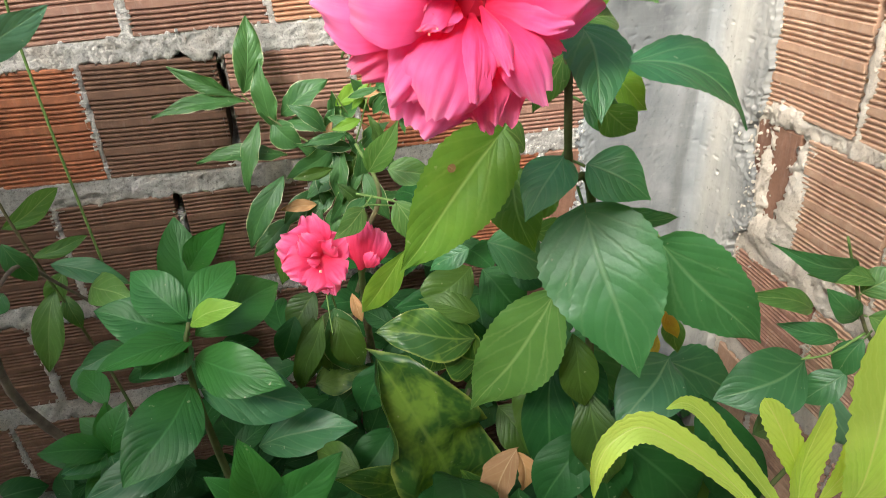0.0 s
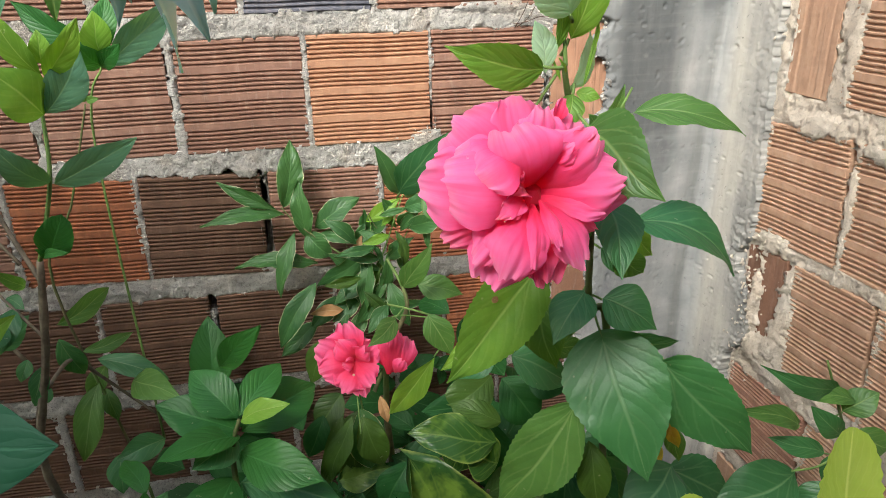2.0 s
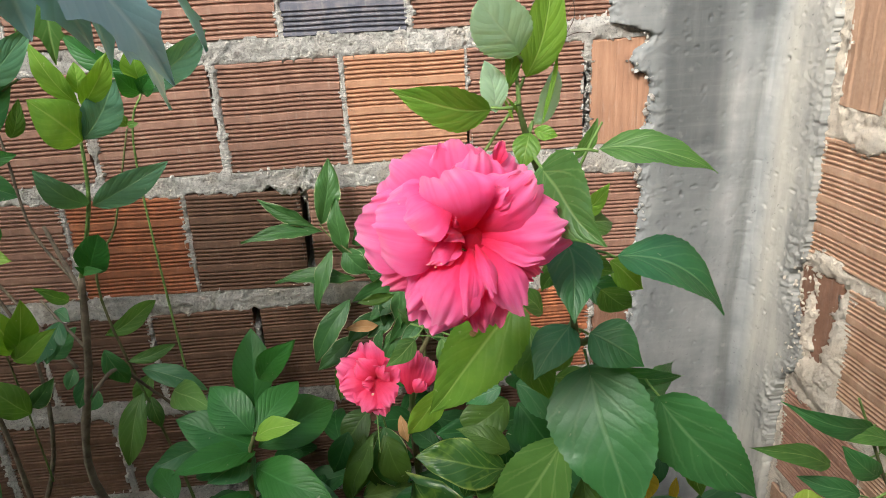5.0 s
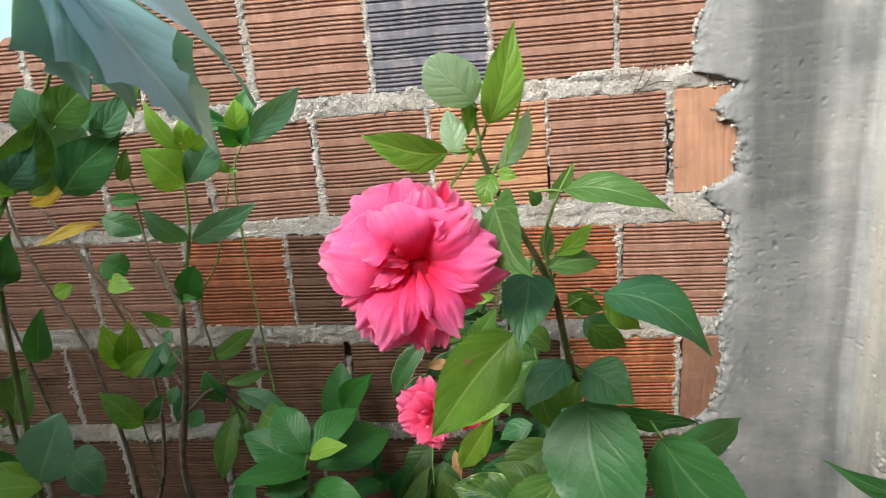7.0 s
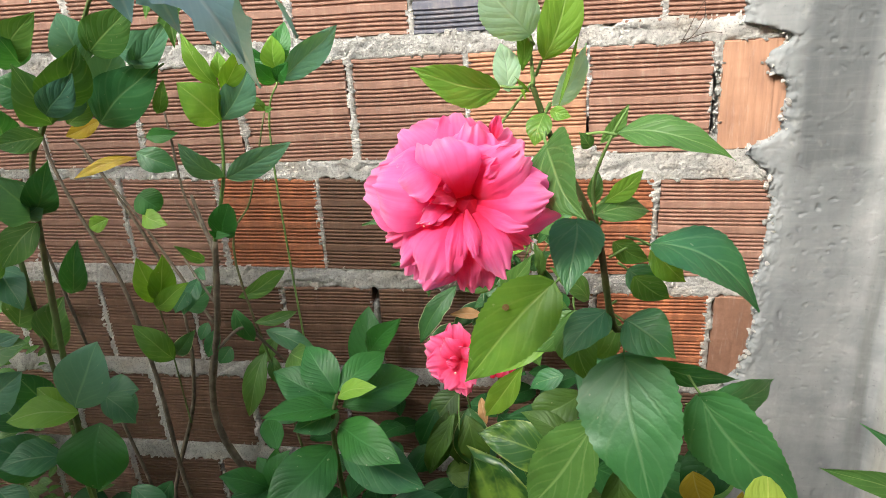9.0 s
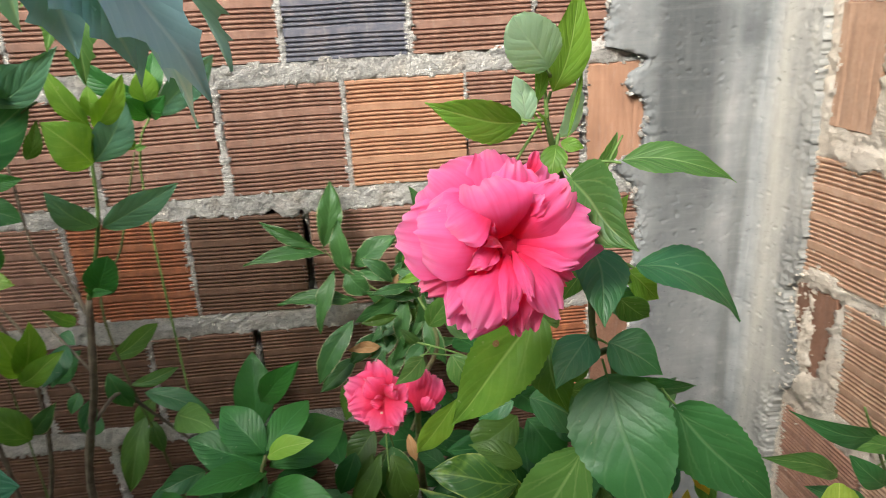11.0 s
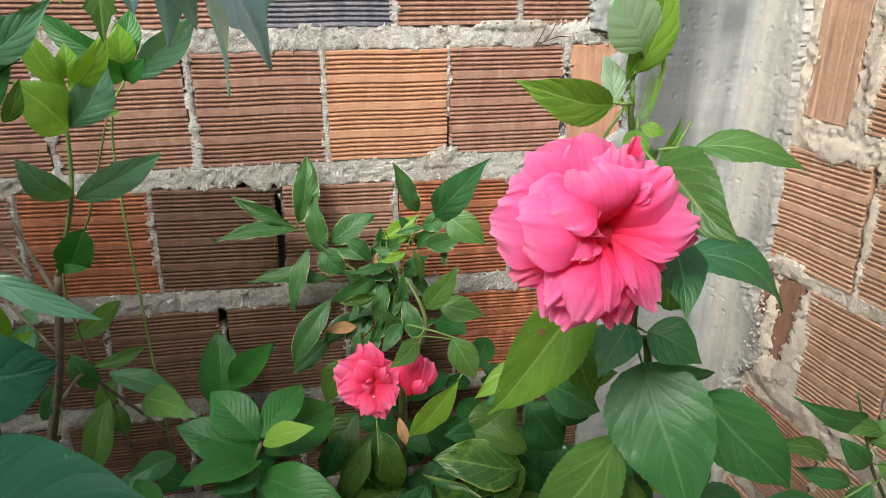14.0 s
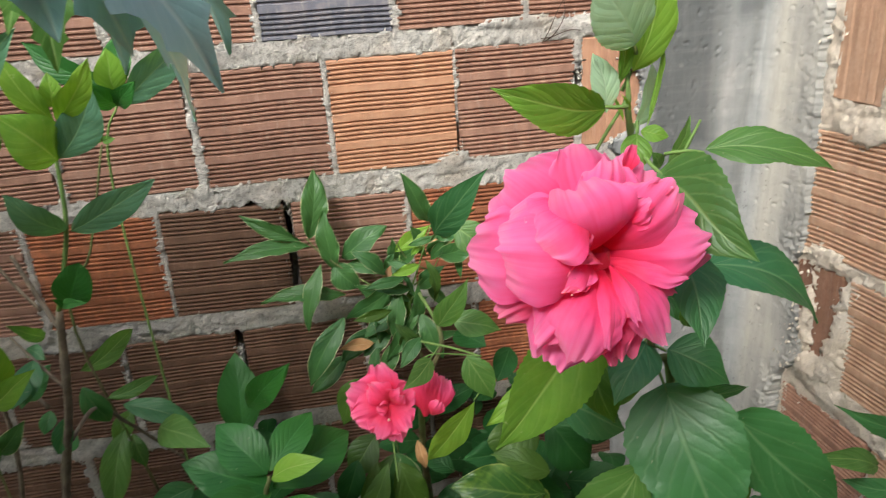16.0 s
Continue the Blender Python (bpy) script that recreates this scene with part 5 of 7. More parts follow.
leaf(back_hibiscus, (0.084, 0.560, 0.950), (0.119, 0.548, 1.010), 0.030, (-0.27, -0.96, -0.04), LEAF, "ovate", bend=0.1, fold=0.2, teeth=6)
leaf(back_hibiscus, (0.108, 0.600, 0.932), (0.166, 0.590, 0.914), 0.034, (0.03, -0.83, 0.56), LEAF, "ovate", bend=0.12, teeth=6)
leaf(back_hibiscus, (0.104, 0.500, 0.941), (0.127, 0.490, 0.887), 0.034, (-0.02, -0.98, 0.17), LEAF, "ovate", bend=0.1, teeth=8)
leaf(back_hibiscus, (0.066, 0.400, 1.126), (0.103, 0.360, 1.188), 0.030, (-0.66, -0.74, -0.08), LEAF_DEEP, "ovate", bend=0.1, teeth=8, stalk=0.01)
leaf(back_hibiscus, (0.072, 0.420, 1.119), (0.096, 0.380, 1.149), 0.019, (-0.89, -0.44, 0.13), LEAF, "ovate", bend=0.1, teeth=6)
leaf(back_hibiscus, (0.122, 0.620, 1.047), (0.167, 0.600, 1.009), 0.039, (-0.16, -0.94, 0.31), LEAF, "ovate", bend=0.1, teeth=6, stalk=0.01)
# olive on these low leaves imitates shade from the plants above
leaf(back_hibiscus, (0.024, 0.620, 0.736), (0.009, 0.600, 0.646), 0.069, (-0.29, -0.92, 0.25), LEAF_OLIVE, "oval", bend=0.12)
leaf(back_hibiscus, (0.022, 0.600, 0.752), (0.031, 0.580, 0.663), 0.053, (0.23, -0.94, 0.24), LEAF_RIM, "oval", bend=0.12)
leaf(back_hibiscus, (0.011, 0.560, 0.770), (-0.027, 0.540, 0.683), 0.031, (-0.43, -0.82, 0.38), LEAF_OLIVE, "lance", bend=0.1)
leaf(back_hibiscus, (0.002, 0.660, 0.737), (-0.043, 0.640, 0.694), 0.046, (-0.18, -0.80, 0.57), LEAF_OLIVE, "oval", bend=0.1)
leaf(back_hibiscus, (0.053, 0.660, 0.648), (-0.023, 0.640, 0.577), 0.065, (-0.21, -0.86, 0.46), LEAF_DEEP, "ovate", bend=0.1)
leaf(back_hibiscus, (-0.017, 0.600, 0.633), (0.061, 0.600, 0.644), 0.046, (-0.09, -0.76, 0.64), LEAF_SPOT, "ovate", bend=0.1)
leaf(back_hibiscus, (-0.007, 0.700, 0.807), (-0.045, 0.700, 0.734), 0.044, (-0.52, -0.81, 0.27), LEAF_OLIVE, "ovate", bend=0.1)

# ---- pale-rimmed shrub against the wall ----

rim_shrub = plant("thin_leaved_shrub", (0.020, 0.900, 0.000), "straggly shrub with narrow pale-edged leaves against the wall", "shrub")
tube("main_stem", [(0.020, 0.900, 0.000), (0.030, 0.890, 0.450), (0.095, 0.870, 0.695), (0.054, 0.900, 0.817), (-0.009, 0.925, 0.871), (-0.049, 0.935, 0.907), (-0.068, 0.940, 0.932)], [0.005, 0.0045, 0.003, 0.002, 0.0017, 0.0014, 0.001], rim_shrub, STEM, knots=0.2)
tube("twig", [(0.062, 0.890, 0.800), (0.091, 0.870, 0.859), (0.116, 0.860, 0.932), (0.128, 0.855, 0.967)], [0.0016, 0.0014, 0.0012, 0.001], rim_shrub, STEM_GREEN)
tube("twig", [(0.054, 0.900, 0.817), (0.072, 0.880, 0.867), (0.074, 0.870, 0.911)], [0.0014, 0.0012, 0.001], rim_shrub, STEM_GREEN)
leaf(rim_shrub, (-0.068, 0.940, 0.932), (-0.042, 0.972, 1.039), 0.045, (0.28, -0.94, 0.21), LEAF_RIM, "oval", bend=0.12, fold=0.3, wave=0.09)
leaf(rim_shrub, (-0.077, 0.940, 0.930), (-0.169, 0.950, 0.979), 0.028, (-0.10, -1.00, 0.02), LEAF_RIM, "lance", bend=0.12, fold=0.3, wave=0.09)
leaf(rim_shrub, (-0.064, 0.940, 0.915), (-0.198, 0.910, 0.919), 0.029, (0.16, -0.62, 0.77), LEAF_RIM, "lance", bend=0.12, fold=0.3, wave=0.09)
leaf(rim_shrub, (-0.029, 0.940, 0.872), (-0.035, 0.940, 0.977), 0.037, (-0.31, -0.95, -0.02), LEAF_RIM, "oval", bend=0.12, fold=0.3, wave=0.09)
leaf(rim_shrub, (-0.016, 0.940, 0.892), (0.063, 0.930, 0.941), 0.043, (-0.40, -0.77, 0.49), LEAF_RIM, "oval", bend=0.12, fold=0.3, wave=0.09)
leaf(rim_shrub, (-0.030, 0.940, 0.883), (0.008, 0.920, 0.841), 0.048, (-0.29, -0.94, 0.18), LEAF_RIM, "oval", bend=0.12, fold=0.3, wave=0.09)
leaf(rim_shrub, (-0.012, 0.940, 0.879), (0.071, 0.900, 0.865), 0.029, (-0.16, -0.61, 0.78), LEAF_RIM, "lance", bend=0.12, fold=0.3, wave=0.09)
leaf(rim_shrub, (-0.047, 0.940, 0.886), (-0.083, 0.900, 0.782), 0.032, (-0.39, -0.81, 0.44), LEAF_RIM, "lance", bend=0.12, fold=0.3, wave=0.09)
leaf(rim_shrub, (-0.017, 0.940, 0.822), (-0.156, 0.930, 0.835), 0.034, (0.12, -0.58, 0.80), LEAF_RIM, "lance", bend=0.12, fold=0.3, wave=0.09)
leaf(rim_shrub, (0.074, 0.910, 0.856), (-0.022, 0.880, 0.806), 0.038, (0.25, -0.96, 0.09), LEAF_RIM, "oval", bend=0.12, fold=0.3, wave=0.09)
leaf(rim_shrub, (-0.024, 0.850, 0.830), (-0.088, 0.820, 0.729), 0.039, (-0.22, -0.89, 0.40), LEAF_RIM, "oval", bend=0.12, fold=0.3, wave=0.09)
leaf(rim_shrub, (0.127, 0.890, 0.955), (0.086, 0.860, 1.047), 0.031, (0.29, -0.94, -0.18), LEAF_RIM, "oval", bend=0.12, fold=0.3, wave=0.09)
leaf(rim_shrub, (0.074, 0.870, 0.861), (0.055, 0.840, 0.761), 0.031, (-0.51, -0.79, 0.33), LEAF_RIM, "lance", bend=0.12, fold=0.3, wave=0.09)
leaf(rim_shrub, (0.120, 0.890, 0.920), (0.094, 0.860, 0.961), 0.024, (0.40, -0.84, -0.36), LEAF_RIM, "lance", bend=0.12, fold=0.3, wave=0.09)
leaf(rim_shrub, (0.074, 0.890, 0.894), (0.102, 0.860, 0.928), 0.024, (-0.66, -0.75, -0.12), LEAF_RIM, "lance", bend=0.12, fold=0.3, wave=0.09)
leaf(rim_shrub, (0.067, 0.900, 0.890), (0.062, 0.870, 0.942), 0.021, (-0.02, -0.87, -0.50), LEAF_RIM, "lance", bend=0.12, fold=0.3, wave=0.09)
leaf(rim_shrub, (0.074, 0.890, 0.904), (0.076, 0.860, 0.865), 0.022, (-0.58, -0.66, 0.48), LEAF_RIM, "lance", bend=0.12, fold=0.3, wave=0.09)
leaf(rim_shrub, (0.082, 0.890, 0.819), (0.005, 0.860, 0.778), 0.035, (-0.13, -0.67, 0.73), LEAF_RIM, "oval", bend=0.12, fold=0.3, wave=0.09)
leaf(rim_shrub, (0.090, 0.870, 0.817), (0.035, 0.840, 0.742), 0.033, (0.19, -0.95, 0.24), LEAF_RIM, "lance", bend=0.12, fold=0.3, wave=0.09)
leaf(rim_shrub, (0.096, 0.850, 0.816), (0.124, 0.820, 0.743), 0.033, (-0.23, -0.93, 0.29), LEAF_RIM, "oval", bend=0.12, fold=0.3, wave=0.09)
leaf(rim_shrub, (0.047, 0.940, 0.800), (-0.002, 0.900, 0.855), 0.031, (0.73, -0.66, 0.17), LEAF_RIM, "lance", bend=0.12, fold=0.3, wave=0.09)
leaf(rim_shrub, (0.103, 0.890, 0.839), (0.143, 0.860, 0.889), 0.030, (-0.74, -0.63, 0.21), LEAF_RIM, "lance", bend=0.12, fold=0.3, wave=0.09)
leaf(rim_shrub, (0.051, 0.890, 0.779), (-0.001, 0.860, 0.746), 0.036, (-0.01, -0.73, 0.68), LEAF_RIM, "oval", bend=0.12, fold=0.3, wave=0.09)
leaf(rim_shrub, (0.121, 0.870, 0.908), (0.150, 0.840, 0.946), 0.029, (-0.40, -0.84, -0.36), LEAF_RIM, "lance", bend=0.12, fold=0.3, wave=0.09)
leaf(rim_shrub, (0.126, 0.830, 0.952), (0.174, 0.800, 0.975), 0.030, (-0.61, -0.71, 0.34), LEAF_RIM, "oval", bend=0.12, fold=0.3, wave=0.09)
leaf(rim_shrub, (0.129, 0.830, 0.922), (0.183, 0.800, 0.949), 0.034, (-0.44, -0.89, -0.10), LEAF_RIM, "oval", bend=0.12, fold=0.3, wave=0.09)
leaf(rim_shrub, (0.088, 0.870, 0.785), (0.097, 0.840, 0.872), 0.023, (-0.06, -0.95, -0.32), LEAF_RIM, "lance", bend=0.12, fold=0.3, wave=0.09)
leaf(rim_shrub, (0.058, 0.870, 0.767), (0.023, 0.840, 0.699), 0.029, (-0.24, -0.84, 0.49), LEAF_RIM, "lance", bend=0.12, fold=0.3, wave=0.09)
leaf(rim_shrub, (0.023, 0.910, 0.772), (-0.040, 0.880, 0.728), 0.035, (0.05, -0.86, 0.52), LEAF_RIM, "oval", bend=0.12, fold=0.3, wave=0.09)
leaf(rim_shrub, (-0.025, 0.890, 0.732), (-0.093, 0.860, 0.690), 0.034, (-0.05, -0.77, 0.63), LEAF_RIM, "oval", bend=0.12, fold=0.3, wave=0.09)
leaf(rim_shrub, (0.093, 0.830, 0.784), (0.051, 0.800, 0.752), 0.026, (0.08, -0.78, 0.62), LEAF_RIM, "lance", bend=0.12, fold=0.3, wave=0.09)


def crowd(parent):
    """Small narrow leaves that crowd round the twigs in the heart of the shrub, some of them withered, with bare twig ends."""
    rng = random.Random(23)
    for k in range(30):
        z = rng.uniform(0.745, 0.945)
        x = 0.045 + 0.30 * (z - 0.745) + rng.gauss(0, 0.032)
        y = rng.uniform(0.83, 0.90)
        a = rng.uniform(-1.9, 1.9) if k % 3 else rng.uniform(2.3, 3.9)
        length = rng.uniform(0.035, 0.072)
        tip = (x + length * math.sin(a), y - rng.uniform(0.0, 0.03), z + length * math.cos(a))
        tone = LEAF_DRY if k % 10 == 7 else LEAF_YOUNG if k % 9 == 4 else LEAF_OLIVE if k % 4 == 1 else LEAF_RIM
        leaf(parent, (x, y, z), tip, length * rng.uniform(0.24, 0.40), (rng.uniform(-0.5, 0.5), -0.8, rng.uniform(0.0, 0.7)), tone, "lance", bend=rng.uniform(0.04, 0.2), fold=0.4, wave=0.12)
    for k in range(5):
        x, z = 0.055 + 0.02 * k, 0.80 + 0.025 * k
        side = -1 if k % 2 else 1
        tube("twig", [(x, 0.885, z), (x + side * 0.03, 0.87, z + 0.03), (x + side * 0.045, 0.86, z + 0.065)], [0.0013, 0.0010, 0.0006], parent, STEM if k % 2 else STEM_GREEN)


crowd(rim_shrub)

# ---- broad-leaved bush ----

broad_bush = plant("broad_leaved_bush", (-0.115, 0.460, 0.000), "bushy green plant with broad glossy leaves in whorls", "bush")
tube("main_stem", [(-0.115, 0.460, 0.000), (-0.112, 0.455, 0.450), (-0.130, 0.459, 0.777), (-0.114, 0.449, 0.868)], [0.006, 0.005, 0.0035, 0.002], broad_bush, STEM, knots=0.2)
leaf(broad_bush, (-0.221, 0.900, 0.600), (-0.216, 0.965, 0.730), 0.074, (0.14, -0.91, 0.40), LEAF_BROAD, "oval", bend=0.06, fold=0.25)
leaf(broad_bush, (-0.193, 0.850, 0.693), (-0.117, 0.790, 0.796), 0.047, (-0.51, -0.85, -0.12), LEAF_BROAD, "oval", bend=0.08, fold=0.25)
leaf(broad_bush, (-0.117, 0.460, 0.863), (-0.166, 0.500, 0.905), 0.047, (0.25, -0.80, 0.55), LEAF_BROAD, "oval", bend=0.1, fold=0.32, wave=0.04)
leaf(broad_bush, (-0.115, 0.460, 0.865), (-0.069, 0.520, 0.889), 0.038, (-0.20, -0.85, 0.50), LEAF_BROAD, "oval", bend=0.1, fold=0.32, wave=0.04)
leaf(broad_bush, (-0.112, 0.450, 0.865), (-0.058, 0.430, 0.895), 0.026, (-0.10, -0.55, 0.83), LEAF_YOUNG, "oval", bend=0.1, fold=0.32, wave=0.04)
leaf(broad_bush, (-0.117, 0.460, 0.848), (-0.200, 0.470, 0.886), 0.051, (0.10, -0.62, 0.78), LEAF_BROAD, "oval", bend=0.1, fold=0.32, wave=0.04)
leaf(broad_bush, (-0.119, 0.460, 0.839), (-0.190, 0.400, 0.867), 0.038, (0.10, -0.35, 0.93), LEAF_BROAD, "oval", bend=0.1, fold=0.32, wave=0.04)
leaf(broad_bush, (-0.117, 0.470, 0.836), (-0.031, 0.540, 0.838), 0.060, (-0.15, -0.80, 0.58), LEAF_BROAD, "oval", bend=0.1, fold=0.32, wave=0.04)
leaf(broad_bush, (-0.121, 0.460, 0.813), (-0.031, 0.400, 0.811), 0.054, (-0.15, -0.60, 0.78), LEAF_BROAD, "oval", bend=0.1, fold=0.32, wave=0.04)
leaf(broad_bush, (-0.131, 0.460, 0.781), (-0.192, 0.370, 0.746), 0.070, (0.10, -0.70, 0.70), LEAF_BROAD, "oval", bend=0.1, fold=0.32, wave=0.04)
leaf(broad_bush, (-0.126, 0.470, 0.766), (-0.013, 0.440, 0.748), 0.065, (-0.10, -0.60, 0.80), LEAF_DEEP, "oval", bend=0.1, fold=0.32, wave=0.04)
leaf(broad_bush, (-0.085, 0.480, 0.659), (0.029, 0.450, 0.690), 0.055, (-0.20, -0.50, 0.85), LEAF_DEEP, "oval", bend=0.1, fold=0.32, wave=0.04)
leaf(broad_bush, (-0.165, 0.480, 0.672), (-0.267, 0.440, 0.669), 0.049, (0.20, -0.60, 0.78), LEAF_DEEP, "oval", bend=0.1, fold=0.32, wave=0.04)
leaf(broad_bush, (-0.123, 0.470, 0.827), (-0.164, 0.420, 0.836), 0.042, (0.30, -0.60, 0.75), LEAF_DEEP, "oval", bend=0.1, fold=0.32, wave=0.04)
leaf(broad_bush, (-0.254, 0.500, 0.675), (-0.306, 0.470, 0.717), 0.036, (0.10, -0.50, 0.86), LEAF_BROAD, "oval", bend=0.1, fold=0.32, wave=0.04)
leaf(broad_bush, (-0.250, 0.500, 0.674), (-0.223, 0.520, 0.727), 0.041, (-0.30, -0.80, 0.50), LEAF_BROAD, "oval", bend=0.1, fold=0.32, wave=0.04)
leaf(broad_bush, (-0.255, 0.500, 0.670), (-0.288, 0.460, 0.692), 0.035, (0.20, -0.50, 0.85), LEAF_DEEP, "oval", bend=0.1, fold=0.32, wave=0.04)
leaf(broad_bush, (-0.250, 0.500, 0.668), (-0.224, 0.450, 0.660), 0.039, (-0.20, -0.60, 0.78), LEAF_DEEP, "oval", bend=0.1, fold=0.32, wave=0.04)

low_bush = plant("broad_leaved_bush", (-0.030, 0.350, 0.000), "young broad-leaved shoot with upright green leaves", "bush")
tube("main_stem", [(-0.030, 0.350, 0.000), (-0.030, 0.340, 0.500), (-0.056, 0.320, 0.734)], [0.004, 0.0035, 0.002], low_bush, STEM)
leaf(low_bush, (-0.056, 0.320, 0.734), (-0.066, 0.300, 0.848), 0.047, (0.13, -0.98, -0.16), LEAF_BROAD, "oval", bend=0.08, fold=0.4)
leaf(low_bush, (-0.054, 0.320, 0.733), (0.014, 0.285, 0.828), 0.043, (-0.54, -0.84, 0.08), LEAF_BROAD, "oval", bend=0.1, fold=0.3)
leaf(low_bush, (-0.059, 0.320, 0.735), (-0.103, 0.310, 0.803), 0.031, (0.51, -0.83, 0.21), LEAF_BROAD, "oval", bend=0.1, fold=0.3)
leaf(low_bush, (-0.057, 0.330, 0.717), (-0.019, 0.280, 0.738), 0.042, (-0.64, -0.17, 0.75), LEAF_DEEP, "oval", bend=0.1)

side_bush = plant("broad_leaved_bush", (-0.270, 0.600, 0.000), "low broad-leaved bush with dark green leaves", "bush")
tube("main_stem", [(-0.270, 0.600, 0.000), (-0.260, 0.580, 0.400), (-0.272, 0.560, 0.606)], [0.004, 0.0035, 0.002], side_bush, STEM)
leaf(side_bush, (-0.266, 0.560, 0.615), (-0.352, 0.550, 0.647), 0.044, (0.35, -0.56, 0.76), LEAF_BROAD, "oval", bend=0.1, fold=0.22)
leaf(side_bush, (-0.268, 0.560, 0.615), (-0.259, 0.560, 0.698), 0.044, (0.15, -0.99, -0.02), LEAF_BROAD, "oval", bend=0.1, fold=0.22)
leaf(side_bush, (-0.273, 0.560, 0.601), (-0.321, 0.520, 0.630), 0.031, (0.63, -0.21, 0.75), LEAF_BROAD, "oval", bend=0.1, fold=0.22)
leaf(side_bush, (-0.263, 0.560, 0.624), (-0.305, 0.580, 0.664), 0.035, (0.29, -0.69, 0.66), LEAF_BROAD, "oval", bend=0.1, fold=0.22)
leaf(side_bush, (-0.260, 0.560, 0.693), (-0.294, 0.620, 0.708), 0.032, (0.00, -0.24, 0.97), LEAF_BROAD, "oval", bend=0.1, fold=0.22)
leaf(side_bush, (-0.271, 0.560, 0.596), (-0.238, 0.500, 0.572), 0.049, (0.10, -0.32, 0.94), LEAF_BROAD, "oval", bend=0.1, fold=0.22)
leaf(side_bush, (-0.280, 0.560, 0.588), (-0.303, 0.500, 0.593), 0.042, (0.63, -0.18, 0.76), LEAF_BROAD, "oval", bend=0.1, fold=0.22)
leaf(side_bush, (-0.263, 0.560, 0.614), (-0.202, 0.560, 0.637), 0.043, (-0.21, -0.81, 0.55), LEAF_BROAD, "oval", bend=0.1, fold=0.22)

# ---- tall stems with paired leaves ----

tall_stems = plant("tall_shrub", (-0.360, 0.700, 0.000), "tall shrub with bare brown stems and paired green leaves", "shrub")
tube("main_stem", [(-0.360, 0.700, 0.000), (-0.345, 0.690, 0.400), (-0.420, 0.680, 0.648), (-0.370, 0.660, 0.859), (-0.343, 0.650, 0.992)], [0.008, 0.007, 0.0058, 0.005, 0.0042], tall_stems, BARK, label='knotty pale brown stem', knots=0.35)
tube("shoot", [(-0.343, 0.650, 0.992), (-0.308, 0.645, 1.091), (-0.298, 0.645, 1.170)], [0.003, 0.0026, 0.002], tall_stems, STEM_GREEN)
leaf(tall_stems, (-0.297, 0.645, 1.168), (-0.325, 0.600, 1.225), 0.056, (0.73, -0.66, -0.17), LEAF_YOUNG, "oval", bend=0.12, fold=0.28)
leaf(tall_stems, (-0.294, 0.645, 1.169), (-0.250, 0.660, 1.234), 0.047, (0.49, -0.86, -0.13), LEAF_BLUE, "oval", bend=0.12, fold=0.28)
leaf(tall_stems, (-0.291, 0.645, 1.210), (-0.320, 0.620, 1.285), 0.029, (0.11, -0.95, -0.27), LEAF_YOUNG, "lance", bend=0.12, fold=0.28)
leaf(tall_stems, (-0.286, 0.645, 1.210), (-0.235, 0.620, 1.269), 0.030, (0.20, -0.83, -0.52), LEAF_YOUNG, "oval", bend=0.12, fold=0.28)
leaf(tall_stems, (-0.286, 0.645, 1.222), (-0.282, 0.640, 1.258), 0.022, (0.28, -0.95, -0.16), LEAF_YOUNG, "oval", bend=0.12, fold=0.28)
leaf(tall_stems, (-0.310, 0.645, 1.089), (-0.341, 0.600, 1.147), 0.036, (0.34, -0.82, -0.46), LEAF_BLUE, "oval", bend=0.12, fold=0.28)
leaf(tall_stems, (-0.304, 0.645, 1.089), (-0.207, 0.651, 1.134), 0.039, (0.14, -0.97, -0.18), LEAF_BLUE, "oval", bend=0.12, fold=0.28)
leaf(tall_stems, (-0.328, 0.645, 1.003), (-0.296, 0.620, 1.057), 0.041, (-0.06, -0.92, -0.39), LEAF_BROAD, "round", bend=0.12, fold=0.28)
leaf(tall_stems, (-0.333, 0.645, 1.003), (-0.293, 0.600, 1.019), 0.012, (-0.76, -0.57, 0.30), LEAF_BROAD, "oval", bend=0.12, fold=0.28)
leaf(tall_stems, (-0.330, 0.645, 0.998), (-0.333, 0.620, 1.019), 0.009, (0.80, -0.44, -0.41), LEAF_BROAD, "oval", bend=0.12, fold=0.28)
tube("branch", [(-0.350, 0.660, 0.954), (-0.385, 0.700, 1.001), (-0.406, 0.720, 1.041)], [0.0035, 0.003, 0.0025], tall_stems, BARK, knots=0.3)
tube("branch", [(-0.383, 0.670, 0.802), (-0.372, 0.740, 0.801), (-0.354, 0.780, 0.744), (-0.291, 0.800, 0.647)], [0.003, 0.0028, 0.0026, 0.002], tall_stems, BARK, knots=0.3)
tube("branch", [(-0.367, 0.660, 0.883), (-0.400, 0.680, 0.917), (-0.428, 0.700, 0.943)], [0.0022, 0.002, 0.0015], tall_stems, BARK)
leaf(tall_stems, (-0.404, 0.800, 0.828), (-0.343, 0.879, 0.844), 0.035, (0.75, -0.62, 0.22), LEAF, "oval", bend=0.12, fold=0.25)
leaf(tall_stems, (-0.380, 0.740, 0.837), (-0.366, 0.750, 0.767), 0.034, (0.32, -0.95, -0.07), LEAF_DEEP, "oval", bend=0.12, fold=0.25)
leaf(tall_stems, (-0.370, 0.780, 0.786), (-0.307, 0.820, 0.791), 0.022, (0.44, -0.75, 0.49), LEAF, "oval", bend=0.12, fold=0.25)
leaf(tall_stems, (-0.352, 0.780, 0.774), (-0.255, 0.760, 0.733), 0.036, (0.22, -0.57, 0.79), LEAF_DEEP, "oval", bend=0.12, fold=0.25)
leaf(tall_stems, (-0.357, 0.780, 0.734), (-0.399, 0.740, 0.623), 0.043, (0.03, -0.94, 0.33), LEAF, "oval", bend=0.12, fold=0.25)
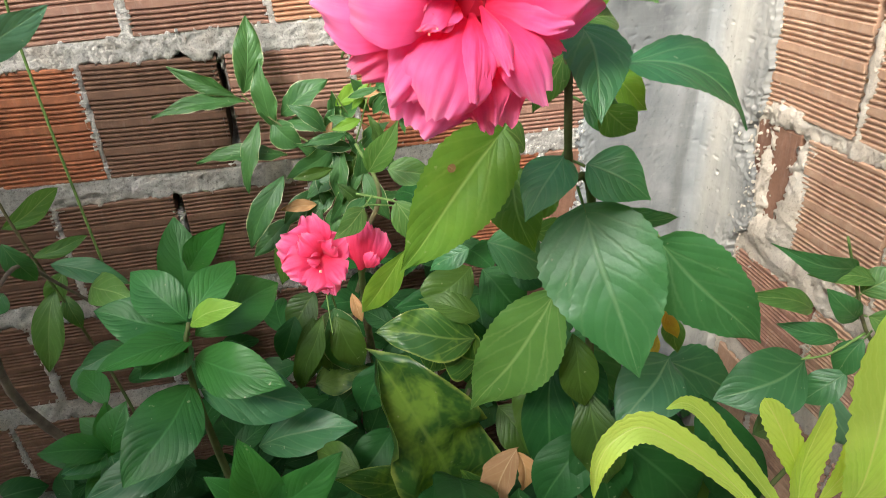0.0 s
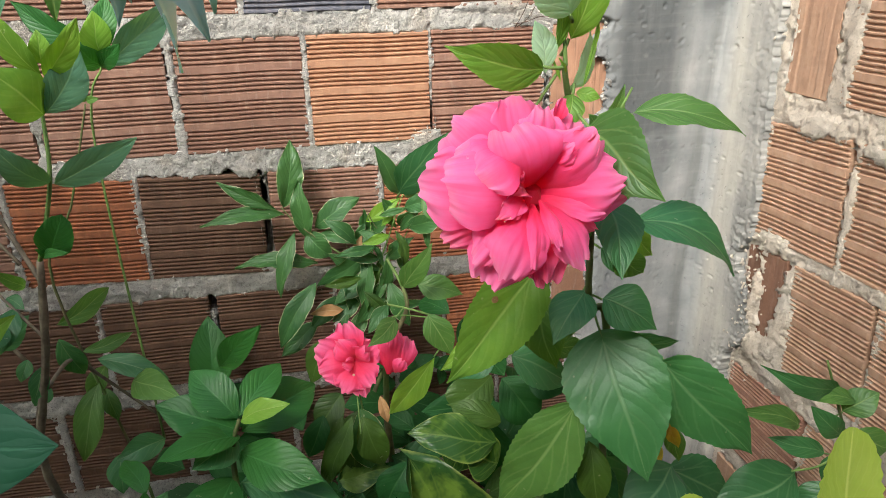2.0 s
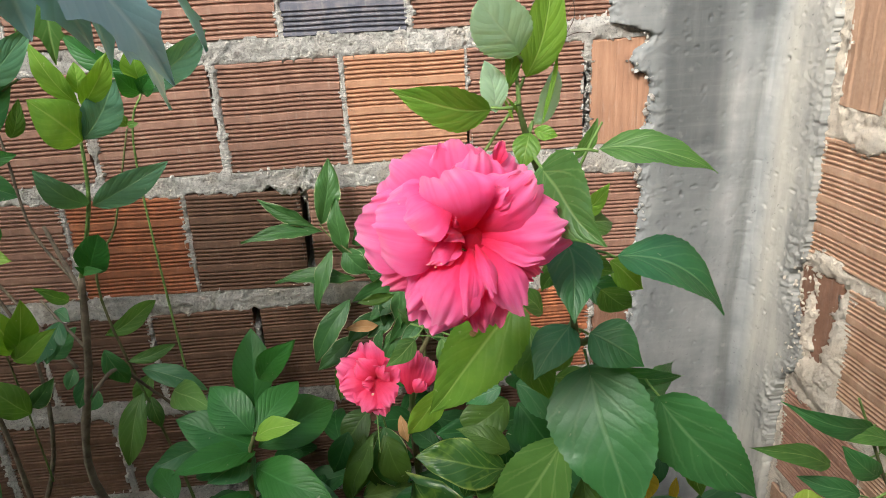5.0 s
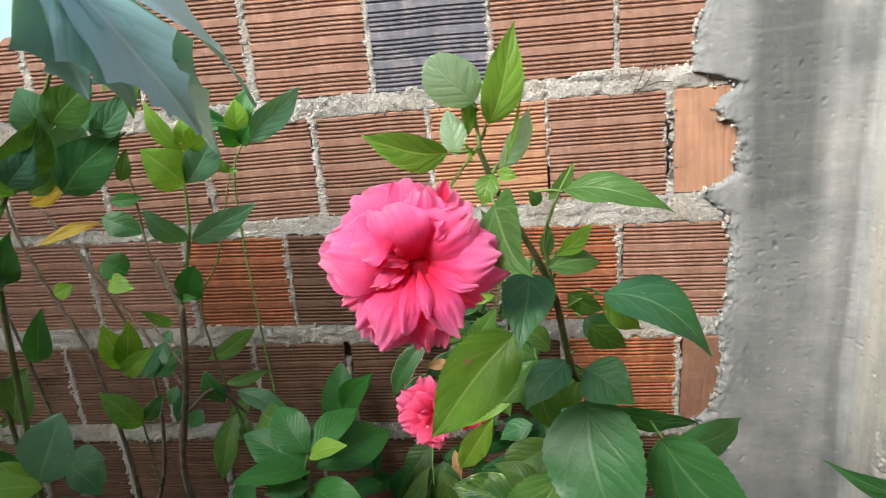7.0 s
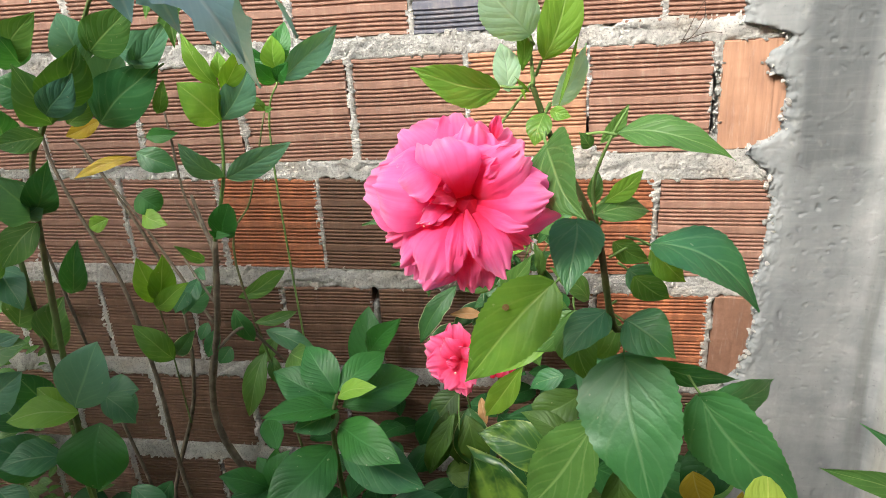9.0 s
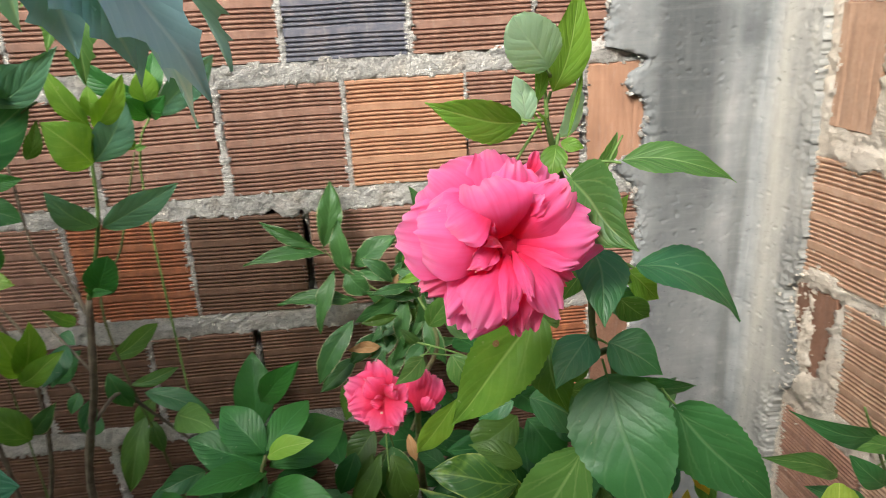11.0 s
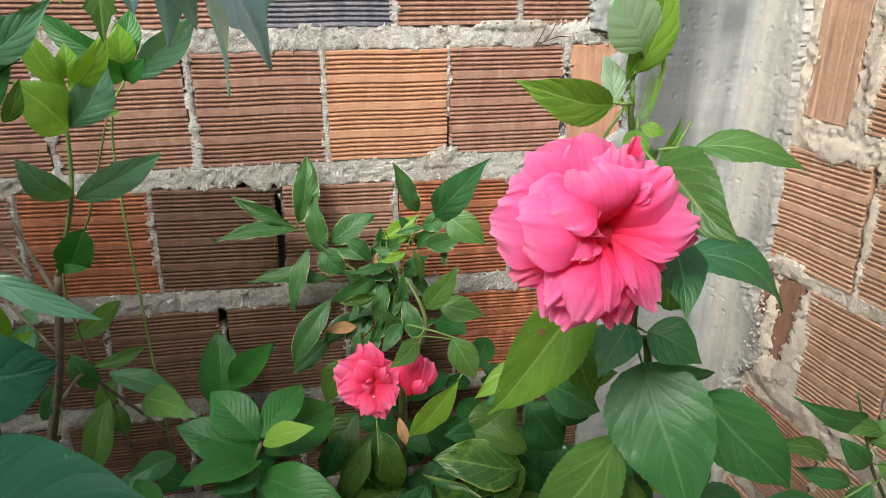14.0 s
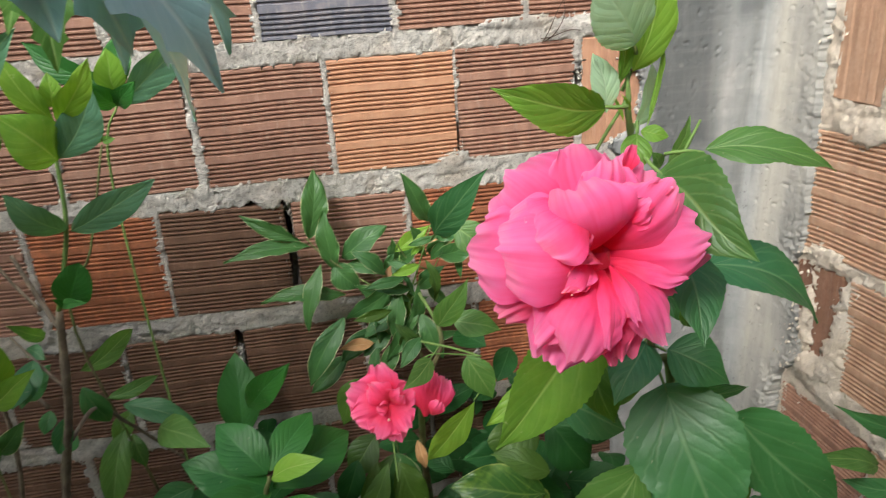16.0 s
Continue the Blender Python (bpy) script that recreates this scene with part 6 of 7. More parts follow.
leaf(tall_stems, (-0.302, 0.760, 0.740), (-0.220, 0.660, 0.765), 0.046, (-0.62, -0.33, 0.71), LEAF, "oval", bend=0.12, fold=0.25)
leaf(tall_stems, (-0.411, 0.700, 0.831), (-0.418, 0.680, 0.809), 0.020, (0.38, -0.74, 0.55), LEAF_DEEP, "oval", bend=0.12, fold=0.25)
leaf(tall_stems, (-0.385, 0.680, 0.831), (-0.399, 0.660, 0.789), 0.025, (0.29, -0.90, 0.33), LEAF_DEEP, "oval", bend=0.12, fold=0.25)
leaf(tall_stems, (-0.400, 0.680, 0.917), (-0.413, 0.640, 0.876), 0.032, (0.26, -0.73, 0.63), LEAF_DEEP, "oval", bend=0.12, fold=0.25)
leaf(tall_stems, (-0.373, 0.660, 0.956), (-0.379, 0.600, 1.002), 0.017, (0.88, -0.34, -0.32), LEAF, "oval", bend=0.12, fold=0.25)
leaf(tall_stems, (-0.412, 0.700, 0.925), (-0.388, 0.680, 0.916), 0.019, (-0.19, -0.58, 0.79), LEAF_DEEP, "oval", bend=0.12, fold=0.25)
leaf(tall_stems, (-0.356, 0.800, 0.710), (-0.348, 0.780, 0.660), 0.026, (0.29, -0.87, 0.40), LEAF, "oval", bend=0.12, fold=0.25)
leaf(tall_stems, (-0.262, 0.700, 0.676), (-0.320, 0.660, 0.678), 0.039, (0.47, -0.65, 0.60), LEAF_DEEP, "oval", bend=0.12, fold=0.25)
leaf(tall_stems, (-0.328, 0.700, 0.656), (-0.323, 0.660, 0.617), 0.038, (0.25, -0.66, 0.71), LEAF_DEEP, "oval", bend=0.12, fold=0.25)
leaf(tall_stems, (-0.410, 0.660, 0.905), (-0.412, 0.620, 0.889), 0.028, (0.50, -0.34, 0.79), LEAF_DEEP, "oval", bend=0.12, fold=0.25)

slender_stems = plant("slender_shrub", (-0.300, 0.800, 0.000), "slender green shoot with a whorl of pale new leaves", "shrub")
tube("main_stem", [(-0.300, 0.800, 0.000), (-0.330, 0.800, 0.500), (-0.385, 0.780, 0.899), (-0.334, 0.770, 1.018), (-0.286, 0.765, 1.154)], [0.003, 0.0026, 0.002, 0.0017, 0.0013], slender_stems, STEM)
tube("shoot", [(-0.290, 0.800, 0.600), (-0.290, 0.780, 1.091), (-0.257, 0.764, 1.200)], [0.002, 0.0017, 0.0014], slender_stems, STEM_GREEN)
leaf(slender_stems, (-0.255, 0.764, 1.202), (-0.167, 0.800, 1.272), 0.047, (0.53, -0.80, -0.26), LEAF_BLUE, "oval", bend=0.1, fold=0.28)
leaf(slender_stems, (-0.255, 0.764, 1.216), (-0.252, 0.750, 1.267), 0.036, (0.23, -0.94, -0.27), LEAF_YOUNG, "oval", bend=0.1, fold=0.28)
leaf(slender_stems, (-0.254, 0.764, 1.214), (-0.242, 0.780, 1.283), 0.035, (0.24, -0.95, 0.18), LEAF_BROAD, "oval", bend=0.1, fold=0.28)
leaf(slender_stems, (-0.259, 0.764, 1.224), (-0.352, 0.780, 1.277), 0.033, (-0.19, -0.98, -0.03), LEAF_BROAD, "oval", bend=0.1, fold=0.28)
leaf(slender_stems, (-0.258, 0.764, 1.200), (-0.270, 0.720, 1.233), 0.028, (0.64, -0.56, -0.52), LEAF_BROAD, "oval", bend=0.1, fold=0.28)
leaf(slender_stems, (-0.256, 0.764, 1.200), (-0.221, 0.720, 1.231), 0.025, (-0.44, -0.72, -0.53), LEAF_BROAD, "oval", bend=0.1, fold=0.28)
leaf(slender_stems, (-0.285, 0.764, 1.158), (-0.293, 0.750, 1.182), 0.017, (0.48, -0.82, -0.32), LEAF, "oval", bend=0.1, fold=0.28)
leaf(slender_stems, (-0.283, 0.764, 1.158), (-0.265, 0.750, 1.164), 0.010, (-0.60, -0.80, -0.05), LEAF, "oval", bend=0.1, fold=0.28)

# ---- stems and leaves further along the wall ----

far_stems = plant("leaning_shrub", (-0.520, 0.840, 0.000), "shrub of thin leaning brown stems with scattered leaves", "shrub")
tube("main_stem", [(-0.400, 0.800, 0.000), (-0.574, 0.800, 0.300), (-0.598, 0.800, 0.662), (-0.620, 0.800, 0.852), (-0.670, 0.800, 0.992), (-0.696, 0.800, 1.102), (-0.685, 0.800, 1.186)], [0.005, 0.0045, 0.004, 0.0035, 0.003, 0.0026, 0.002], far_stems, BARK, knots=0.3)
tube("stem", [(-0.420, 0.860, 0.000), (-0.672, 0.860, 0.235), (-0.572, 0.860, 0.572), (-0.551, 0.860, 0.754), (-0.579, 0.860, 0.883), (-0.651, 0.860, 1.046), (-0.688, 0.860, 1.108)], [0.005, 0.0045, 0.004, 0.003, 0.003, 0.0025, 0.002], far_stems, BARK, knots=0.3)
tube("stem", [(-0.459, 0.800, 0.775), (-0.525, 0.820, 0.878), (-0.598, 0.840, 0.989), (-0.660, 0.840, 1.082)], [0.003, 0.0025, 0.002, 0.0016], far_stems, BARK, knots=0.3)
tube("stem", [(-0.428, 0.800, 0.929), (-0.475, 0.820, 1.004), (-0.479, 0.820, 1.121), (-0.484, 0.820, 1.185)], [0.0025, 0.0022, 0.002, 0.0016], far_stems, BARK, knots=0.3)
tube("stem", [(-0.620, 0.800, 0.000), (-0.671, 0.800, 0.412), (-0.700, 0.780, 0.682), (-0.709, 0.760, 0.880), (-0.710, 0.740, 1.002)], [0.004, 0.0035, 0.003, 0.0026, 0.002], far_stems, BARK, knots=0.3)
tube("twig", [(-0.563, 0.820, 0.545), (-0.554, 0.800, 0.725), (-0.533, 0.760, 0.839)], [0.0018, 0.0015, 0.0012], far_stems, STEM)
leaf(far_stems, (-0.573, 0.840, 1.009), (-0.538, 0.837, 0.979), 0.052, (0.33, -0.82, 0.46), LEAF_BROAD, "round", bend=0.12, fold=0.25)
leaf(far_stems, (-0.569, 0.830, 0.971), (-0.507, 0.800, 0.965), 0.035, (-0.31, -0.76, 0.58), LEAF_YOUNG, "oval", bend=0.12, fold=0.25)
leaf(far_stems, (-0.522, 0.820, 1.113), (-0.465, 0.820, 1.116), 0.026, (-0.01, -0.98, 0.17), LEAF_BROAD, "oval", bend=0.12, fold=0.25)
leaf(far_stems, (-0.544, 0.820, 1.089), (-0.479, 0.820, 1.054), 0.044, (0.22, -0.89, 0.40), LEAF_DEEP, "oval", bend=0.12, fold=0.25)
leaf(far_stems, (-0.533, 0.800, 1.084), (-0.646, 0.780, 1.056), 0.022, (0.05, -0.90, 0.43), LEAF_YELLOW, "lance", bend=0.12, fold=0.25)
leaf(far_stems, (-0.527, 0.720, 1.161), (-0.576, 0.700, 1.141), 0.026, (0.36, -0.93, 0.06), LEAF_YELLOW, "oval", bend=0.12, fold=0.25)
leaf(far_stems, (-0.424, 0.600, 0.918), (-0.418, 0.570, 0.998), 0.040, (0.63, -0.71, -0.31), LEAF_YOUNG, "oval", bend=0.12, fold=0.25)
leaf(far_stems, (-0.423, 0.600, 0.923), (-0.385, 0.580, 0.998), 0.039, (0.57, -0.68, -0.47), LEAF_YOUNG, "oval", bend=0.12, fold=0.25)
leaf(far_stems, (-0.426, 0.600, 0.909), (-0.356, 0.580, 0.955), 0.029, (-0.23, -0.97, -0.08), LEAF_YOUNG, "oval", bend=0.12, fold=0.25)
leaf(far_stems, (-0.469, 0.740, 0.839), (-0.404, 0.720, 0.886), 0.042, (-0.23, -0.97, -0.10), LEAF_DEEP, "oval", bend=0.12, fold=0.25)
leaf(far_stems, (-0.527, 0.760, 0.725), (-0.561, 0.720, 0.814), 0.048, (0.78, -0.63, 0.01), LEAF, "oval", bend=0.12, fold=0.25)
leaf(far_stems, (-0.546, 0.800, 0.713), (-0.488, 0.780, 0.773), 0.031, (-0.10, -0.97, -0.23), LEAF_RIM, "oval", bend=0.12, fold=0.25)
leaf(far_stems, (-0.693, 0.760, 0.858), (-0.618, 0.720, 0.965), 0.044, (0.27, -0.82, -0.50), LEAF_DEEP, "oval", bend=0.12, fold=0.25)
leaf(far_stems, (-0.614, 0.800, 0.976), (-0.657, 0.800, 0.961), 0.030, (-0.03, -1.00, 0.08), LEAF_YOUNG, "oval", bend=0.12, fold=0.25)
leaf(far_stems, (-0.446, 0.820, 0.717), (-0.464, 0.800, 0.692), 0.032, (0.39, -0.84, 0.39), LEAF_DEEP, "oval", bend=0.12, fold=0.25)
leaf(far_stems, (-0.363, 0.840, 0.727), (-0.396, 0.820, 0.683), 0.032, (0.23, -0.94, 0.25), LEAF, "oval", bend=0.12, fold=0.25)
leaf(far_stems, (-0.620, 0.760, 0.649), (-0.651, 0.720, 0.611), 0.046, (0.49, -0.77, 0.41), LEAF_DEEP, "oval", bend=0.12, fold=0.25)
leaf(far_stems, (-0.545, 0.700, 0.505), (-0.596, 0.680, 0.437), 0.047, (0.18, -0.97, 0.15), LEAF_DEEP, "oval", bend=0.12, fold=0.25)
leaf(far_stems, (-0.598, 0.660, 0.521), (-0.521, 0.640, 0.467), 0.051, (0.35, -0.60, 0.72), LEAF_DEEP, "oval", bend=0.12, fold=0.25)

left_mass = plant("leafy_shrub", (-0.600, 0.550, 0.000), "dense leafy shrub with dark and bluish green leaves", "shrub")
tube("main_stem", [(-0.600, 0.550, 0.000), (-0.570, 0.540, 0.600), (-0.506, 0.520, 1.085), (-0.447, 0.500, 1.196), (-0.371, 0.480, 1.278), (-0.321, 0.460, 1.334)], [0.006, 0.005, 0.004, 0.0035, 0.003, 0.002], left_mass, STEM, knots=0.3)
tube("stem", [(-0.570, 0.540, 0.550), (-0.587, 0.560, 1.064), (-0.554, 0.550, 1.181)], [0.004, 0.003, 0.002], left_mass, STEM, knots=0.3)
tube("twig", [(-0.420, 0.500, 1.235), (-0.350, 0.500, 1.226), (-0.279, 0.500, 1.260)], [0.002, 0.0016, 0.0012], left_mass, STEM)
leaf(left_mass, (-0.435, 0.500, 1.199), (-0.434, 0.460, 1.272), 0.054, (0.71, -0.62, -0.35), LEAF, "ovate", bend=0.12, fold=0.22)
leaf(left_mass, (-0.424, 0.500, 1.222), (-0.348, 0.460, 1.285), 0.057, (0.18, -0.71, -0.68), LEAF, "oval", bend=0.12, fold=0.22)
leaf(left_mass, (-0.437, 0.500, 1.203), (-0.398, 0.520, 1.256), 0.049, (0.69, -0.67, -0.26), LEAF_BLUE, "oval", bend=0.12, fold=0.22)
leaf(left_mass, (-0.423, 0.480, 1.213), (-0.363, 0.460, 1.257), 0.038, (0.04, -0.89, -0.46), LEAF_BLUE, "oval", bend=0.12, fold=0.22)
leaf(left_mass, (-0.435, 0.480, 1.187), (-0.469, 0.440, 1.187), 0.030, (0.75, -0.64, 0.16), LEAF, "oval", bend=0.12, fold=0.22)
leaf(left_mass, (-0.386, 0.520, 1.194), (-0.285, 0.500, 1.261), 0.062, (0.01, -0.95, -0.30), LEAF_DEEP, "oval", bend=0.12, fold=0.22)
leaf(left_mass, (-0.380, 0.520, 1.230), (-0.330, 0.500, 1.286), 0.045, (0.19, -0.86, -0.48), LEAF_BLUE, "oval", bend=0.12, fold=0.22)
leaf(left_mass, (-0.330, 0.500, 1.274), (-0.254, 0.480, 1.290), 0.037, (-0.23, -0.97, -0.12), LEAF_BLUE, "oval", bend=0.12, fold=0.22)
leaf(left_mass, (-0.443, 0.540, 1.191), (-0.381, 0.520, 1.227), 0.025, (-0.08, -0.92, -0.37), LEAF, "oval", bend=0.12, fold=0.22)
leaf(left_mass, (-0.467, 0.520, 1.226), (-0.496, 0.500, 1.250), 0.047, (0.63, -0.77, 0.11), LEAF_DEEP, "oval", bend=0.12, fold=0.22)
leaf(left_mass, (-0.491, 0.500, 1.084), (-0.487, 0.440, 1.159), 0.062, (0.71, -0.53, -0.46), LEAF_BLUE, "ovate", bend=0.12, fold=0.22)
leaf(left_mass, (-0.493, 0.500, 1.091), (-0.422, 0.460, 1.162), 0.041, (0.15, -0.79, -0.60), LEAF_DEEP, "oval", bend=0.12, fold=0.22)
leaf(left_mass, (-0.493, 0.500, 1.076), (-0.526, 0.460, 1.031), 0.043, (0.49, -0.80, 0.35), LEAF, "oval", bend=0.12, fold=0.22)
leaf(left_mass, (-0.510, 0.500, 1.099), (-0.522, 0.460, 1.098), 0.035, (0.92, -0.28, 0.28), LEAF_BLUE, "oval", bend=0.12, fold=0.22)
leaf(left_mass, (-0.507, 0.500, 1.084), (-0.459, 0.480, 1.112), 0.028, (-0.16, -0.91, -0.37), LEAF_BLUE, "oval", bend=0.12, fold=0.22)
leaf(left_mass, (-0.549, 0.550, 1.174), (-0.509, 0.500, 1.225), 0.042, (0.47, -0.42, -0.78), LEAF_DEEP, "oval", bend=0.12, fold=0.22)
leaf(left_mass, (-0.361, 0.480, 1.266), (-0.364, 0.460, 1.320), 0.048, (0.63, -0.74, -0.24), LEAF_BLUE, "oval", bend=0.12, fold=0.22)
leaf(left_mass, (-0.350, 0.480, 1.278), (-0.280, 0.460, 1.321), 0.048, (-0.01, -0.91, -0.41), LEAF, "oval", bend=0.12, fold=0.22)
leaf(left_mass, (-0.471, 0.500, 1.281), (-0.390, 0.460, 1.321), 0.043, (-0.12, -0.81, -0.57), LEAF, "oval", bend=0.12, fold=0.22)
leaf(left_mass, (-0.483, 0.500, 1.287), (-0.470, 0.460, 1.325), 0.044, (0.70, -0.36, -0.62), LEAF, "oval", bend=0.12, fold=0.22)
leaf(left_mass, (-0.453, 0.500, 1.267), (-0.438, 0.460, 1.301), 0.038, (0.67, -0.32, -0.67), LEAF_DEEP, "oval", bend=0.12, fold=0.22)
leaf(left_mass, (-0.319, 0.500, 1.262), (-0.233, 0.460, 1.308), 0.030, (-0.18, -0.88, -0.43), LEAF_BLUE, "oval", bend=0.12, fold=0.22)
leaf(left_mass, (-0.311, 0.520, 1.202), (-0.283, 0.500, 1.242), 0.017, (0.20, -0.81, -0.55), LEAF, "oval", bend=0.12, fold=0.22)
leaf(left_mass, (-0.632, 0.560, 0.987), (-0.569, 0.520, 0.945), 0.048, (0.24, -0.50, 0.83), LEAF_DEEP, "oval", bend=0.12, fold=0.22)
leaf(left_mass, (-0.630, 0.540, 0.970), (-0.604, 0.500, 1.045), 0.054, (0.69, -0.51, -0.51), LEAF, "oval", bend=0.12, fold=0.22)
leaf(left_mass, (-0.634, 0.500, 0.892), (-0.534, 0.460, 0.935), 0.043, (-0.40, -0.91, 0.09), LEAF_BLUE, "oval", bend=0.12, fold=0.22)

corner_bush = plant("broad_leaved_bush", (-0.440, 0.480, 0.000), "broad-leaved bush with bright young leaves above dark ones", "bush")
tube("main_stem", [(-0.440, 0.480, 0.000), (-0.435, 0.475, 0.500), (-0.500, 0.465, 0.650), (-0.496, 0.460, 0.800)], [0.005, 0.004, 0.003, 0.002], corner_bush, STEM_GREEN)
leaf(corner_bush, (-0.483, 0.460, 0.831), (-0.439, 0.480, 0.917), 0.075, (0.25, -0.85, 0.45), LEAF_BLUE, "oval", bend=0.1, fold=0.2, wave=0.05)
leaf(corner_bush, (-0.493, 0.460, 0.820), (-0.532, 0.460, 0.858), 0.036, (0.10, -0.80, 0.60), LEAF_YOUNG, "oval", bend=0.1, fold=0.2, wave=0.05)
leaf(corner_bush, (-0.480, 0.460, 0.821), (-0.552, 0.420, 0.835), 0.051, (0.10, -0.50, 0.86), LEAF_YOUNG, "oval", bend=0.1, fold=0.2, wave=0.05)
leaf(corner_bush, (-0.460, 0.470, 0.800), (-0.459, 0.430, 0.719), 0.095, (0.20, -0.80, 0.55), LEAF_BROAD, "oval", bend=0.1, fold=0.2, wave=0.05)
leaf(corner_bush, (-0.505, 0.540, 0.797), (-0.445, 0.540, 0.807), 0.052, (0.10, -0.60, 0.80), LEAF_DEEP, "oval", bend=0.1, fold=0.2, wave=0.05)
leaf(corner_bush, (-0.607, 0.450, 0.828), (-0.547, 0.460, 0.884), 0.055, (0.30, -0.80, 0.50), LEAF_BLUE, "oval", bend=0.1, fold=0.2, wave=0.05)
leaf(corner_bush, (-0.607, 0.470, 0.896), (-0.527, 0.460, 0.924), 0.055, (0.20, -0.70, 0.66), LEAF, "oval", bend=0.1, fold=0.2, wave=0.05)
leaf(corner_bush, (-0.569, 0.470, 0.713), (-0.616, 0.440, 0.781), 0.066, (0.30, -0.60, 0.75), LEAF_DEEP, "oval", bend=0.1, fold=0.2, wave=0.05)
leaf(corner_bush, (-0.524, 0.460, 0.749), (-0.588, 0.420, 0.757), 0.056, (0.10, -0.50, 0.86), LEAF_DEEP, "oval", bend=0.1, fold=0.2, wave=0.05)
leaf(corner_bush, (-0.631, 0.420, 0.674), (-0.536, 0.400, 0.677), 0.074, (0.20, -0.60, 0.78), LEAF_DEEP, "oval", bend=0.1, fold=0.2, wave=0.05)
leaf(corner_bush, (-0.580, 0.560, 0.860), (-0.540, 0.560, 0.944), 0.059, (0.20, -0.85, 0.45), LEAF, "oval", bend=0.1, fold=0.2, wave=0.05)
leaf(corner_bush, (-0.625, 0.560, 0.896), (-0.591, 0.560, 0.956), 0.053, (0.30, -0.85, 0.45), LEAF, "oval", bend=0.1, fold=0.2, wave=0.05)
leaf(corner_bush, (-0.604, 0.460, 0.729), (-0.623, 0.440, 0.782), 0.048, (0.86, -0.49, 0.13), LEAF_DEEP, "oval", bend=0.1, fold=0.22)
leaf(corner_bush, (-0.542, 0.480, 0.738), (-0.625, 0.460, 0.748), 0.041, (0.26, -0.76, 0.60), LEAF_DEEP, "oval", bend=0.1, fold=0.22)
leaf(corner_bush, (-0.601, 0.420, 0.722), (-0.551, 0.400, 0.694), 0.047, (0.29, -0.46, 0.84), LEAF_DEEP, "oval", bend=0.1, fold=0.22)
leaf(corner_bush, (-0.436, 0.400, 0.722), (-0.428, 0.370, 0.665), 0.093, (0.58, -0.68, 0.44), LEAF_LIME, "heart", bend=0.1, fold=0.22)
leaf(corner_bush, (-0.631, 0.420, 0.690), (-0.567, 0.400, 0.673), 0.056, (0.09, -0.47, 0.88), LEAF_DEEP, "ovate", bend=0.1, fold=0.22)
leaf(corner_bush, (-0.621, 0.400, 0.708), (-0.601, 0.380, 0.668), 0.047, (0.63, -0.52, 0.58), LEAF, "oval", bend=0.1, fold=0.22)
leaf(corner_bush, (-0.484, 0.520, 0.811), (-0.431, 0.500, 0.779), 0.040, (0.23, -0.60, 0.76), LEAF_DEEP, "oval", bend=0.1, fold=0.22)
leaf(corner_bush, (-0.564, 0.500, 0.801), (-0.572, 0.480, 0.870), 0.048, (0.81, -0.58, -0.07), LEAF_DEEP, "oval", bend=0.1, fold=0.22)
leaf(corner_bush, (-0.413, 0.460, 0.631), (-0.360, 0.440, 0.624), 0.057, (-0.08, -0.50, 0.86), LEAF_DEEP, "oval", bend=0.1, fold=0.22)
leaf(corner_bush, (-0.606, 0.500, 0.759), (-0.643, 0.500, 0.817), 0.050, (0.66, -0.62, 0.42), LEAF_DEEP, "oval", bend=0.1, fold=0.22)

# ---- lobed leaves hanging in from above ----

papaya = plant("papaya_tree", (-1.180, -0.080, 0.000), "papaya tree with lobed bluish green leaves hanging in and an unseen crown added for shade", "tree")
papaya_trunk(papaya)
lobed_leaf(papaya, (-0.130, 0.190, 1.415), [((-0.050, 0.215, 1.288), 0.40), ((-0.088, 0.200, 1.308), 0.46), ((-0.118, 0.190, 1.316), 0.60), ((-0.073, 0.316, 1.258), 0.40), ((-0.052, 0.360, 1.303), 0.40), ((-0.117, 0.334, 1.297), 0.40), ((-0.175, 0.170, 1.335), 0.6), ((-0.12, 0.07, 1.40), 0.5), ((-0.20, 0.30, 1.34), 0.4)], (0.10, -0.62, 0.78), LEAF_SKY_GLARE, PAPAYA_TOP)
lobed_leaf(papaya, (-0.159, 0.340, 1.376), [((-0.169, 0.325, 1.290), 0.42), ((-0.137, 0.330, 1.323), 0.42), ((-0.193, 0.330, 1.314), 0.42), ((-0.203, 0.330, 1.346), 0.42)], (0.1, -0.8, 0.6), LEAF, PAPAYA_TOP)
# crown leaves out of view, added to shade the wall's left part
for turn, out, rise in ((0, 0.34, -0.14), (38, 0.42, -0.05), (76, 0.36, -0.16), (118, 0.44, -0.08), (160, 0.34, -0.02), (198, 0.40, -0.12), (240, 0.36, -0.04), (282, 0.42, -0.15), (322, 0.38, -0.07), (20, 0.20, 0.10), (140, 0.22, 0.12), (260, 0.20, 0.08), (10, 0.40, -0.52), (58, 0.44, -0.62), (100, 0.46, -0.48), (150, 0.48, -0.60), (205, 0.44, -0.50), (300, 0.42, -0.58)):
    a = radians(turn)
    shade_crown_leaf(papaya, Vector(PAPAYA_TOP) + Vector((out * math.cos(a), out * math.sin(a), rise)), 0.25, turn, LEAF_BLUE if turn % 3 else LEAF)

# ---- a leafy branch close to the path ----

near_shrub = plant("leafy_shrub", (-0.330, 0.020, 0.000), "leafy shrub with large smooth blue-green leaves", "shrub")
tube("main_stem", [(-0.330, 0.020, 0.000), (-0.330, 0.020, 0.700), (-0.310, 0.030, 1.000), (-0.270, 0.050, 1.120), (-0.230, 0.040, 1.170), (-0.210, 0.050, 1.240)], [0.008, 0.006, 0.004, 0.003, 0.002, 0.0016], near_shrub, STEM, knots=0.2)
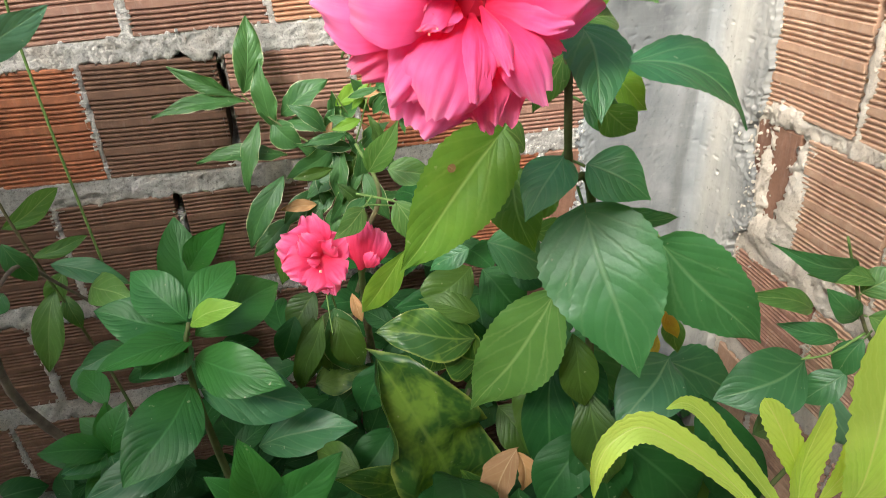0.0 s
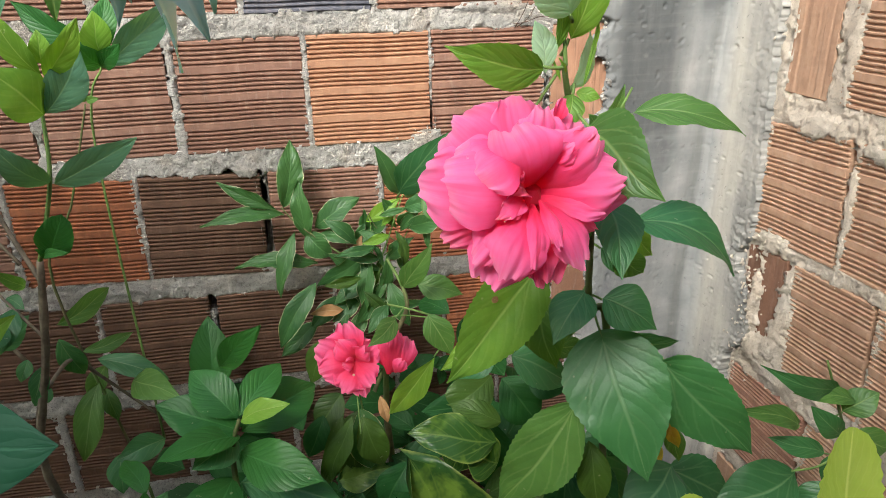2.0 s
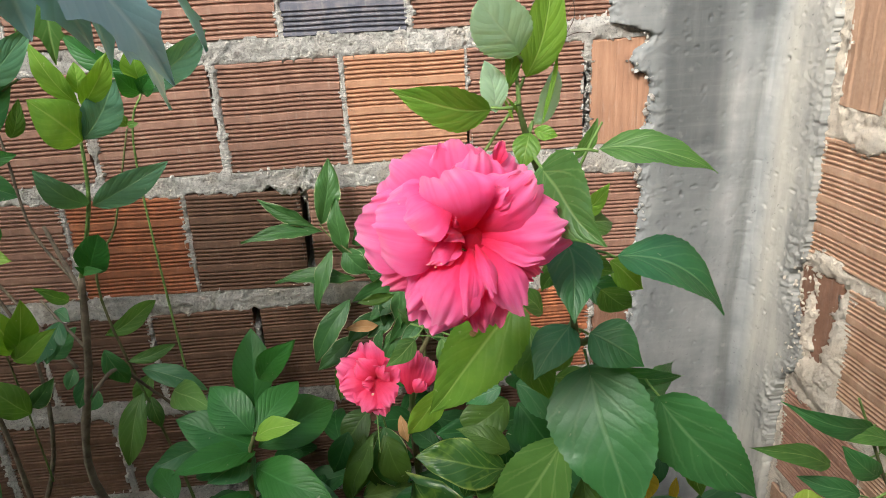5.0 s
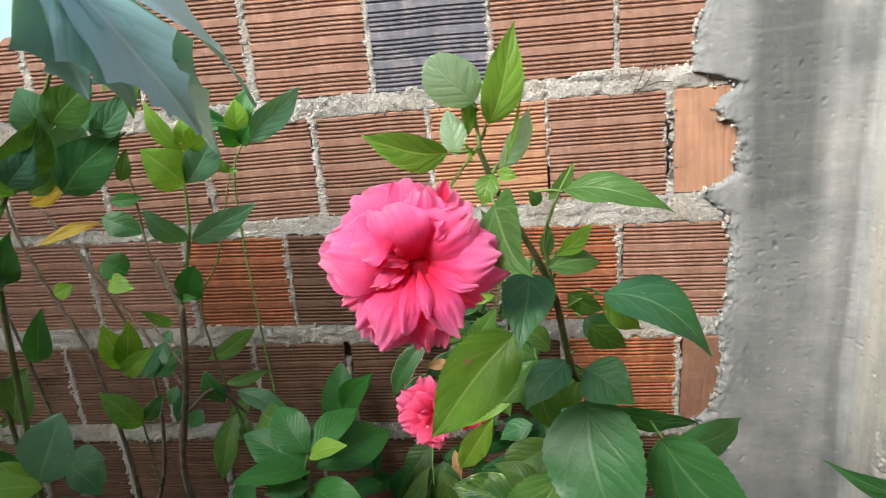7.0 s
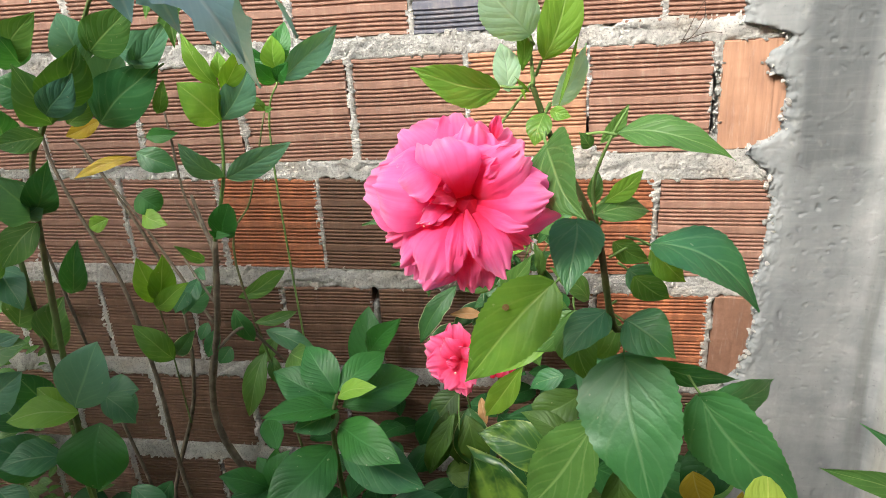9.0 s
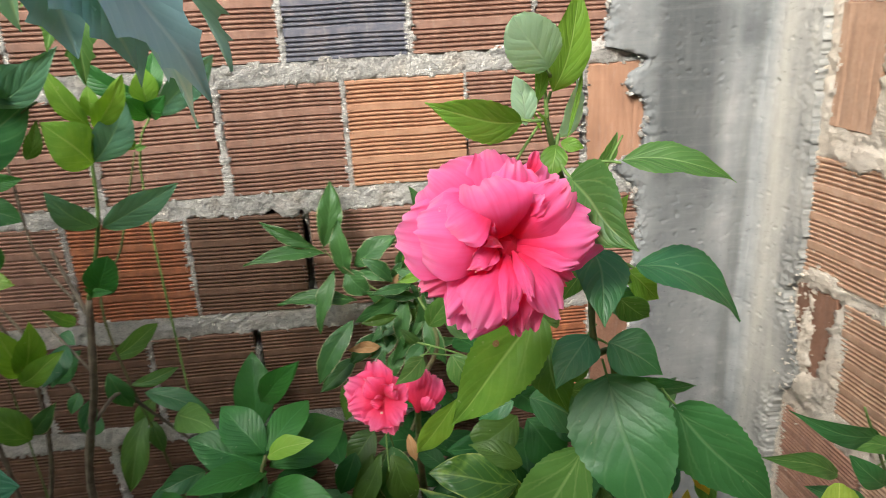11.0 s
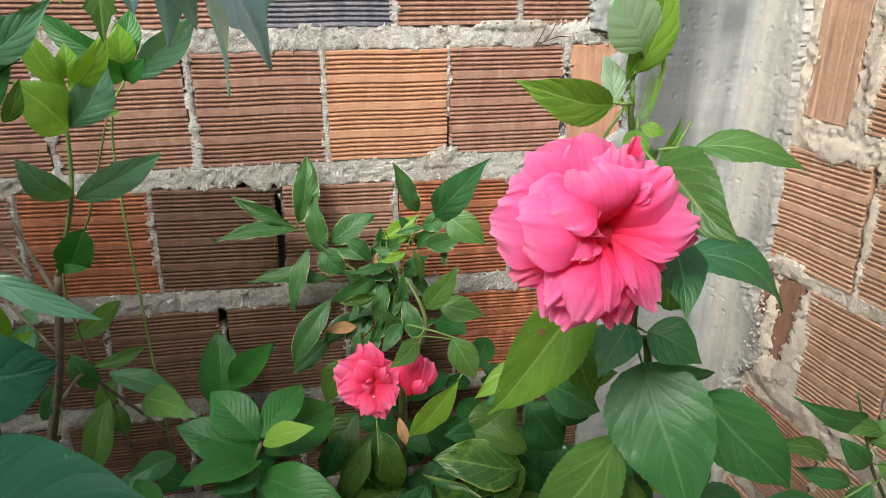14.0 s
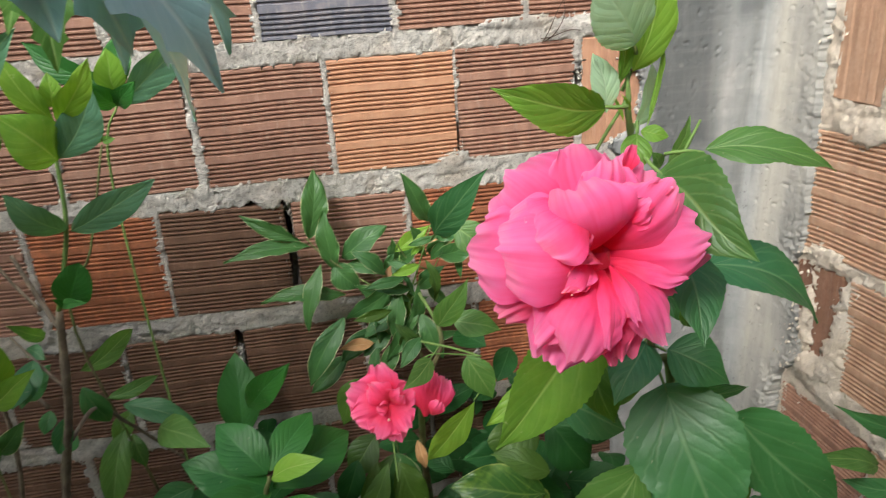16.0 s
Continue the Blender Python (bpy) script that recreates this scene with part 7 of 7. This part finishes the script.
leaf(near_shrub, (-0.170, 0.020, 1.180), (-0.096, -0.004, 1.195), 0.042, (-0.25, -0.80, 0.55), LEAF_NEAR, "oval", bend=0.05, fold=0.08, stalk=0.03)
leaf(near_shrub, (-0.160, 0.030, 1.222), (-0.128, 0.034, 1.222), 0.029, (0.12, -0.95, 0.25), LEAF_NEAR, "oval", bend=0.08, fold=0.1, stalk=0.03)
leaf(near_shrub, (-0.141, 0.020, 1.262), (-0.106, 0.017, 1.245), 0.007, (0.15, -0.87, 0.47), LEAF_BLUE, "lance", bend=0.06, fold=0.3, stalk=0.02)
leaf(near_shrub, (-0.152, 0.000, 1.186), (-0.135, -0.000, 1.185), 0.009, (0.04, -0.76, 0.65), LEAF_LIME, "oval", bend=0.1)

# ---- plants by the east wall ----

east_shrub = plant("young_shrub", (0.500, 0.360, 0.000), "young shrub with thin stalks and smooth green leaves", "shrub")
tube("main_stem", [(0.500, 0.360, 0.000), (0.500, 0.360, 0.500), (0.621, 0.360, 0.673), (0.558, 0.350, 0.809), (0.508, 0.345, 0.916)], [0.004, 0.0035, 0.0025, 0.002, 0.0012], east_shrub, STEM)
tube("twig", [(0.569, 0.350, 0.784), (0.524, 0.340, 0.775), (0.485, 0.335, 0.780)], [0.0016, 0.0013, 0.001], east_shrub, STEM_GREEN)
leaf(east_shrub, (0.530, 0.350, 0.877), (0.417, 0.330, 0.930), 0.027, (0.15, -0.99, -0.05), LEAF_DEEP, "ovate", bend=0.12, fold=0.2, stalk=0.012)
leaf(east_shrub, (0.491, 0.350, 0.831), (0.384, 0.314, 0.898), 0.023, (0.49, -0.80, 0.35), LEAF, "oval", bend=0.12, fold=0.2, stalk=0.012)
leaf(east_shrub, (0.558, 0.350, 0.855), (0.472, 0.340, 0.882), 0.020, (0.27, -0.76, 0.59), LEAF, "oval", bend=0.12, fold=0.2, stalk=0.012)
leaf(east_shrub, (0.501, 0.350, 0.764), (0.391, 0.330, 0.749), 0.070, (0.03, -0.70, 0.71), LEAF_DEEP, "oval", bend=0.12, fold=0.2, stalk=0.012)
leaf(east_shrub, (0.551, 0.350, 0.810), (0.498, 0.340, 0.860), 0.028, (0.06, -0.99, -0.13), LEAF_DEEP, "oval", bend=0.12, fold=0.2, stalk=0.012)
leaf(east_shrub, (0.536, 0.350, 0.784), (0.468, 0.360, 0.809), 0.024, (0.04, -0.89, 0.46), LEAF_DEEP, "oval", bend=0.12, fold=0.2, stalk=0.012)
leaf(east_shrub, (0.549, 0.350, 0.839), (0.580, 0.340, 0.867), 0.034, (-0.64, -0.58, 0.50), LEAF, "oval", bend=0.12, fold=0.2, stalk=0.012)
leaf(east_shrub, (0.571, 0.350, 0.776), (0.556, 0.360, 0.723), 0.031, (-0.84, -0.53, 0.14), LEAF_DEEP, "oval", bend=0.12, fold=0.2, stalk=0.012)
leaf(east_shrub, (0.564, 0.350, 0.730), (0.522, 0.360, 0.689), 0.038, (-0.66, -0.53, 0.54), LEAF_DEEP, "oval", bend=0.12, fold=0.2, stalk=0.012)
leaf(east_shrub, (0.549, 0.350, 0.709), (0.595, 0.330, 0.619), 0.041, (-0.62, -0.77, -0.15), LEAF_BLUE, "oval", bend=0.12, fold=0.2, stalk=0.012)
leaf(east_shrub, (0.565, 0.350, 0.807), (0.616, 0.340, 0.782), 0.036, (-0.02, -0.94, 0.34), LEAF, "oval", bend=0.12, fold=0.2, stalk=0.012)
leaf(east_shrub, (0.621, 0.350, 0.682), (0.698, 0.360, 0.568), 0.041, (-0.25, -0.94, -0.25), LEAF_DEEP, "oval", bend=0.12, fold=0.2, stalk=0.012)

lime_plant = plant("lime_leaved_plant", (0.250, 0.060, 0.000), "bright lime-yellow foliage plant with finely toothed leaves", "plant")
tube("main_stem", [(0.250, 0.060, 0.000), (0.250, 0.060, 0.700), (0.253, 0.060, 0.935), (0.238, 0.060, 0.973)], [0.005, 0.004, 0.003, 0.002], lime_plant, STEM)
tube("twig", [(0.242, 0.060, 0.952), (0.274, 0.060, 0.955), (0.283, 0.060, 0.977)], [0.002, 0.0018, 0.0015], lime_plant, STEM_GREEN)
blade(lime_plant, [(0.238, 0.058, 0.950), (0.192, 0.030, 1.017), (0.174, 0.030, 1.041), (0.154, 0.030, 1.064), (0.134, 0.030, 1.081), (0.121, 0.028, 1.079), (0.115, 0.026, 1.069), (0.114, 0.024, 1.056)], 0.0112, (0.10, -0.72, 0.68), LEAF_LIME)
blade(lime_plant, [(0.238, 0.058, 0.952), (0.226, 0.045, 0.977), (0.201, 0.045, 1.016), (0.183, 0.045, 1.042), (0.168, 0.045, 1.064), (0.157, 0.043, 1.075), (0.148, 0.040, 1.077)], 0.0092, (0.25, -0.75, 0.60), LEAF_LIME)
blade(lime_plant, [(0.240, 0.060, 0.955), (0.237, 0.055, 0.975), (0.233, 0.055, 1.003), (0.233, 0.053, 1.029), (0.232, 0.050, 1.049)], 0.0160, (-0.10, -0.85, 0.50), LEAF_LIME)
blade(lime_plant, [(0.250, 0.062, 0.960), (0.244, 0.060, 0.980), (0.229, 0.060, 1.010), (0.217, 0.060, 1.033), (0.209, 0.062, 1.047)], 0.0140, (-0.30, -0.90, 0.30), LEAF_LIME, blunt=True)
blade(lime_plant, [(0.264, 0.060, 0.955), (0.262, 0.048, 0.985), (0.257, 0.045, 1.027), (0.251, 0.045, 1.066), (0.247, 0.046, 1.101)], 0.0300, (-0.40, -0.88, 0.25), LEAF_LIME, blunt=True)
blade(lime_plant, [(0.262, 0.066, 0.958), (0.268, 0.062, 0.985), (0.262, 0.056, 1.012), (0.256, 0.050, 1.030)], 0.0150, (-0.50, -0.70, 0.50), LEAF_LIME)

# ---- low plants in the middle ----

croton = plant("mottled_plant", (0.140, 0.420, 0.000), "low plant with crinkled dark leaves mottled yellow", "plant")
tube("main_stem", [(0.140, 0.420, 0.000), (0.130, 0.410, 0.450), (0.127, 0.400, 0.657), (0.150, 0.400, 0.762)], [0.005, 0.004, 0.003, 0.002], croton, STEM)
leaf(croton, (0.135, 0.400, 0.590), (0.060, 0.366, 0.846), 0.112, (0.25, -0.80, 0.50), LEAF_SPOT, "round", fold=0.30, wave=0.24, bend=0.12)
leaf(croton, (0.226, 0.365, 0.806), (0.212, 0.350, 0.650), 0.052, (0.20, -0.95, 0.15), LEAF_SPOT, "lance", fold=0.34, wave=0.08, bend=0.08)
leaf(croton, (0.158, 0.400, 0.828), (0.061, 0.400, 0.854), 0.052, (0.19, -0.69, 0.70), LEAF_SPOT, "oval", fold=0.34, wave=0.1)
leaf(croton, (0.160, 0.400, 0.798), (0.122, 0.400, 0.828), 0.051, (0.30, -0.88, 0.38), LEAF_SPOT, "oval", fold=0.34)
leaf(croton, (0.164, 0.400, 0.855), (0.108, 0.420, 0.872), 0.029, (0.04, -0.59, 0.81), LEAF_OLIVE, "ovate", fold=0.22)
leaf(croton, (0.089, 0.400, 0.622), (-0.000, 0.360, 0.712), 0.040, (0.68, -0.62, 0.39), LEAF_SPOT, "oval", fold=0.34, wave=0.08)
leaf(croton, (0.223, 0.380, 0.789), (0.202, 0.340, 0.698), 0.054, (-0.48, -0.76, 0.44), LEAF_OLIVE, "ovate", fold=0.22)
leaf(croton, (0.180, 0.400, 0.730), (0.218, 0.360, 0.692), 0.048, (-0.14, -0.75, 0.65), LEAF_OLIVE, "oval", fold=0.22)
leaf(croton, (0.167, 0.360, 0.617), (0.123, 0.320, 0.731), 0.041, (0.47, -0.87, -0.13), LEAF_SPOT, "oval", fold=0.34)
leaf(croton, (0.213, 0.380, 0.627), (0.266, 0.340, 0.700), 0.055, (-0.82, -0.46, 0.35), LEAF_OLIVE, "oval", fold=0.22)
leaf(croton, (0.290, 0.380, 0.594), (0.235, 0.340, 0.717), 0.050, (0.25, -0.95, -0.19), LEAF_OLIVE, "oval", fold=0.22)
leaf(croton, (0.328, 0.380, 0.562), (0.337, 0.340, 0.689), 0.058, (-0.78, -0.61, -0.14), LEAF_OLIVE, "oval", fold=0.22)
leaf(croton, (0.406, 0.400, 0.492), (0.416, 0.360, 0.637), 0.069, (-0.81, -0.57, -0.10), LEAF_OLIVE, "oval", fold=0.22)
leaf(croton, (0.346, 0.370, 0.548), (0.270, 0.330, 0.685), 0.057, (0.34, -0.94, -0.08), LEAF_OLIVE, "oval", fold=0.22)
leaf(croton, (0.073, 0.400, 0.773), (0.110, 0.440, 0.675), 0.037, (0.49, -0.86, -0.17), LEAF_OLIVE, "oval", fold=0.22)
leaf(croton, (0.143, 0.400, 0.755), (0.205, 0.440, 0.746), 0.037, (0.43, -0.49, 0.76), LEAF_OLIVE, "oval", fold=0.22)
leaf(croton, (0.027, 0.400, 0.677), (-0.020, 0.440, 0.674), 0.037, (-0.40, -0.41, 0.82), LEAF_OLIVE, "oval", fold=0.22)
leaf(croton, (0.479, 0.400, 0.576), (0.382, 0.360, 0.682), 0.060, (0.48, -0.87, 0.11), LEAF_OLIVE, "oval", fold=0.22)
leaf(croton, (0.506, 0.400, 0.599), (0.574, 0.420, 0.601), 0.043, (0.11, -0.47, 0.88), LEAF_OLIVE, "oval", fold=0.22)
leaf(croton, (0.198, 0.255, 0.937), (0.205, 0.235, 0.879), 0.030, (-0.28, -0.92, 0.28), LEAF_OLIVE, "oval", fold=0.25, bend=0.14, wave=0.06)
leaf(croton, (0.216, 0.250, 0.881), (0.223, 0.220, 0.801), 0.041, (-0.31, -0.90, 0.31), LEAF_OLIVE, "oval", fold=0.25, bend=0.14, wave=0.06)
leaf(croton, (0.214, 0.300, 0.869), (0.236, 0.260, 0.851), 0.038, (-0.39, -0.55, 0.74), LEAF_SHADED, "oval", fold=0.25, bend=0.14, wave=0.06)
leaf(croton, (0.211, 0.320, 0.853), (0.189, 0.280, 0.749), 0.049, (-0.35, -0.85, 0.40), LEAF_SHADED, "oval", fold=0.25, bend=0.14, wave=0.06)
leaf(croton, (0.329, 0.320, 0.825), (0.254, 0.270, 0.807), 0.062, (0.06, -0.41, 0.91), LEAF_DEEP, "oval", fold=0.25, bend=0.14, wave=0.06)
leaf(croton, (0.268, 0.300, 0.773), (0.339, 0.260, 0.687), 0.070, (-0.03, -0.92, 0.40), LEAF_SHADED, "oval", fold=0.25, bend=0.14, wave=0.06)
leaf(croton, (0.219, 0.280, 0.820), (0.244, 0.240, 0.742), 0.055, (-0.19, -0.90, 0.40), LEAF_SHADED, "oval", fold=0.25, bend=0.14, wave=0.06)
leaf(croton, (0.225, 0.280, 0.805), (0.179, 0.250, 0.750), 0.050, (-0.35, -0.67, 0.66), LEAF_SHADED, "oval", fold=0.25, bend=0.14, wave=0.06)
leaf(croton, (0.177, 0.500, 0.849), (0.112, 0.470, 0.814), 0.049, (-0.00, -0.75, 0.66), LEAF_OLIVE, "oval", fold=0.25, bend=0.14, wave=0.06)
leaf(croton, (0.185, 0.480, 0.853), (0.227, 0.450, 0.805), 0.055, (-0.11, -0.88, 0.46), LEAF_SHADED, "oval", fold=0.25, bend=0.14, wave=0.06)
leaf(croton, (0.169, 0.500, 0.805), (0.089, 0.470, 0.831), 0.044, (0.44, -0.74, 0.51), LEAF_SHADED, "oval", fold=0.25, bend=0.14, wave=0.06)
leaf(croton, (0.211, 0.460, 0.868), (0.251, 0.440, 0.852), 0.036, (-0.20, -0.82, 0.53), LEAF_SHADED, "oval", fold=0.25, bend=0.14, wave=0.06)
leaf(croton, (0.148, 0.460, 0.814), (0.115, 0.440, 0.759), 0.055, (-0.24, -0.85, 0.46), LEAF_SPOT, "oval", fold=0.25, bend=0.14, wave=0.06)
leaf(croton, (0.168, 0.470, 0.803), (0.174, 0.450, 0.711), 0.057, (-0.16, -0.97, 0.20), LEAF_SHADED, "oval", fold=0.25, bend=0.14, wave=0.06)
leaf(croton, (0.073, 0.520, 0.718), (0.037, 0.500, 0.663), 0.048, (-0.19, -0.87, 0.44), LEAF_SHADED, "oval", fold=0.25, bend=0.14, wave=0.06)
leaf(croton, (0.073, 0.460, 0.664), (0.011, 0.430, 0.620), 0.053, (-0.12, -0.74, 0.67), LEAF_SHADED, "oval", fold=0.25, bend=0.14, wave=0.06)
leaf(croton, (0.013, 0.520, 0.678), (-0.024, 0.490, 0.622), 0.048, (-0.09, -0.85, 0.51), LEAF_SHADED, "oval", fold=0.25, bend=0.14, wave=0.06)
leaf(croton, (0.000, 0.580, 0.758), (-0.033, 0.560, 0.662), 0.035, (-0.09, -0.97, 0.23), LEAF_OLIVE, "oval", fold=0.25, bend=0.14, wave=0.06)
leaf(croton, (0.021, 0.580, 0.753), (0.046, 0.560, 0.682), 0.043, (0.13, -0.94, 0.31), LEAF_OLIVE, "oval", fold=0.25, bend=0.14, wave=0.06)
leaf(croton, (-0.030, 0.620, 0.735), (-0.054, 0.600, 0.681), 0.037, (-0.03, -0.93, 0.36), LEAF_SHADED, "oval", fold=0.25, bend=0.14, wave=0.06)
leaf(croton, (0.400, 0.360, 0.736), (0.460, 0.320, 0.574), 0.069, (-0.30, -0.94, 0.12), LEAF_SHADED, "oval", fold=0.25, bend=0.14, wave=0.06)
leaf(croton, (0.325, 0.380, 0.863), (0.273, 0.360, 0.820), 0.050, (-0.29, -0.68, 0.67), LEAF_SHADED, "oval", fold=0.25, bend=0.14, wave=0.06)
leaf(croton, (0.174, 0.300, 0.775), (0.149, 0.290, 0.710), 0.038, (-0.80, -0.46, 0.38), LEAF_DRY, "oval", bend=0.2, fold=0.5, wave=0.12, label='curled dry brown leaf')
leaf(croton, (0.171, 0.300, 0.770), (0.170, 0.280, 0.739), 0.024, (0.46, -0.75, 0.47), LEAF_DRY, "oval", bend=0.2, fold=0.6, wave=0.12)
undergrowth()


wires = plant("wire_ends", (0.355, 0.995, 1.205), "thin rusty wire ends sticking out of a mortar joint", "wire")
for path in ([(0.352, 0.998, 1.198), (0.362, 0.985, 1.222), (0.372, 0.982, 1.246), (0.392, 0.984, 1.278)], [(0.356, 0.998, 1.200), (0.371, 0.986, 1.214), (0.385, 0.984, 1.240), (0.384, 0.986, 1.268)], [(0.350, 0.998, 1.205), (0.366, 0.988, 1.208), (0.392, 0.986, 1.216), (0.415, 0.990, 1.214)]):
    tube("wire", path, [0.0008, 0.0008, 0.0007, 0.0006], wires, WIRE, sides=5)


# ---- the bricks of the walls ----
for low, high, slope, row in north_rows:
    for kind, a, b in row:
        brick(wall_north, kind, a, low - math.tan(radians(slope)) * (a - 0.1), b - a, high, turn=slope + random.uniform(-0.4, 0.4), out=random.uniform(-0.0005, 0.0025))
for low, high, slope, row in east_rows:
    for kind, a, b in row:
        brick(wall_east, kind, a, low - math.tan(radians(slope)) * (0.73 - a), a - b, high, east=True, turn=slope + random.uniform(-0.4, 0.4), out=random.uniform(-0.0005, 0.0025))
